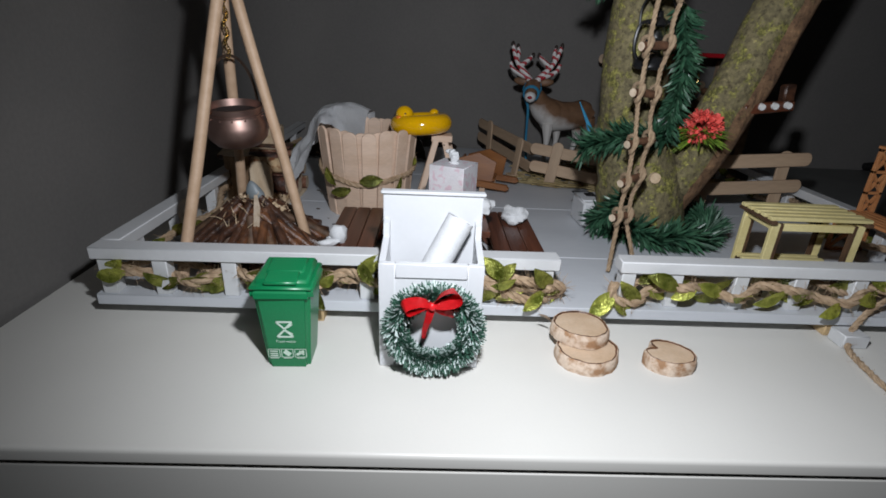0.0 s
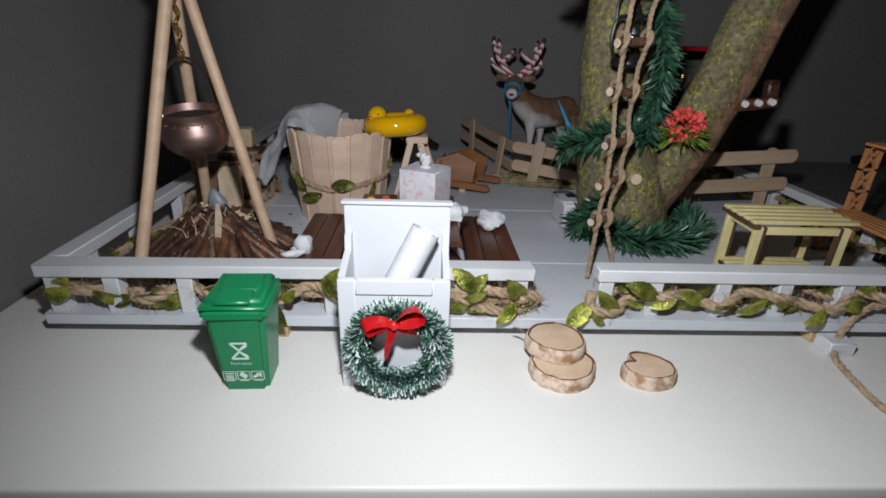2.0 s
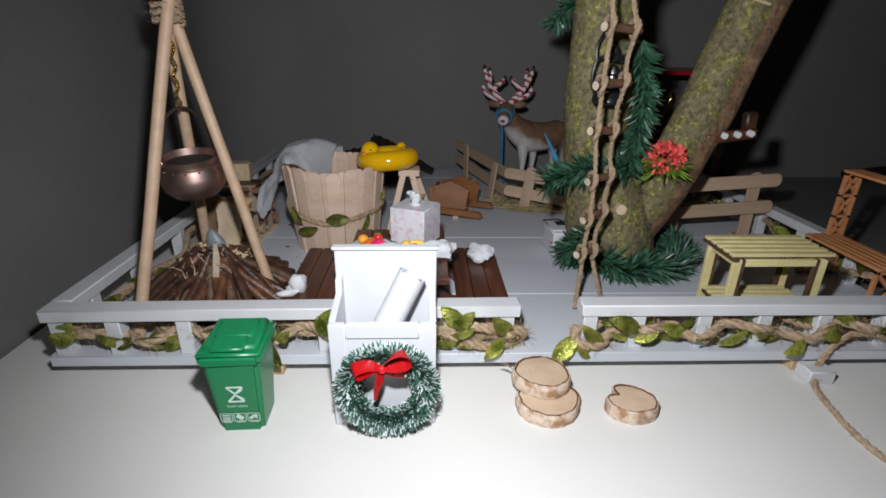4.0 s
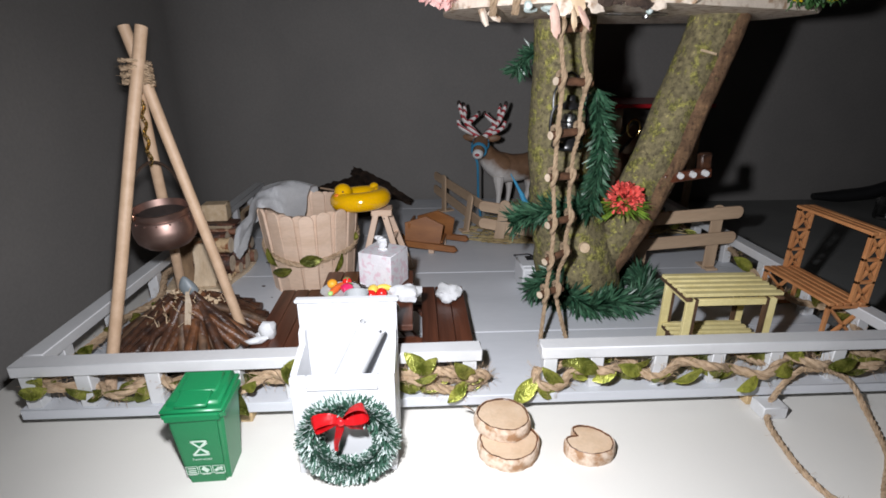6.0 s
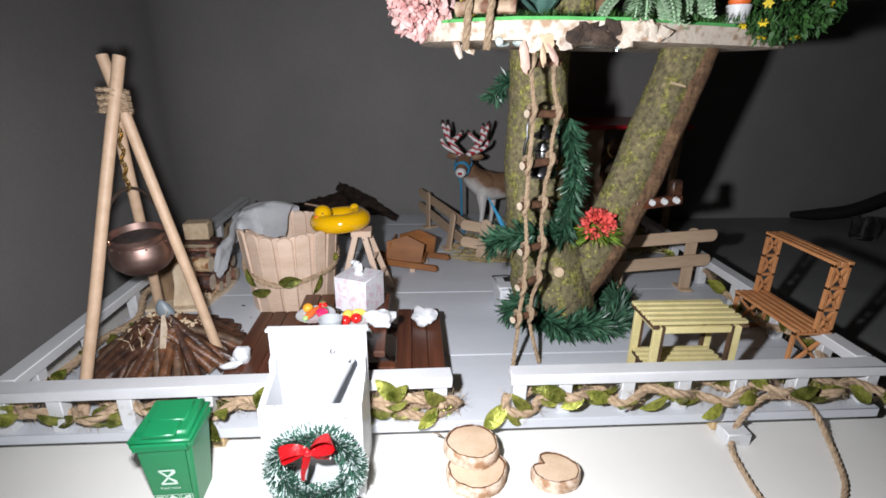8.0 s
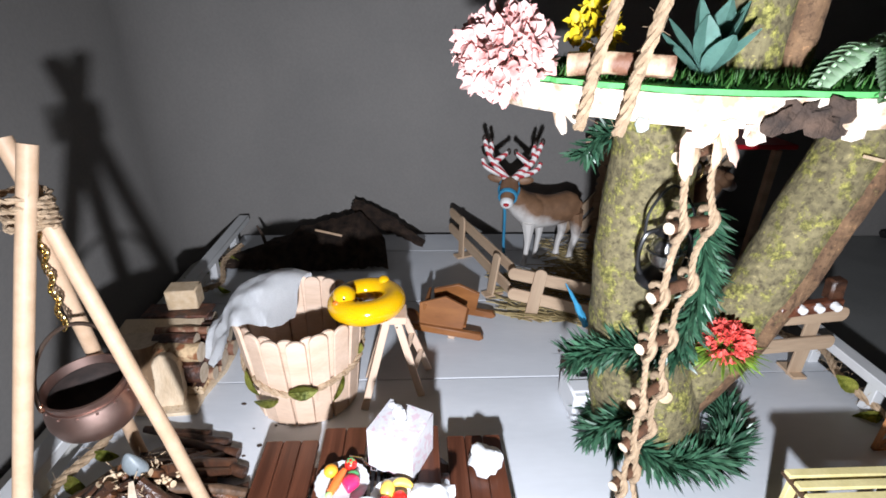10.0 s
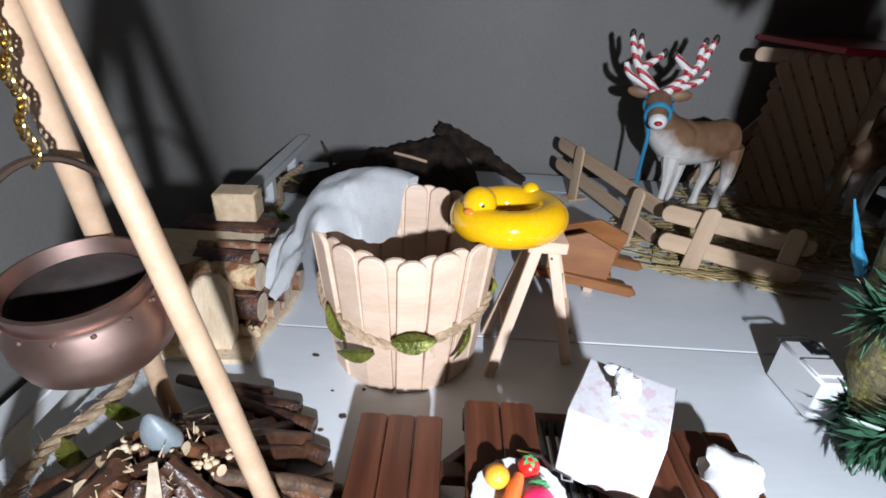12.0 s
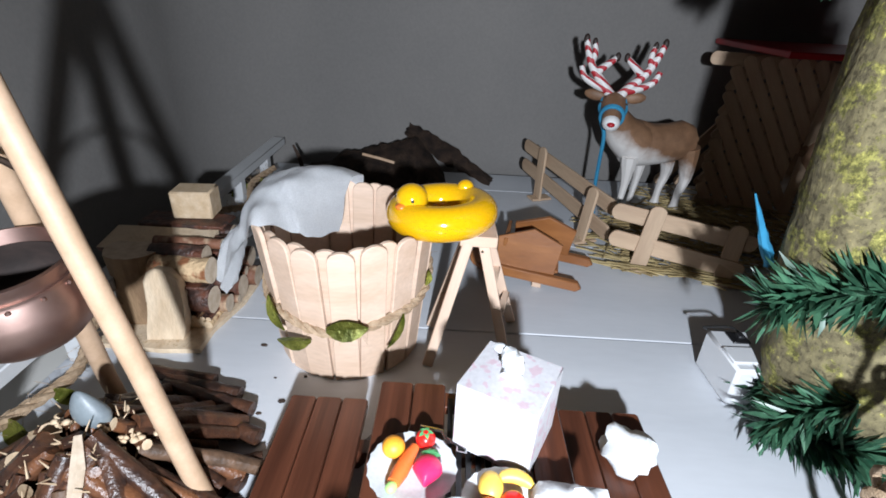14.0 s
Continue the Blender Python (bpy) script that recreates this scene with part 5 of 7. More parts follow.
part("root", tube([(0.006, 0, 0.0004), (0.003, 0, 0.0003), (-0.002, 0, 0.0001), (-0.005, 0, 0)], [0.0012, 0.0017, 0.0020, 0.0016], 12), "f_carrot", e)
part("tip", ball(0.0014, (-0.0062, 0, 0), (1.2, 1, 0.9)), "f_tip", e, "pale green tip")
plate("white bowl of toy fruit with a banana and apples", (0.0098, 0.2535, 0.0452), 0.0098, 0.0036, [])
round_fruit("toy_pear", "pale yellow toy pear in the bowl", (0.0070, 0.2570, 0.0468), 0.0031, "f_yellow", (0.95, 1.2, 0.95))
round_fruit("toy_apple", "shiny red toy apple in the bowl", (0.0118, 0.2530, 0.0468), 0.0030, "f_red", (1, 1, 0.95))
round_fruit("toy_apple", "shiny red toy apple in the bowl", (0.0062, 0.2512, 0.0468), 0.0029, "f_red", (1, 1, 0.95))
solo("toy_banana", tube([(0.0055 * math.cos(a), 0.0055 * math.sin(a), 0) for a in [0.4 + 0.2 * i for i in range(9)]], [0.0007, 0.0013, 0.0016, 0.0017, 0.0018, 0.0017, 0.0016, 0.0013, 0.0007], 10), "f_yellow", "small yellow toy banana in the bowl", "toy fruit", (0.0120, 0.2545, 0.0500), 10)
b = lathe([(0.0, 0.0), (0.0045, 0.0), (0.0052, 0.003), (0.0062, 0.0085), (0.0063, 0.009), (0.0056, 0.009), (0.0048, 0.0035), (0.0042, 0.0012), (0.0, 0.0012)], 32)
solo("enamel_cup", b, "tin", "grey enamel cup on the picnic table", "cup", (-0.0005, 0.2445, 0.0452))
b = tube([(0, 0, 0.0006), (0.006, -0.001, 0.0012), (0.0085, -0.0045, 0.0008)], 0.0006, 6)
tube([(0.0075, -0.003, 0.001), (0.0125, -0.0055, 0.001)], 0.0005, 6, b)
tube([(0.0105, -0.0065, 0.0008), (0.0105, -0.0035, 0.0008), (0.0128, -0.0035, 0.0008), (0.0128, -0.0065, 0.0008)], 0.0004, 5, b, closed=True)
solo("metal_clasp", b, "steel", "bent steel clasp lying on the picnic table", "clasp", (-0.0105, 0.2768, 0.0452), -6)

# ---- yellow table and orange bench ----
def garden_table():
    e = thing("slatted_table", "pale yellow plywood garden table with slatted top and shelf", "table", (0.1910, 0.2425, D))
    W, Dp, H = 0.0510, 0.028, 0.0438
    for z, nm, w2, d2 in ((H, "top_slat", W, Dp), (0.0155, "shelf_slat", W - 0.006, Dp - 0.005)):
        for i in range(5):
            y = -d2 / 2 + d2 * (i + 0.5) / 5
            part(nm, box((w2, d2 / 5 - 0.0021, 0.0018), (0, y, z - 0.0009), 0.0002), "yellowply", e)
        for s in (-1, 1):
            part("end_batten", box((0.003, d2, 0.0018), (s * (w2 / 2 - 0.0015), 0, z - 0.0028), 0.0002), "burnt", e, "scorched plywood edge")
    for sx in (-1, 1):
        for sy in (-1, 1):
            lg = box((0.0042, 0.0022, H - 0.0036), (sx * (W / 2 - 0.004), sy * (Dp / 2 - 0.003), (H - 0.0036) / 2), 0.0002)
            box((0.0016, 0.0024, H - 0.0036), (sx * (W / 2 - 0.0068), sy * (Dp / 2 - 0.003), (H - 0.0036) / 2), 0, bm=lg, mi=1)
            part("leg", lg, ["yellowply", "burnt"], e)
        part("side_apron", box((0.002, Dp - 0.006, 0.0036), (sx * (W / 2 - 0.004), 0, H - 0.0055), 0.0002), "yellowply", e)
    for sy in (-1, 1):
        part("front_apron", box((W - 0.008, 0.002, 0.0036), (0, sy * (Dp / 2 - 0.003), H - 0.0055), 0.0002), "yellowply", e)


garden_table()


def garden_bench():
    e = thing("slatted_bench", "orange plywood garden bench with crossed side panels", "bench", (0.2730, 0.2755, D))
    def lattice(nm, x, y0, w, z0, h, cells, m):
        """An upright panel with crosses, in the plane of x."""
        b = bmesh.new()
        t = 0.0022
        for s in (0, 1):
            box((0.0018, t, h), (y0 + (0.0009 if s == 0 else w - 0.0009), 0, z0 + h / 2), 0.0001, bm=b)
        for k in range(cells + 1):
            box((w, t, 0.0016), (y0 + w / 2, 0, z0 + 0.0008 + (h - 0.0016) * k / cells), 0.0001, bm=b)
        ch = h / cells
        for k in range(cells):
            for s in (-1, 1):
                L = math.hypot(w - 0.002, ch - 0.002)
                box((L, t * 0.9, 0.0013), (y0 + w / 2, 0, z0 + ch * (k + 0.5)), 0, turned(0, -s * math.degrees(math.atan2(ch - 0.002, w - 0.002)), 0), bm=b)
        bmesh.ops.transform(b, matrix=Matrix.Translation((0, x, 0)) @ m, verts=b.verts)
        part(nm, b, "orange", e)
    I = Matrix.Identity(4)
    for y in (-0.0262, 0.0262):
        lattice("leg_panel", y, -0.0125, 0.0245, 0.0, 0.0248, 1, I)
        lattice("back_panel", y, -0.0005, 0.0105, 0.0248, 0.0417, 3, I)
    for i in range(5):
        part("seat_slat", box((0.0034, 0.0555, 0.0018), (-0.0112 + 0.0045 * i, 0, 0.0261), 0.0002), "orange", e)
    for i in range(3):
        part("top_slat", box((0.0032, 0.0555, 0.0018), (-0.0002 + 0.0042 * i + 0.0008, 0, 0.0675), 0.0002), "orange", e)
    return e


garden_bench()

# ---- wheelbarrow ----
def barrow():
    a = math.degrees(math.atan2(0.4015 - 0.4115, 0.0642 - 0.0145))
    e = thing("wheelbarrow", "oiled brown wooden toy wheelbarrow with peaked side boards", "wheelbarrow", (0.042, 0.4195, D), -11)
    up = Matrix(((1, 0, 0, 0), (0, 0, 1, 0), (0, 1, 0, 0), (0, 0, 0, 1)))
    for s, dx in ((-1, -0.001), (1, 0.006)):
        ol = [(-0.026, 0), (0.024, 0), (0.0265, 0.0022), (0.024, 0.0052), (-0.026, 0.0052), (-0.0282, 0.003)]
        part("handle_rail", slab(ol, -0.002, 0.002, bev=0.0005, m=Matrix.Translation((dx, s * 0.0145, 0.005)) @ turned(0, 5, 0).to_4x4() @ up), "barrow", e)
        side = [(-0.0185, 0), (0.012, 0), (0.0135, 0.0165), (-0.002, 0.0225), (-0.0195, 0.0155)]
        part("side_board", slab(side, -0.0012, 0.0012, bev=0.0003, m=Matrix.Translation((dx, s * 0.0125, 0.0098)) @ turned(s * 9, 3, 0).to_4x4() @ up), "barrow", e)
        part("leg", box((0.005, 0.003, 0.0085), (dx + 0.004, s * 0.0115, 0.0043), 0.0004), "stick", e)
    part("front_board", box((0.0022, 0.024, 0.016), (-0.0165, 0, 0.018), 0.0004, turned(0, 6, 0)), "barrow", e)
    part("floor_board", box((0.03, 0.023, 0.002), (-0.002, 0, 0.0103), 0.0003), "barrow", e)
    w = lathe([(0.0, -0.0018), (0.0062, -0.0018), (0.0068, -0.001), (0.0068, 0.001), (0.0062, 0.0018), (0.0, 0.0018)], 28)
    bmesh.ops.transform(w, matrix=Matrix.Translation((-0.0285, 0, 0.0069)) @ turned(90, 0, 0).to_4x4(), verts=w.verts)
    part("wheel", w, "barrow", e)


barrow()

# ---- craft stick fences ----
def fence(label, rails, posts, base, feet=True):
    e = thing("stick_fence", label, "fence", (*base, D), group="craft stick fences")
    o = Vector((*base, D))
    for p0, p1, up in rails:
        p0, p1 = Vector(p0) - o, Vector(p1) - o
        L = (p1 - p0).length
        part("rail", slab(stick_outline(L, 0.0098), -0.0009, 0.0009, bev=0.0003), "fence", e).matrix_basis = along(p0, p1, up)
    for p0, p1, up in posts:
        p0, p1 = Vector(p0) - o, Vector(p1) - o
        L = (p1 - p0).length
        m = along(p0, p1, up)
        part("post", slab(stick_outline(L, 0.0092, False, True), -0.0009, 0.0009, bev=0.0003), "fence", e).matrix_basis = m
        if feet:
            f = Vector(up).normalized()
            ang = math.atan2(f.y, f.x)
            part("foot", slab(stick_outline(0.016, 0.009, False, False), 0, 0.0018, bev=0.0003), "fence", e).matrix_basis = Matrix.Translation(p0 - Vector((f.x, f.y, 0)) * 0.006 + Vector((0, 0, 0.0003))) @ Matrix.Rotation(ang, 4, "Z")
    return e


fence("low fence of craft sticks beside the straw bed",
      [((0.0875, 0.4455, 0.0437), (0.163, 0.4255, 0.0352), (0.2, 1, 0)), ((0.0872, 0.4405, 0.0292), (0.158, 0.4215, 0.0205), (0.2, 1, 0))],
      [((0.1045, 0.4335, D), (0.1105, 0.4365, 0.0505), (0.2, 1, 0)), ((0.148, 0.4225, D), (0.152, 0.4275, 0.0455), (0.2, 1, 0))], (0.125, 0.432))
fence("low fence of craft sticks leading back to the wall",
      [((0.0515, 0.566, 0.0465), (0.0955, 0.4595, 0.0375), (1, 0.4, 0)), ((0.0508, 0.562, 0.0325), (0.0925, 0.456, 0.0225), (1, 0.4, 0))],
      [((0.0605, 0.535, D), (0.0605, 0.5355, 0.053), (1, 0.4, 0)), ((0.078, 0.4655, D), (0.083, 0.4705, 0.0475), (1, 0.4, 0))], (0.07, 0.495))
fence("low fence of craft sticks behind the tree",
      [((0.195, 0.3585, 0.0545), (0.2785, 0.361, 0.0595), (0, 1, 0)), ((0.195, 0.358, 0.0345), (0.2765, 0.3605, 0.0395), (0, 1, 0))],
      [((0.2605, 0.3625, D), (0.2605, 0.363, 0.0645), (0, 1, 0)), ((0.204, 0.3625, D), (0.204, 0.363, 0.062), (0, 1, 0))], (0.24, 0.36))

# ---- reindeer ----
def antlers(bm, m, s):
    """One antler: a curved beam with tines and dark tips; x outwards, y to the front, z up."""
    P = lambda x, z, y=0.0: m @ Vector((s * x * 1.34, y, z))
    def limb(pts, radii, tip=True):
        path = smooth_path([P(*p) for p in pts], 4)
        k = len(path) - 1
        rr = [radii[0] + (radii[1] - radii[0]) * i / k for i in range(k + 1)]
        rr = [q * 1.22 for q in rr]
        tube(path, rr, 10, bm, mi=1)
        if tip:
            ball(rr[-1] * 1.08, path[-1], (1, 1, 1.6), bm, 2, mi=4)
    limb([(0.0016, -0.001), (0.0052, 0.0048), (0.0100, 0.0118), (0.0128, 0.0185), (0.0150, 0.0275)], (0.0023, 0.0013))
    limb([(0.0118, 0.0155), (0.0108, 0.0205, 0.0006), (0.0116, 0.0262, 0.0008)], (0.0016, 0.0011))
    limb([(0.0082, 0.0120), (0.0046, 0.0162, 0.0006), (0.0018, 0.0196, 0.0012)], (0.0018, 0.0012))
    limb([(0.0030, 0.0020), (0.0085, 0.0045, 0.0016), (0.0135, 0.0085, 0.0024), (0.0152, 0.0140, 0.0024)], (0.0019, 0.0012), False)


def stripes_mat():
    """Red and white candy stripes, dark towards the tips by a stain of its own."""
    m = mat("candy_striped_antler", (0.72, 0.70, 0.68), rough=0.5, bump=0.1)
    nt = m.node_tree
    b = nt.nodes["Principled BSDF"]
    col = b.inputs["Base Color"].links[0].from_socket
    tc = next(n for n in nt.nodes if n.type == "TEX_COORD")
    w = nt.nodes.new("ShaderNodeTexWave")
    w.bands_direction = "DIAGONAL"
    w.inputs["Scale"].default_value = 105
    w.inputs["Distortion"].default_value = 1.2
    w.inputs["Detail"].default_value = 1
    nt.links.new(tc.outputs["Object"], w.inputs["Vector"])
    r = nt.nodes.new("ShaderNodeValToRGB")
    r.color_ramp.elements[0].position, r.color_ramp.elements[1].position = 0.58, 0.64
    nt.links.new(w.outputs["Fac"], r.inputs[0])
    mix = nt.nodes.new("ShaderNodeMix")
    mix.data_type = "RGBA"
    nt.links.new(r.outputs[0], mix.inputs[0])
    nt.links.new(col, mix.inputs[6])
    mix.inputs[7].default_value = (0.40, 0.02, 0.03, 1)
    nt.links.new(mix.outputs[2], b.inputs["Base Color"])
    return m


def hide_mat():
    """Brown back that turns white on the chest, the belly and the legs."""
    m = mat("reindeer_coat", (0.23, 0.125, 0.068), (0.16, 0.085, 0.046), rough=0.55, s1=120, s2=900, bump=0.3)
    nt = m.node_tree
    b = nt.nodes["Principled BSDF"]
    col = b.inputs["Base Color"].links[0].from_socket
    tc = next(n for n in nt.nodes if n.type == "TEX_COORD")
    sp = nt.nodes.new("ShaderNodeSeparateXYZ")
    nt.links.new(tc.outputs["Object"], sp.inputs[0])
    n = nt.nodes.new("ShaderNodeTexNoise")
    n.inputs["Scale"].default_value = 70
    n.inputs["Detail"].default_value = 5
    nt.links.new(tc.outputs["Object"], n.inputs["Vector"])
    ad = nt.nodes.new("ShaderNodeMath")
    ad.operation = "MULTIPLY_ADD"
    nt.links.new(n.outputs["Fac"], ad.inputs[0])
    ad.inputs[1].default_value = 0.022
    nt.links.new(sp.outputs["Z"], ad.inputs[2])
    ax = nt.nodes.new("ShaderNodeMath")
    ax.operation = "MULTIPLY_ADD"
    nt.links.new(sp.outputs["X"], ax.inputs[0])
    ax.inputs[1].default_value = 0.42
    nt.links.new(ad.outputs[0], ax.inputs[2])
    mr = nt.nodes.new("ShaderNodeMapRange")
    mr.inputs["From Min"].default_value, mr.inputs["From Max"].default_value = 0.046, 0.056
    nt.links.new(ax.outputs[0], mr.inputs[0])
    mix = nt.nodes.new("ShaderNodeMix")
    mix.data_type = "RGBA"
    nt.links.new(mr.outputs[0], mix.inputs[0])
    nt.links.new(col, mix.inputs[7])
    mix.inputs[6].default_value = (0.66, 0.63, 0.60, 1)
    nt.links.new(mix.outputs[2], b.inputs["Base Color"])
    return m


M["antler"] = stripes_mat()
M["hide"] = hide_mat()


def reindeer(label, loc, rz, k=1.0, horns=True, turn_head=True):
    """A toy reindeer: body along x with its head at minus x, and the head turned aside."""
    b = bmesh.new()
    body = [((-0.0262, 0, 0.043), 0.004, 0.005), ((-0.0225, 0, 0.0425), 0.0098, 0.0122), ((-0.0145, 0, 0.0425), 0.0115, 0.0142), ((-0.004, 0, 0.0415), 0.0112, 0.0128), ((0.008, 0, 0.042), 0.0116, 0.0122), ((0.018, 0, 0.0440), 0.0113, 0.0122), ((0.0255, 0, 0.0430), 0.0092, 0.0108), ((0.0295, 0, 0.0425), 0.003, 0.004)]
    n = 18
    rings = []
    for c, ry, rz_ in body:
        rings.append([b.verts.new((c[0], ry * math.cos(2 * math.pi * j / n), c[2] + rz_ * math.sin(2 * math.pi * j / n))) for j in range(n)])
    for A, B in zip(rings, rings[1:]):
        for j in range(n):
            b.faces.new([A[j], A[(j + 1) % n], B[(j + 1) % n], B[j]])
    b.faces.new(rings[0][::-1]), b.faces.new(rings[-1])
    def leg(x, y, kx, top=0.036, r=0.0054):
        tube(smooth_path([(x, y, top), (x + kx, y, 0.022), (x + kx * 0.3, y, 0.0115), (x + kx * 0.4 - 0.001, y, 0.003), (x + kx * 0.4 - 0.0015, y, 0.0)], 3), [r, r * 0.9, r * 0.72, r * 0.58, r * 0.46, r * 0.42, r * 0.38, r * 0.36, r * 0.36, r * 0.40, r * 0.46, r * 0.48, r * 0.5], 9, b)
    leg(-0.0205, -0.0062, 0.0008), leg(-0.0050, 0.0045, 0.0012)
    leg(0.0165, 0.0062, 0.0035, 0.041, 0.0066), leg(0.0238, -0.0050, 0.0035, 0.041, 0.0070)
    H, N = (Vector((-0.0385, -0.0068, 0.0665)), Vector((-0.0470, -0.0235, 0.0600))) if turn_head else (Vector((-0.036, 0.001, 0.064)), Vector((-0.052, 0.004, 0.055)))
    tube(smooth_path([(-0.0150, 0, 0.0425), (-0.0265, -0.0015, 0.0500), H + Vector((0.0015, 0.001, -0.0045))], 4), [0.0132, 0.0128, 0.0122, 0.0114, 0.0106, 0.0096, 0.0086, 0.0076, 0.0064], 14, b)
    h = (N - H).normalized()
    tube([H - h * 0.006, H - h * 0.004, H, H + h * 0.005, H + h * 0.010, H + h * 0.015, N, N + h * 0.002], [0.002, 0.0056, 0.0072, 0.0070, 0.0060, 0.0050, 0.0046, 0.003], 14, b)
    flat = Vector((h.x, h.y, 0)).normalized()
    side = Vector((0, 0, 1)).cross(flat)
    for s in (-1, 1):
        d = (side * s + Vector((0, 0, 0.12)) - flat * 0.15).normalized()
        m = along(H + side * s * 0.0055 + Vector((0, 0, 0.0035)), H + side * s * 0.0055 + Vector((0, 0, 0.0035)) + d, flat)
        ear = ball(0.5, (0.0052, 0, 0), (0.0125, 0.0062, 0.0030), sub=2)
        merge(b, ear, m)
        ball(0.0010, H + h * 0.004 + side * s * 0.0066 + Vector((0, 0, 0.0022)), bm=b, sub=2, mi=4)
    if horns:
        top = Matrix.Translation(H + Vector((0, 0, 0.0052))) @ Matrix((side, flat, Vector((0, 0, 1)))).transposed().to_4x4()
        for s in (-1, 1):
            antlers(b, top, s)
    ball(0.0047, N, (1, 1, 0.95), b, 3, mi=2)
    ball(0.0018, N + h * 0.0042 + Vector((0, 0, 0.0012)), (1.2, 1.2, 0.8), b, 2, mi=3)
    tube([(0.029, 0, 0.047), (0.0315, 0, 0.045), (0.0318, 0, 0.0415)], [0.002, 0.0022, 0.001], 8, b)
    for v in b.verts:
        if v.co.x > -0.02:
            v.co.x = -0.02 + (v.co.x + 0.02) * 0.88
    bmesh.ops.scale(b, vec=(k, k, k), verts=b.verts)
    return solo("toy_reindeer", b, ["hide", "antler", "white", "redpaint", "antlertip"], label, "toy reindeer", loc, rz, group="toy reindeer")


BED = D + 0.0008
DEER = (0.1385, 0.5290, BED)
reindeer("brown and white toy reindeer with candy striped antlers on straw", DEER, 12, 1.155)
reindeer("brown and white toy reindeer standing in the shelter", (0.262, 0.535, BED), 205, 1.12, False, False)
b = bmesh.new()
hd = Vector((-0.0085, -0.0167, -0.0065)).normalized()
c = Vector((-0.0385, -0.0068, 0.0665)) + hd * 0.0125
sd = Vector((0, 0, 1)).cross(hd).normalized()
up = hd.cross(sd)
noose = [c + (sd * math.cos(a) + up * math.sin(a)) * 0.0060 for a in [2 * math.pi * i / 22 for i in range(23)]]
tube(noose, 0.0010, 7, b)
tube([p + hd * 0.0014 for p in noose], 0.0009, 7, b)
for s in (-1, 1):
    tube(smooth_path([c + sd * s * 0.006, c - hd * 0.006 + sd * s * 0.0072 + up * 0.001, c - hd * 0.013 + sd * s * 0.006 + up * 0.003], 5), 0.0008, 6, b)
k0 = c - sd * 0.005 - up * 0.004
tube(smooth_path([k0, k0 + Vector((0.004, 0.001, -0.008)), k0 + Vector((0.006, 0.004, -0.022)), k0 + Vector((0.0075, 0.006, -0.040)), k0 + Vector((0.010, 0.006, 0.0005 - k0.z))], 7), 0.0011, 7, b)
bmesh.ops.scale(b, vec=(1.155, 1.155, 1.155), verts=b.verts)
solo("halter", b, "blue", "turquoise yarn halter with a hanging lead on the reindeer", "halter", DEER, 12)

# ---- straw ----
b = bmesh.new()
rng = random.Random(17)
for i in range(620):
    x, y = rng.uniform(0.088, 0.27), rng.triangular(0.432, 0.57, 0.455)
    if x < 0.135 and y > 0.50:
        x += 0.06
    a, l = rng.gauss(-0.3, 0.55), rng.uniform(0.012, 0.04)
    z = D + rng.uniform(0.0006, 0.0050)
    d = Vector((math.cos(a), math.sin(a), rng.uniform(-0.05, 0.06)))
    p = Vector((x, y, z)) - d * l / 2
    tube([p, p + d * l * 0.5 + Vector((0, 0, 0.0006)), p + d * l], rng.uniform(0.0003, 0.0007), 4, b, cap=False)
for i in range(70):
    x = rng.uniform(0.085, 0.165)
    y = 0.437 - (x - 0.09) * 0.28 + rng.uniform(-0.006, 0.012)
    a, l = rng.gauss(-0.3, 0.22), rng.uniform(0.015, 0.038)
    d = Vector((math.cos(a), math.sin(a), rng.uniform(-0.02, 0.05)))
    p = Vector((x, y, D + rng.uniform(0.0008, 0.0035))) - d * l / 2
    tube([p, p + d * l], rng.uniform(0.0003, 0.0007), 4, b, cap=False)
o = Vector((0.16, 0.5, D))
bmesh.ops.translate(b, vec=-o, verts=b.verts)
solo("straw_bed", b, "straw", "bed of loose straw under the reindeer", "straw", o, kind="stuff")

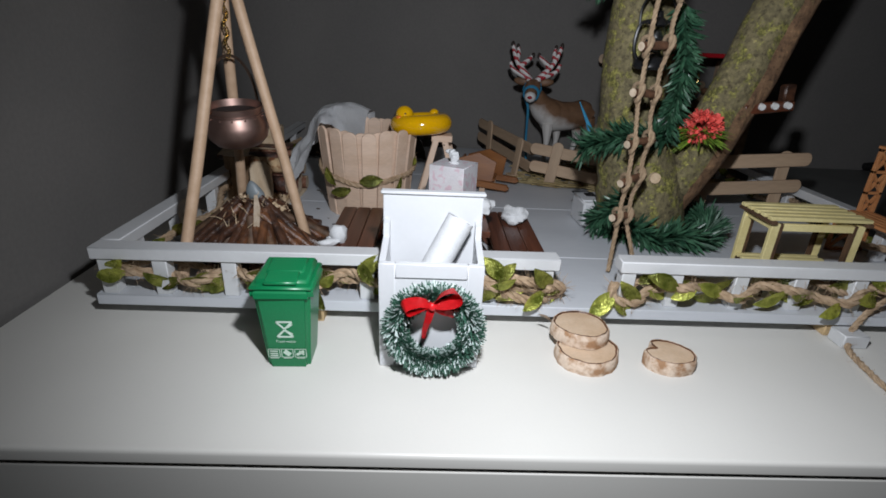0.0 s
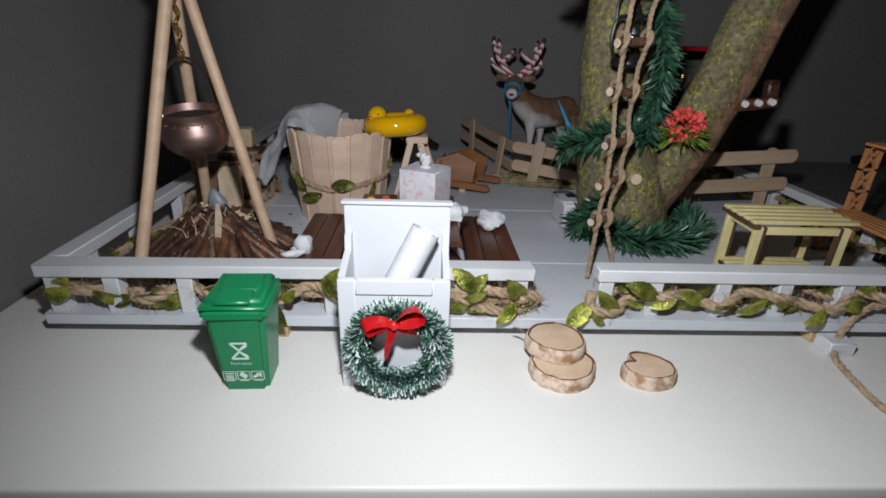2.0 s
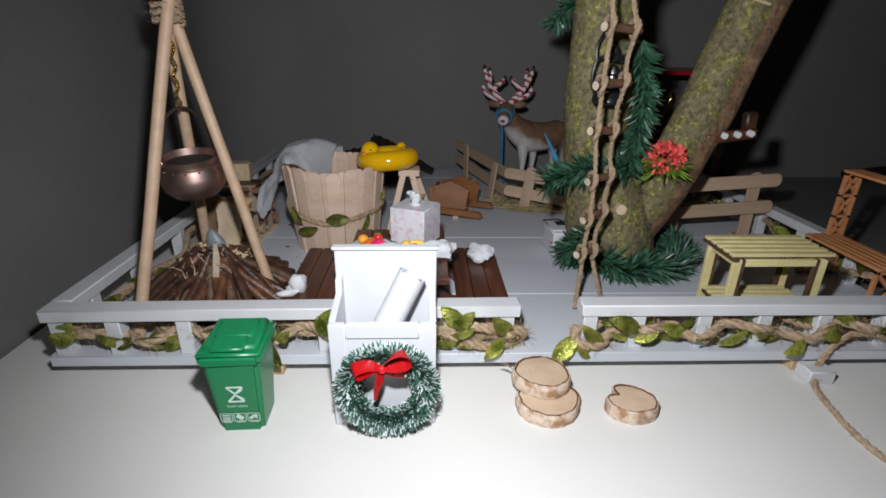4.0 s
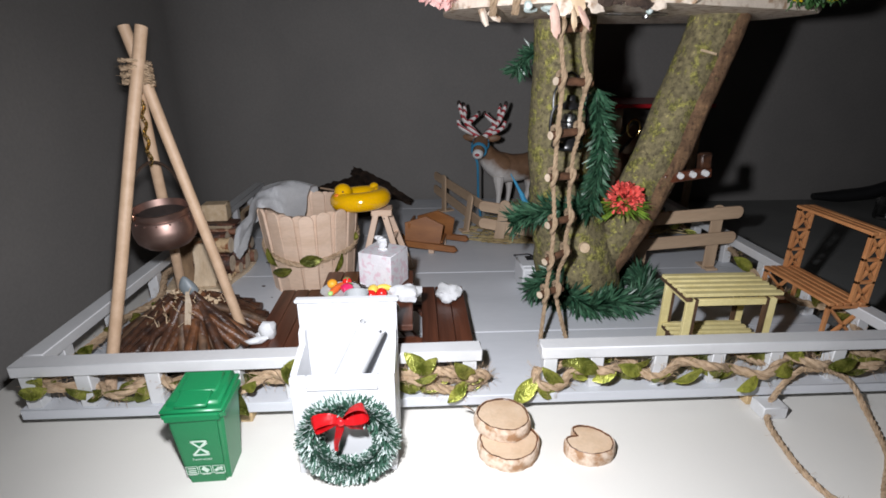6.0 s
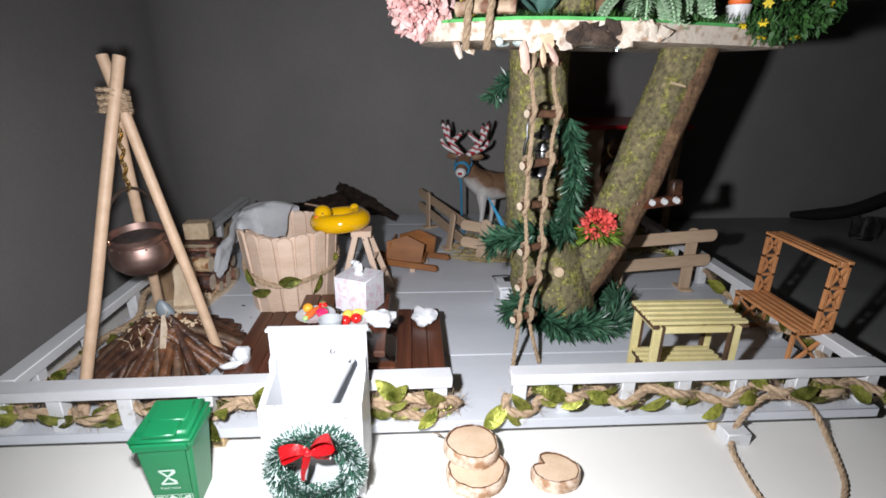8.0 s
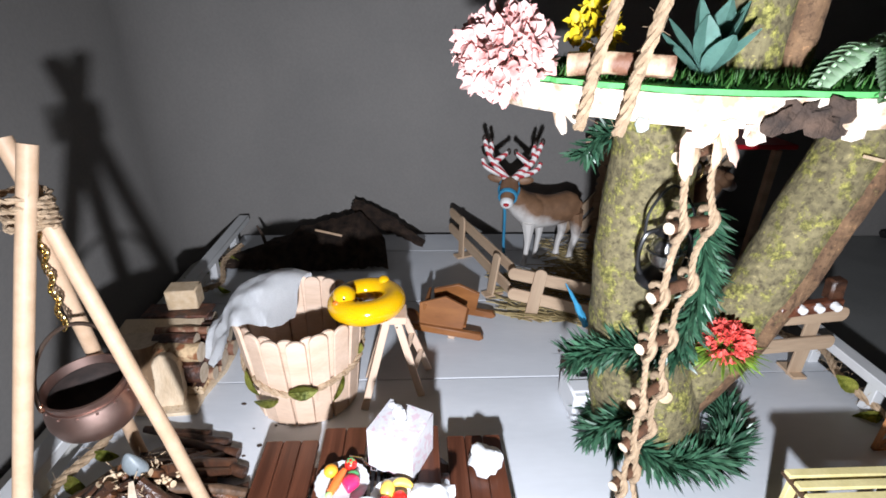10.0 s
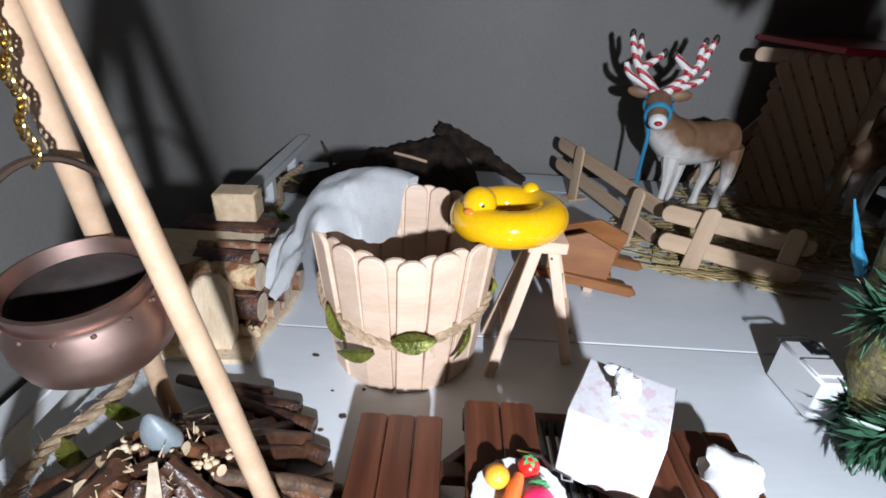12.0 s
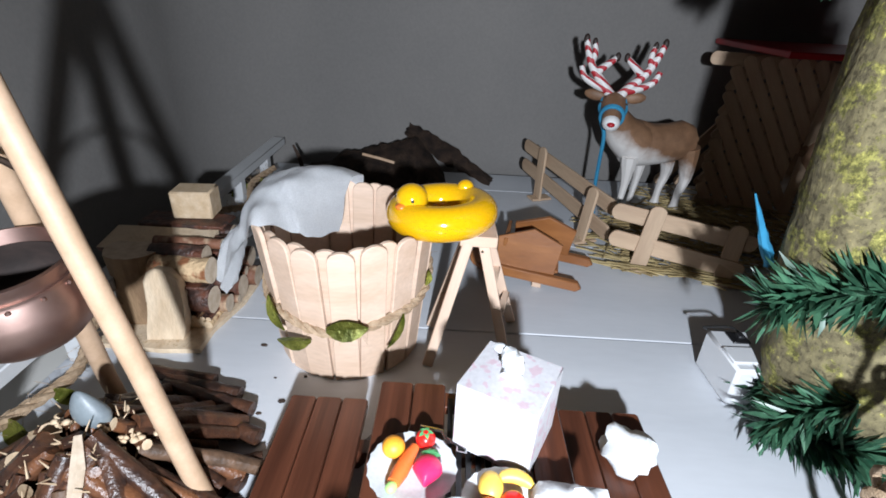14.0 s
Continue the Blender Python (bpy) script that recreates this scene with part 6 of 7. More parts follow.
# ---- lattice shelter with red roof ----
def shelter():
    e = thing("lattice_shelter", "small shelter of craft stick lattice with a red roof", "shelter", (0.24, 0.53, D))
    o = Vector((0.24, 0.53, D))
    A, B = Vector((0.1845, 0.546, D)), Vector((0.2408, 0.5268, D))
    hgt = 0.1085
    u = (B - A)
    L = u.length
    u.normalize()
    nrm = Vector((0, 0, 1)).cross(u)
    def pt(s, z, off=0.0):
        return A + u * s + Vector((0, 0, z)) + nrm * off - o
    def lath(s0, z0, s1, z1, off, w=0.0062, rnd=True):
        p0, p1 = pt(s0, z0, off), pt(s1, z1, off)
        ll = (p1 - p0).length
        part("lath", slab(stick_outline(ll, w, rnd, rnd), -0.0007, 0.0007, bev=0.0002), "fence", e).matrix_basis = along(p0, p1, nrm)
    step = 0.0105
    for i in range(-11, 8):
        s0, z0 = i * step, 0.0
        s1, z1 = s0 + hgt * 0.62, hgt
        if s0 < 0:
            z0 = -s0 / 0.62
            s0 = 0
        if s1 > L:
            z1 -= (s1 - L) / 0.62
            s1 = L
        if z1 - z0 > 0.012:
            lath(s0, z0, s1, z1, 0.0016, 0.0066)
    for i in range(0, 19):
        s0, z0 = i * step, 0.0
        s1, z1 = s0 - hgt * 0.62, hgt
        if s0 > L:
            z0 = (s0 - L) / 0.62
            s0 = L
        if s1 < 0:
            z1 += s1 / 0.62
            s1 = 0
        if z1 - z0 > 0.012:
            lath(s0, z0, s1, z1, 0.0, 0.0076)
    lath(L, -0.0, L, hgt, -0.0030, 0.007, False)
    lath(-0.016, hgt - 0.003, 0.03, hgt - 0.0035, 0.003, 0.009)
    for x, y in ((0.318, 0.512), (0.318, 0.588)):
        part("post", box((0.006, 0.006, hgt), (x - o.x, y - o.y, hgt / 2), 0.0004), "fence", e)
    for i in range(7):
        p0 = Vector((0.17 + 0.017 * i, 0.590, D)) - o
        part("back_lath", slab(stick_outline(hgt, 0.009), -0.0008, 0.0008), "fence", e).matrix_basis = along(p0, p0 + Vector((hgt * 0.62, 0.0, hgt * 0.78)), (0, -1, 0))
    part("roof", slab([(x - o.x, y - o.y) for x, y in ((0.190, 0.499), (0.325, 0.499), (0.328, 0.585), (0.316, 0.5985), (0.192, 0.5985))], 0.1242 - D, 0.1280 - D, bev=0.0006), "redpaint", e, "red painted flat roof")


shelter()

# ---- loose bark by the wall ----
def bark_piece(label, pts, w, thick, seed):
    rng = random.Random(seed)
    b = bmesh.new()
    path = smooth_path(pts, 6)
    rows = []
    for i, p in enumerate(path):
        t = i / (len(path) - 1)
        d = (path[min(i + 1, len(path) - 1)] - path[max(i - 1, 0)]).normalized()
        s = Vector((0, 0.42, 0.9))
        s = (s - d * s.dot(d)).normalized()
        ww = w * (0.55 + 0.5 * math.sin(math.pi * min(1, t + 0.12))) * rng.uniform(0.82, 1.12)
        row = []
        for j in range(9):
            q = -1 + 2 * j / 8
            row.append(b.verts.new(p + s * ww * q + Vector((0, -0.35 * ww * (1 - q * q), 0)) + Vector([rng.uniform(-.0008, .0008) for _ in range(3)])))
        rows.append(row)
    for A, B in zip(rows, rows[1:]):
        for j in range(8):
            b.faces.new([A[j], A[j + 1], B[j + 1], B[j]])
    bmesh.ops.solidify(b, geom=b.faces[:], thickness=thick)
    o = Vector(pts[0])
    bmesh.ops.translate(b, vec=-o, verts=b.verts)
    return solo("bark_piece", b, "darkbark", label, "bark", o, group="loose bark by the wall")


def bark_plate():
    """A broad plate of bark lying on the deck and leaning up to the wall at one end."""
    rng = random.Random(3)
    b = bmesh.new()
    nu, nv = 54, 14
    o = Vector((-0.09, 0.53, D))
    rows = []
    for i in range(nu + 1):
        u = i / nu
        x = -0.166 + 0.157 * u
        rise = max(0.0, (u - 0.12) / 0.76)
        y1 = 0.524 + 0.034 * min(1, u * 2.2)
        z1 = D + 0.004 + 0.034 * min(1, rise) ** 0.9 * (1 if u < 0.86 else max(0.1, 1 - (u - 0.86) / 0.14 * 0.85))
        y0 = 0.506 + 0.004 * math.sin(u * 9) + 0.002 * rng.uniform(-1, 1)
        z1 += 0.0022 * noise.noise(Vector((u * 14, 0, 4))) + rng.uniform(-0.0007, 0.0007)
        row = []
        for j in range(nv + 1):
            v = j / nv
            n1 = noise.noise(Vector((u * 9, v * 5, 2))) * 0.0022 + noise.noise(Vector((u * 30, v * 18, 6))) * 0.0010
            z = D + 0.0024 + (z1 - D - 0.0024) * v + 0.006 * math.sin(math.pi * v) * (1 - 0.5 * u)
            row.append(b.verts.new(Vector((x + 0.006 * (v - 0.5) * math.sin(u * 5), y0 + (y1 - y0) * v + n1 * 0.4, max(z + n1, D + 0.0022))) - o))
        rows.append(row)
    for A, B in zip(rows, rows[1:]):
        for j in range(nv):
            b.faces.new([A[j], A[j + 1], B[j + 1], B[j]])
    bmesh.ops.solidify(b, geom=b.faces[:], thickness=0.0018)
    return solo("bark_piece", b, "darkbark", "large plate of dark rough bark leaning towards the wall", "bark", o, group="loose bark by the wall")


bark_plate()
bark_piece("narrow strip of dark bark lying across the larger piece", [(-0.0435, 0.578, 0.0500), (-0.022, 0.570, 0.0405), (0.004, 0.560, 0.0285), (0.026, 0.551, 0.0185)], 0.0075, 0.004, 5)
solo("twig", tube([(0, 0, 0), (0.012, -0.003, -0.0015), (0.024, -0.004, -0.004)], 0.0011, 7, jit=0.1), "dowel", "thin pale twig lying on the dark bark", "twig", (-0.072, 0.535, 0.0405))
solo("twig", tube([(0, 0, 0), (-0.003, 0.003, 0.009), (-0.007, 0.004, 0.017)], [0.0016, 0.0016, 0.0008], 7, jit=0.1), "darkbark", "thin dark twig standing by the bark", "twig", (-0.118, 0.536, 0.0260))
b = bmesh.new()
for i in range(16):
    rng = random.Random(60 + i)
    ball(rng.uniform(0.0004, 0.0011), (rng.uniform(-0.02, 0.06), rng.uniform(-0.04, 0.05), 0.0003), (1.6, 1, 0.5), b, 1, 0.2)
solo("crumbs", b, "darkbark", "dark bark crumbs scattered on the deck", "crumbs", (-0.085, 0.345, D), kind="stuff")

# ---- the tree: two lichen covered branches joined at the foot ----
def branch(nm, parent, o, pts, radii, material, seed, n=40, label=""):
    b = bmesh.new()
    path = smooth_path(pts, 10)
    k = len(path)
    up = Vector((0, 1, 0))
    rings = []
    for i, p in enumerate(path):
        t = i / (k - 1) * (len(radii) - 1)
        q = int(min(t, len(radii) - 2))
        r = radii[q] + (radii[q + 1] - radii[q]) * (t - q)
        d = (path[min(i + 1, k - 1)] - path[max(i - 1, 0)]).normalized()
        up = (up - d * up.dot(d)).normalized()
        s = d.cross(up)
        ring = []
        for j in range(n):
            a = 2 * math.pi * j / n
            dirv = up * math.cos(a) + s * math.sin(a)
            nz = noise.noise(Vector((math.cos(a) * 1.3, math.sin(a) * 1.3, seed + p.z * 38))) * 0.09 + noise.noise(Vector((math.cos(a) * 4, math.sin(a) * 4, seed + p.z * 160))) * 0.04 + noise.noise(Vector((math.cos(a) * 11, math.sin(a) * 11, seed + p.z * 420))) * 0.022
            ring.append(b.verts.new(p - o + dirv * r * (1 + nz)))
        rings.append(ring)
    for A, B in zip(rings, rings[1:]):
        for j in range(n):
            b.faces.new([A[j], A[(j + 1) % n], B[(j + 1) % n], B[j]])
    f0, f1 = b.faces.new(rings[0][::-1]), b.faces.new(rings[-1])
    f0.material_index = f1.material_index = 1
    return part(nm, b, [material, "cut"], parent, label)


def tree():
    o = Vector((0.15, 0.322, D))
    e = thing("tree_stump", "two thick lichen covered branches joined in a fork", "tree", o)
    branch("trunk", e, o, [(0.1465, 0.3230, D), (0.1370, 0.3225, 0.045), (0.1250, 0.3262, 0.095), (0.1215, 0.3280, 0.15), (0.1195, 0.326, 0.1895)], [0.0275, 0.0262, 0.0194, 0.0186, 0.0176], "trunk", 1.0, label="grey green bark with yellow lichen")
    branch("limb", e, o, [(0.1515, 0.316, 0.030), (0.1645, 0.316, 0.065), (0.1795, 0.316, 0.105), (0.1932, 0.316, 0.15), (0.2058, 0.316, 0.1935)], [0.0105, 0.0136, 0.0138, 0.0136, 0.0138], "trunk", 5.0, label="leaning limb with yellow lichen")
    branch("split_bark", e, o, [(0.1560, 0.3150, 0.030), (0.1712, 0.3140, 0.065), (0.1872, 0.3138, 0.105), (0.2006, 0.3136, 0.15), (0.2125, 0.3134, 0.1915)], [0.0080, 0.0112, 0.0112, 0.0108, 0.0106], "trunkbrown", 9.0, label="brown bark where the limb is split")
    part("cut_knot", tube([(0.1365 - o.x, 0.3045 - o.y, 0.0555 - o.z), (0.1355 - o.x, 0.296 - o.y, 0.0568 - o.z)], [0.0042, 0.0032], 12, jit=0.05), "cut", e, "sawn off side twig")
    part("cut_knot", box((0.010, 0.0012, 0.0012), (0.1955 - o.x, 0.3008 - o.y, 0.1705 - o.z), 0, turned(0, 12, 8)), "cut", e)
    return e


tree()


def pine_garland(label, pts, spread, count, l, seed, w=0.00125):
    """A plastic pine garland: a thin stem with many flat green strips."""
    rng = random.Random(seed)
    o = Vector(pts[0])
    e = thing("pine_garland", label, "garland", o, group="plastic pine garlands")
    path = [p - o for p in smooth_path(pts, 10)]
    part("stem", tube(path, 0.0009, 6), "pine", e)
    for half in range(2):
        b = bmesh.new()
        for i in range(int(count * 0.39)):
            t = rng.random() * (len(path) - 1.001)
            k = int(t)
            p = path[k].lerp(path[k + 1], t - k)
            d = (path[k + 1] - path[k]).normalized()
            side = Vector([rng.uniform(-1, 1) for _ in range(3)])
            side = (side - d * side.dot(d)).normalized()
            dirv = (side * spread + d * rng.uniform(0.2, 1.0)).normalized()
            blade(b, p, dirv, l * rng.uniform(0.6, 1.1), w * rng.uniform(0.8, 1.6), (rng.uniform(-1, 1), rng.uniform(-1, 1), rng.uniform(-1, 1)))
        part("needles", b, "pine", e, "flat dark green plastic needles", kind="stuff")
    return e


ring = lambda cx, cy, rx, ry, a0, a1, n, z: [(cx + rx * math.cos(radians(a0 + (a1 - a0) * i / n)), cy + ry * math.sin(radians(a0 + (a1 - a0) * i / n)), z + 0.003 * math.sin(i * 2.1)) for i in range(n + 1)]
pine_garland("dark green plastic pine garland lying round the foot of the tree", ring(0.1535, 0.324, 0.036, 0.034, 170, 385, 14, D + 0.008), 0.85, 2500, 0.0160, 1)
pine_garland("dark green plastic pine sprig on the trunk", [(0.1420, 0.300, 0.082), (0.1275, 0.2985, 0.0815), (0.113, 0.304, 0.079), (0.102, 0.308, 0.075), (0.093, 0.309, 0.071)], 0.75, 620, 0.0145, 2)
pine_garland("dark green plastic pine garland hanging between the limbs", [(0.134, 0.302, 0.152), (0.137, 0.3, 0.135), (0.139, 0.297, 0.118), (0.138, 0.297, 0.10), (0.135, 0.297, 0.082)], 0.8, 850, 0.0125, 3)
pine_garland("dark green plastic pine sprig behind the trunk", [(0.112, 0.338, 0.173), (0.102, 0.341, 0.169), (0.0955, 0.341, 0.161)], 0.8, 230, 0.0115, 4)
pine_garland("dark green plastic pine sprig low on the trunk", [(0.126, 0.300, D + 0.03), (0.115, 0.303, D + 0.022), (0.106, 0.306, D + 0.012)], 0.75, 320, 0.0135, 5)


def lantern():
    e = thing("toy_lantern", "black toy storm lantern with a clear glass on the trunk", "lantern", (0.1185, 0.2965, 0.1185))
    part("base", lathe([(0.0, 0.0), (0.0082, 0.0), (0.0092, 0.0015), (0.0088, 0.004), (0.0055, 0.0075), (0.0042, 0.009), (0.0, 0.009)], 28), "black", e)
    g = part("glass", lathe([(0.0040, 0.009), (0.0058, 0.012), (0.0062, 0.0155), (0.0052, 0.0195), (0.0038, 0.022), (0.0035, 0.022), (0.0048, 0.0195), (0.0057, 0.0155), (0.0053, 0.012), (0.0036, 0.009)], 28), "clear", e, "clear glass chimney")
    g.visible_shadow = False
    # oversized bright steel burner stands in for the torch's reflection in the glass
    part("glint_burner", lathe([(0.0, 0.009), (0.0036, 0.009), (0.0044, 0.013), (0.0044, 0.0165), (0.0030, 0.0195), (0.0, 0.0205)], 20), "steel", e, "steel burner enlarged to imitate the glint of the glass")
    part("cap", lathe([(0.0, 0.030), (0.0022, 0.0295), (0.0026, 0.0265), (0.0050, 0.0245), (0.0055, 0.0225), (0.0040, 0.0218), (0.0, 0.0218)], 24), "black", e)
    for s in (-1, 1):
        part("frame_tube", tube(smooth_path([(s * 0.0070, 0, 0.004), (s * 0.0098, 0, 0.009), (s * 0.0104, 0, 0.016), (s * 0.0088, 0, 0.0225), (s * 0.0045, 0, 0.0245)], 5), 0.001, 8), "black", e)
    part("wire_guard", tube([(0.0066 * math.cos(a), 0.0066 * math.sin(a), 0.0155) for a in [2 * math.pi * i / 28 for i in range(28)]], 0.0005, 6, closed=True), "black", e)
    part("bail", tube(smooth_path([(-0.0095, 0, 0.021), (-0.0088, 0.001, 0.032), (0, 0.0035, 0.0415), (0.0088, 0.001, 0.032), (0.0095, 0, 0.021)], 7), 0.0006, 6), "black", e, "thin black wire handle")


lantern()


def rope_ladder():
    e = thing("rope_ladder", "rope ladder of pale twisted cord with bark covered rungs", "ladder", (0.107, 0.268, D))
    o = Vector((0.107, 0.268, D))
    zs = [0.1875, 0.1805, 0.1558, 0.1305, 0.1074, 0.0825, 0.0625, 0.0420]
    xs = [0.1080, 0.1085, 0.1115, 0.1105, 0.1096, 0.1112, 0.1100, 0.1071]
    tw = [4, 8, -6, 5, -8, 6, 12, -6]
    hw = [0.0060, 0.0066, 0.0072, 0.0068, 0.0058, 0.0055, 0.0050, 0.0042]
    yy = lambda z, s: 0.2708 + 0.004 * s - 0.0060 * max(0, (0.085 - z) / 0.045) ** 1.3
    for s in (-1, 1):
        pts = []
        for n_, (x, z, t, w) in enumerate(zip(xs, zs, tw, hw)):
            if pts:
                zm = (pts[-1][2] + z + 0.004) / 2
                pts += [((pts[-1][0] + x + s * w) / 2 - s * 0.0004 + 0.0003 * math.sin(n_ * 2.3), yy(zm, s) + 0.0006 * math.cos(n_ * 1.9), zm)]
            pts += [(x + s * w, yy(z, s) - 0.0015, z + s * t * 0.0001 + 0.004), (x + s * w * 1.03, yy(z, s) - 0.0030, z + s * t * 0.0001), (x + s * w, yy(z, s) - 0.0012, z + s * t * 0.0001 - 0.004)]
        end = [(0.1010, 0.256, 0.026), (0.0995, 0.2525, D + 0.0015)] if s < 0 else [(0.1135, 0.262, 0.026), (0.1170, 0.2605, D + 0.0015)]
        path = [Vector(p) - o for p in smooth_path(pts + end, 4)]
        part("cord", rope(path, 0.0013, fuzz=60, seed=5 + s), "ropepale", e, "pale twisted cord")
    for i, (x, z, t, w) in enumerate(zip(xs[1:], zs[1:], tw[1:], hw[1:])):
        a = Vector((x - w - 0.0034, yy(z, -1.3) + 0.0006, z - t * 0.0001)) - o
        b_ = Vector((x + w + 0.0034, yy(z, 1.3) + 0.0006, z + t * 0.0001)) - o
        t_ = tube([a, a.lerp(b_, 0.5) + Vector((0, 0.0004, 0.0003)), b_], 0.0021, 12, jit=0.06)
        for f in t_.faces:
            if len(f.verts) > 4:
                f.material_index = 1
        part("rung", t_, ["rung", "logend"], e, "bark covered twig rung")
        for s in (-1, 1):
            c = Vector((x + s * w, yy(z, s) + 0.0006, z + s * t * 0.0001)) - o
            kn = [c + Vector((s * 0.0003 + 0.0009 * math.sin(q * 2), -0.0047 * math.cos(q), 0.0047 * math.sin(q))) for q in [2 * math.pi * j / 14 for j in range(14)]]
            part("knot", tube(kn, 0.0012, 8, closed=True, jit=0.10), "ropepale", e)
    return e


rope_ladder()


def flower_head(name, label, loc, r, count, material, seed, petal=0.004, squash=0.9, tuft=0, tuft_mat="grass", groupn=""):
    """A ball of small petals over a tuft of narrow leaves."""
    rng = random.Random(seed)
    e = thing(name, label, "flower", loc, group=groupn)
    b = bmesh.new()
    for i in range(count):
        d = Vector([rng.gauss(0, 1) for _ in range(3)]).normalized()
        p = d * r * rng.uniform(0.62, 1.0)
        p.z *= squash
        m = Matrix.Translation(p) @ d.to_track_quat("X", "Z").to_matrix().to_4x4() @ turned(rng.uniform(0, 360), rng.uniform(-60, 60), 0).to_4x4()
        leaf_mesh(petal * rng.uniform(0.7, 1.2), petal * 0.75, b, m, 0.3, 0.5, 3)
    part("petals", b, material, e, kind="stuff")
    if tuft:
        g = bmesh.new()
        for i in range(tuft):
            a = rng.uniform(0, 6.28)
            d = Vector((math.cos(a), math.sin(a) - 0.35, rng.uniform(-0.9, 0.35))).normalized()
            blade(g, (0, 0.001, -r * 0.35), d, r * rng.uniform(1.3, 2.1), 0.0013, (rng.uniform(-1, 1), rng.uniform(-1, 1), 1))
        part("leaves", g, tuft_mat, e, "narrow green leaves", kind="stuff")
    return e


flower_head("coral_flower", "coral red artificial flower with narrow green leaves on the tree", (0.1568, 0.2965, 0.0885), 0.0098, 620, "redflower", 4, 0.0029, tuft=170, tuft_mat="tuft")


def peg_rack():
    e = thing("peg_rack", "dark brown twig rack with three white pegs on the limb", "rack", (0.1978, 0.3055, 0.1))
    part("bar", box((0.031, 0.0045, 0.0062), (0, 0, 0), 0.0008, turned(0, -6, 4)), "brown", e)
    part("upright", box((0.005, 0.004, 0.012), (-0.0095, 0.001, 0.0075), 0.0006, turned(0, -6, 0)), "brown", e)
    part("upright", box((0.007, 0.006, 0.011), (0.0115, 0.003, 0.008), 0.001, turned(0, -6, 0)), "twig", e)
    for i in range(3):
        x = -0.0055 + 0.0078 * i
        part("peg", tube([(x, -0.0015, 0.0005 + 0.0007 * i), (x, -0.0042, 0.0003 + 0.0007 * i)], [0.0021, 0.0018], 14), "white", e, "white round peg")


peg_rack()

# small white switch box beside the trunk
e = thing("battery_box", "small white plastic battery box with a black switch", "battery box", (0.1130, 0.3410, D), 2)
part("case", box((0.0180, 0.0255, 0.0180), (0, -0.0020, 0.0090), 0.0012), "chest", e)
part("lid", box((0.0178, 0.0095, 0.0012), (0, -0.0062, 0.0184), 0.0004), "chest", e, "white sliding lid")
part("switch_well", box((0.0072, 0.0072, 0.0008), (0.0012, 0.0052, 0.0183), 0.0002), "black", e, "black switch opening")
part("switch", box((0.0026, 0.0034, 0.0016), (0.0022, 0.0058, 0.0189), 0.0003), "charcoal", e, "black slide switch")
part("slot", box((0.0062, 0.0008, 0.0014), (0.0005, -0.0149, 0.0140), 0.0001), "black", e, "dark slot in the front")
part("wire", tube(smooth_path([(-0.0088, 0.0105, 0.0180), (-0.0098, 0.0113, 0.0186), (-0.006, 0.0116, 0.0186), (0.002, 0.0118, 0.0186), (0.0088, 0.0125, 0.014)], 6), 0.0005, 6), "charcoal", e, "thin black wire")
part("wire", tube(smooth_path([(0.003, -0.0154, 0.0140), (0.0045, -0.0178, 0.0085), (0.007, -0.0186, 0.0040), (0.0095, -0.0170, 0.0008)], 6), 0.0004, 5), "charcoal", e)
solo("yarn_tassel", tube(smooth_path([(0, 0, 0), (-0.0055, 0.001, 0.011), (-0.0145, -0.001, 0.0265)], 5), [0.0018, 0.0019, 0.0020, 0.0019, 0.0018, 0.0016, 0.0013, 0.0010, 0.0008, 0.0005, 0.0003], 8, jit=0.25), "blue", "short turquoise yarn tassel sticking out beside the trunk", "yarn", (0.1090, 0.3385, 0.0690), 0)

# ---- raised garden board on top of the tree ----
PZ = 0.1905


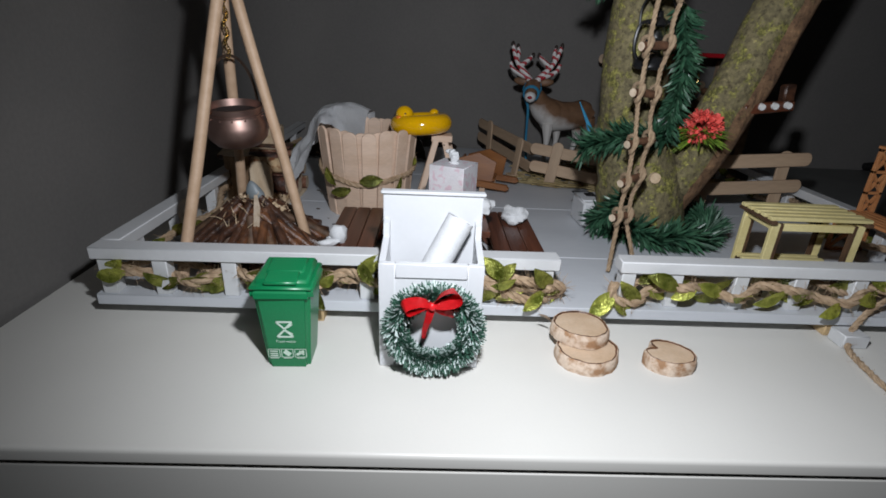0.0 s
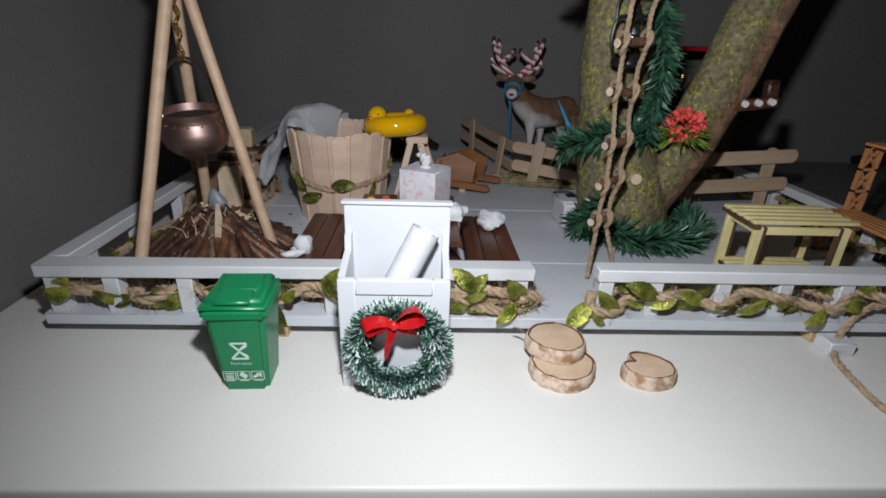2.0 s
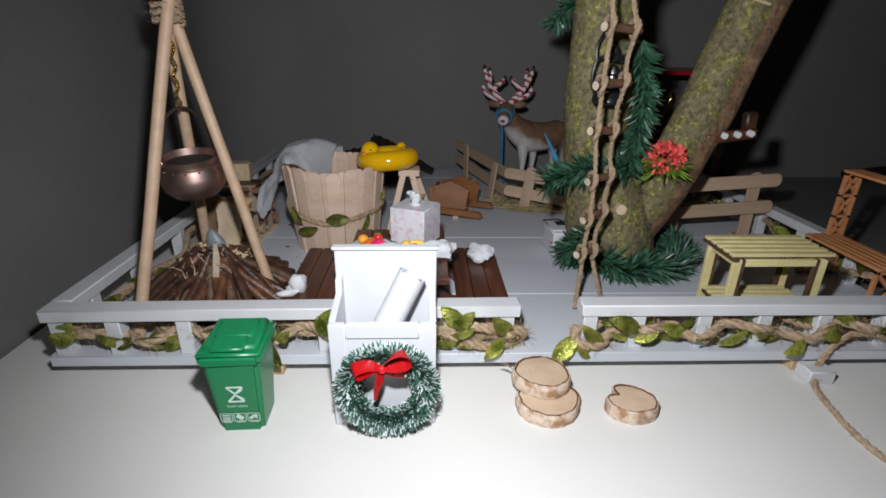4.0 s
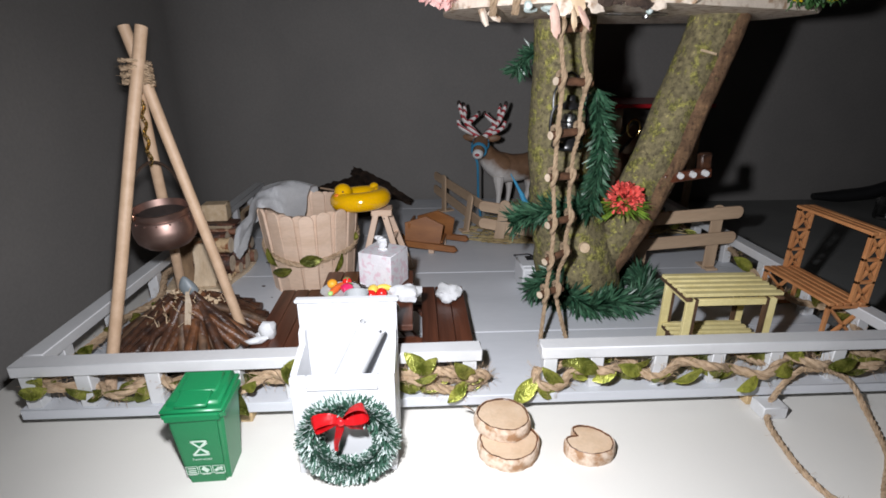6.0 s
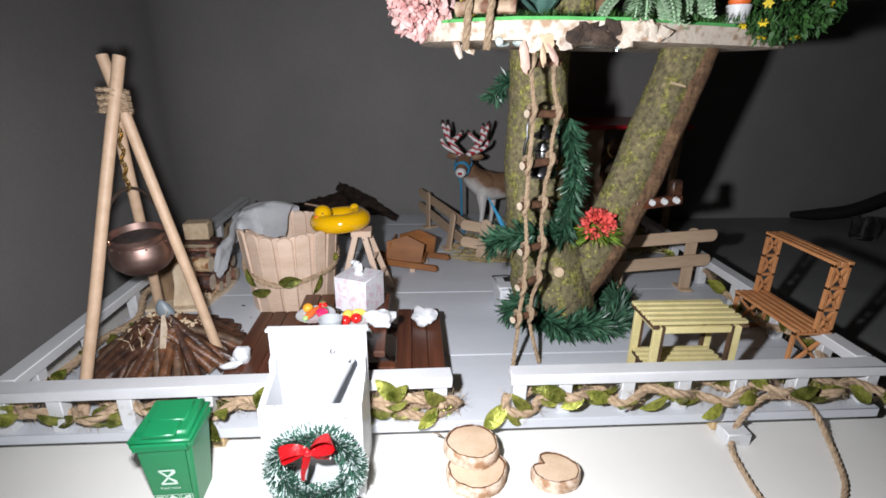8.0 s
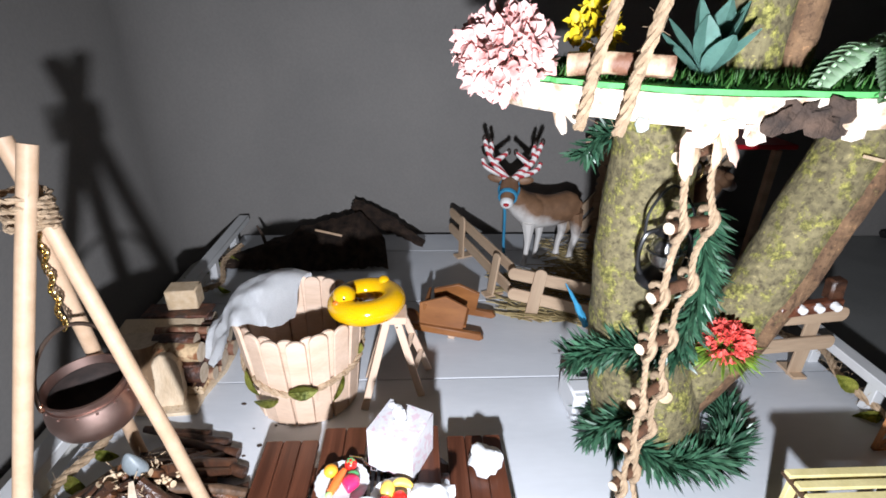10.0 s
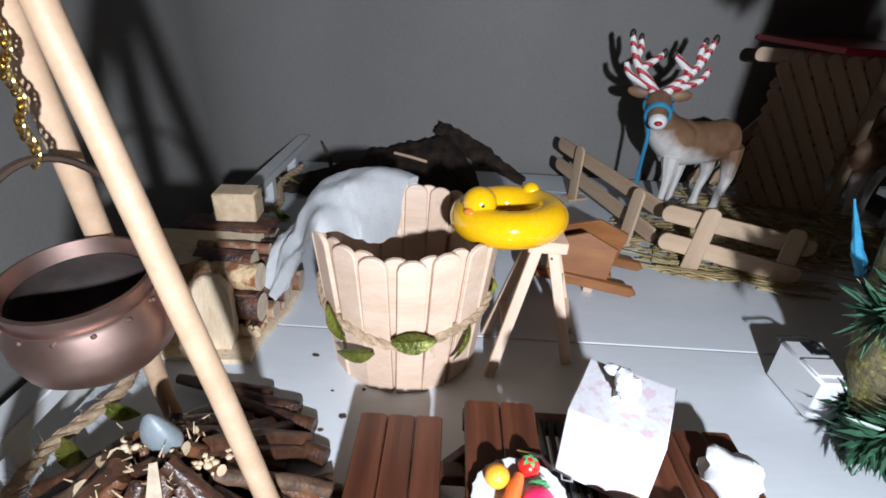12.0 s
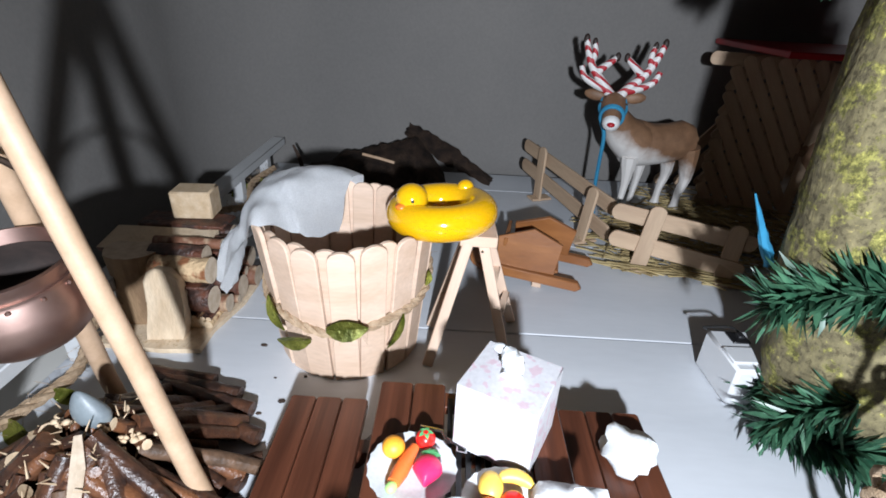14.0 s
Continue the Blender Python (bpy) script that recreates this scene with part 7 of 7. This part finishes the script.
def garden_board():
    o = Vector((0.14, 0.31, PZ))
    e = thing("garden_board", "live edge birch board with green felt on top of the tree", "board", o)
    ol = [(0.060, 0.285), (0.070, 0.276), (0.083, 0.267), (0.100, 0.2595), (0.1255, 0.258), (0.144, 0.2565), (0.160, 0.261), (0.185, 0.270), (0.21, 0.279), (0.236, 0.288), (0.252, 0.298), (0.256, 0.32), (0.25, 0.35), (0.225, 0.373), (0.17, 0.382), (0.11, 0.378), (0.07, 0.365), (0.050, 0.34), (0.050, 0.300)]
    rng = random.Random(2)
    ol = [tuple(p)[:2] for p in smooth_path([(*p, 0) for p in ol + ol[:1]], 4)][:-1]
    ol = [(x + rng.uniform(-.0007, .0007), y + rng.uniform(-.0007, .0007)) for x, y in ol]
    part("board", slab([(x - o.x, y - o.y) for x, y in ol], 0, 0.0085, bev=0.0008), "birchskin", e, "pale live edge board")
    inner = [((x - o.x) * 0.985, (y - o.y) * 0.985 + 0.0004) for x, y in ol]
    part("felt", slab(inner, 0.0086, 0.0102), "mat_green", e, "green felt under the grass")
    g = bmesh.new()
    for i in range(5200):
        x, y = rng.uniform(0.056, 0.25), rng.uniform(0.259, 0.345) if i < 4200 else rng.uniform(0.27, 0.374)
        if y < 0.261 + max(0, 0.105 - x) * 0.6:
            continue
        p = Vector((x - o.x, y - o.y, 0.0100))
        l = rng.uniform(0.003, 0.0056)
        d = Vector((rng.uniform(-0.5, 0.5), rng.uniform(-0.7, 0.4), 1)).normalized()
        s = Vector((rng.uniform(-1, 1), rng.uniform(-1, 1), 0)).normalized() * 0.0003
        g.faces.new([g.verts.new(v) for v in (p - s, p + s, p + d * l)])
    part("grass", g, "grass", e, "short green artificial grass", kind="stuff")
    # ragged bark along the front, and hardened glue below
    for i in range(16):
        t = i / 15
        x, y = 0.119 + 0.042 * t, 0.2562 + 0.0012 * math.sin(i) + 0.003 * t
        fl = bmesh.new()
        bmesh.ops.create_icosphere(fl, subdivisions=2, radius=1)
        for v in fl.verts:
            k = 1 + 0.7 * noise.noise(v.co * 1.7 + Vector((i * 5.1, 0, 0)))
            v.co = Vector((v.co.x * 0.0045, v.co.y * 0.0012, v.co.z * 0.0036)) * k
        bmesh.ops.transform(fl, matrix=Matrix.Translation((x - o.x, y - o.y, 0.0025 + rng.uniform(-.0025, .003))) @ turned(rng.uniform(-25, 25), rng.uniform(-50, 50), rng.uniform(-15, 15)).to_4x4(), verts=fl.verts)
        part("bark_flake", fl, "darkbark" if i < 8 else "birchskin", e, "ragged bark on the edge")
    for i in range(7):
        x, y = rng.uniform(0.075, 0.175), rng.uniform(0.262, 0.30)
        part("glue_drip", ball(0.002, (x - o.x, y - o.y, -0.0006), (rng.uniform(0.8, 2.4), 1, rng.uniform(0.5, 1.4)), sub=2, jit=0.12), "frost", e, "hardened clear glue")
    return e


garden_board()
hb = box((0.034, 0.005, 0.0012), (0, 0, 0), 0.0003)
tube([(0.006, 0, -0.002), (0.006, 0, 0.0006)], 0.0022, 12, hb)
solo("metal_bracket", hb, "steel", "thin steel bracket screwed under the garden board", "bracket", (0.151, 0.30, PZ - 0.001), 4)
rng = random.Random(14)
sh = thing("torn_bark", "torn pale pink bark strips where the rope is tied", "bark", (0.1035, 0.2585, 0.1805))
for i, (x, z, l, w, ry) in enumerate(((-0.0075, 0.002, 0.0085, 0.0030, 78), (-0.0035, 0.0085, 0.0060, 0.0050, 20), (0.0030, 0.0090, 0.0055, 0.0045, 70), (0.0060, 0.0045, 0.0075, 0.0022, 58), (0.0105, 0.0080, 0.0050, 0.0035, 20), (0.0015, 0.0030, 0.0060, 0.0018, 80))):
    fl = bmesh.new()
    bmesh.ops.create_icosphere(fl, subdivisions=2, radius=1)
    for v in fl.verts:
        v.co = Vector((v.co.x * l * 0.8, v.co.y * 0.0009, v.co.z * w * 0.8)) * (1 + 0.6 * noise.noise(v.co * 1.6 + Vector((i * 3.7, 2, 0))))
    bmesh.ops.transform(fl, matrix=Matrix.Translation((x, rng.uniform(-.0015, .001), z)) @ turned(rng.uniform(-15, 15), ry, rng.uniform(-20, 20)).to_4x4(), verts=fl.verts)
    part("strip", fl, ("pinkshell", "birchskin", "cut")[i % 3], sh)
wb = bmesh.new()
for p, q in (((0, 0, 0), (0.003, 0, -0.008)), ((0.004, 0.002, -0.001), (0.010, 0.003, -0.005))):
    tube([p, ((p[0] + q[0]) / 2, p[1], (p[2] + q[2]) / 2 - 0.001), q], [0.0016, 0.002, 0.0012], 6, wb, jit=0.2)
solo("paper_strip", wb, "birchskin", "torn white paper strips glued under the garden board", "paper", (0.066, 0.288, PZ))
# ropes going up from the garden board
for i, (x, y) in enumerate(((0.0705, 0.2745), (0.0800, 0.2665))):
    pts = smooth_path([(x - 0.0005, y + 0.002, PZ - 0.004), (x - 0.0005, y - 0.002, PZ + 0.004), (x, y - 0.004, PZ + 0.014), (x + 0.001, y - 0.009, PZ + 0.028), (x + 0.003, y - 0.012, PZ + 0.05), (x + 0.005, y - 0.013, PZ + 0.085)], 6)
    o = pts[0]
    solo("rope", rope([p - o for p in pts], 0.0019, fuzz=50, seed=i), "ropepale", "pale twisted cord tied round the board and going up", "rope", o, group="cords going up")
flower_head("pink_flower", "pale pink artificial hydrangea on the edge of the board", (0.0485, 0.2955, PZ + 0.0160), 0.0150, 640, "pinkflower", 6, 0.0050, 0.82, groupn="flowers on the board")
flower_head("yellow_flower", "small yellow artificial flowers on the board", (0.080, 0.302, PZ + 0.024), 0.0085, 150, "yflower", 7, 0.0038, groupn="flowers on the board")
t = tube([(0, 0, 0), (0.012, 0, 0.001), (0.03, 0.001, 0.0005)], 0.0034, 10, jit=0.05)
for f in t.faces:
    if len(f.verts) > 4:
        f.material_index = 1
solo("small_log", t, ["birchbark", "cut"], "short reddish twig lying on the green felt", "log", (0.0655, 0.281, PZ + 0.0145), -22)
branch("upper_post", thing("upper_trunk", "pale green barked post standing on the garden board", "trunk", (0.128, 0.294, PZ + 0.01)), Vector((0.128, 0.294, PZ + 0.01)), [(0.128, 0.294, PZ + 0.0095), (0.1285, 0.294, PZ + 0.03), (0.129, 0.295, PZ + 0.06), (0.129, 0.296, PZ + 0.1)], [0.0115, 0.0112, 0.011, 0.011], "trunk", 3.0)
branch("upper_post", thing("upper_trunk", "brown barked post standing on the garden board", "trunk", (0.1435, 0.292, PZ + 0.01)), Vector((0.1435, 0.292, PZ + 0.01)), [(0.1435, 0.292, PZ + 0.0095), (0.144, 0.292, PZ + 0.03), (0.145, 0.293, PZ + 0.06), (0.146, 0.294, PZ + 0.1)], [0.006, 0.006, 0.0062, 0.0062], "trunkbrown", 4.0)


def succulent():
    e = thing("succulent", "blue green artificial succulent with broad pointed leaves", "plant", (0.109, 0.281, PZ + 0.010))
    rng = random.Random(5)
    for i in range(11):
        a = 2 * math.pi * i / 11 + rng.uniform(-0.2, 0.2)
        m = turned(0, 0, math.degrees(a)).to_4x4() @ turned(0, -rng.uniform(38, 72), 0).to_4x4() @ Matrix.Translation((0.002, 0, 0))
        part("leaf", leaf_mesh(rng.uniform(0.017, 0.024), 0.0085, m=m, fold=0.4, curl=-0.2, thick=0.0007), "succ", e)


succulent()


def fern(label, loc, n, seed, length=0.026):
    rng = random.Random(seed)
    e = thing("fern", label, "plant", loc, group="ferns on the board")
    for i in range(n):
        a = rng.uniform(-2.7, -0.5) if i % 3 else rng.uniform(0, 6.28)
        L = length * rng.uniform(0.7, 1.1)
        b = bmesh.new()
        d = Vector((math.cos(a), math.sin(a), 0))
        path = smooth_path([(0, 0, 0), d * L * 0.4 + Vector((0, 0, L * 0.28)), d * L * 0.8 + Vector((0, 0, L * 0.02)), d * L + Vector((0, 0, -L * 0.38))], 5)
        tube(path, 0.0005, 4, b)
        for k, p in enumerate(path[2:]):
            t = k / (len(path) - 3)
            w = L * 0.30 * math.sin(math.pi * (0.18 + 0.8 * t))
            dd = (path[min(k + 3, len(path) - 1)] - path[k + 1]).normalized()
            for s in (-1, 1):
                side = dd.cross(Vector((0, 0, 1))).normalized() * s
                m = along(p, p + side * 0.8 + dd * 0.45, (0, 0, 1))
                leaf_mesh(max(w, 0.0025), 0.0050, b, m, 0.15, 0.4, 3)
        part("frond", b, "fern", e, "pale green notched frond")


fern("pale green artificial fern hanging over the edge of the board", (0.1535, 0.2665, PZ + 0.016), 11, 3, 0.022)
fern("pale green artificial fern on the board", (0.1680, 0.273, PZ + 0.020), 9, 5, 0.021)


def bush(label, loc, r, seed):
    rng = random.Random(seed)
    e = thing("flowering_bush", label, "plant", loc)
    g, y = bmesh.new(), bmesh.new()
    for i in range(2200):
        d = Vector([rng.gauss(0, 1) for _ in range(3)]).normalized()
        p = Vector((d.x * r * 1.35, d.y * r * 0.9, d.z * r * 0.95)) * rng.uniform(0.55, 1.05)
        m = Matrix.Translation(p) @ d.to_track_quat("X", "Z").to_matrix().to_4x4() @ turned(rng.uniform(0, 360), rng.uniform(-50, 50), 0).to_4x4()
        leaf_mesh(rng.uniform(0.003, 0.0055), 0.0022, g, m, 0.3, 0.4, 2)
    for i in range(46):
        d = Vector([rng.gauss(0, 1) for _ in range(3)]).normalized()
        p = Vector((d.x * r * 1.35, d.y * r * 0.9, d.z * r * 0.95)) * 1.02
        for k in range(6):
            m = Matrix.Translation(p) @ d.to_track_quat("Z", "Y").to_matrix().to_4x4() @ turned(0, -15, 60 * k).to_4x4()
            leaf_mesh(0.0026, 0.0018, y, m, 0.1, 0.2, 2)
    part("foliage", g, "bush", e, kind="stuff")
    part("blossoms", y, "yflower", e, "small yellow blossoms", kind="stuff")


bush("dark green artificial bush with small yellow blossoms", (0.2330, 0.281, PZ + 0.0225), 0.0205, 8)
e = thing("toy_pot", "white and orange toy flower pot on the board", "pot", (0.2065, 0.275, PZ + 0.0102))
part("pot", lathe([(0.0, 0.0), (0.0045, 0.0), (0.006, 0.008), (0.0055, 0.008), (0.0, 0.006)], 20), "white", e)
part("blossom", ball(0.0048, (0, 0, 0.0105), (1.1, 1, 0.9), sub=3, jit=0.06), "f_carrot", e, "orange blossom")

# hanging gold horseshoe ring in the shelter
solo("gold_ring", tube([(0.0085 * math.cos(a) * 0.75, 0, 0.0085 * math.sin(a)) for a in [2 * math.pi * i / 26 for i in range(26)]], 0.0011, 7, closed=True), "brass", "gold ring hanging under the red roof", "ring", (0.2485, 0.505, 0.1045))

# things at the far end of the dresser
solo("dark_mat", slab([(0.2925, 0.236), (0.79, 0.236), (0.79, 0.6005), (0.2925, 0.6005)], 0.0002, 0.0022, bev=0.0004), "slate", "dark grey mat lying on the dresser beside the deck", "mat")
b = smooth_path([(0.0, 0.0, 0.0075), (0.035, -0.003, 0.0085), (0.07, -0.010, 0.016), (0.11, -0.014, 0.034), (0.16, -0.012, 0.055)], 8)
solo("black_cable", tube(b, [0.004 + 0.004 * min(1, i / 8) for i in range(len(b))], 10), "charcoal", "thick black cable lying along the wall on the dresser", "cable", (0.525, 0.588, 0.0022))
solo("glass_jar", lathe([(0.0, 0.0), (0.012, 0.0), (0.013, 0.003), (0.013, 0.018), (0.010, 0.021), (0.010, 0.024), (0.0088, 0.024), (0.0088, 0.021), (0.0118, 0.0175), (0.0118, 0.003), (0.0, 0.002)], 28), "clear", "small clear glass jar standing on the dark mat", "jar", (0.555, 0.515, 0.0024))
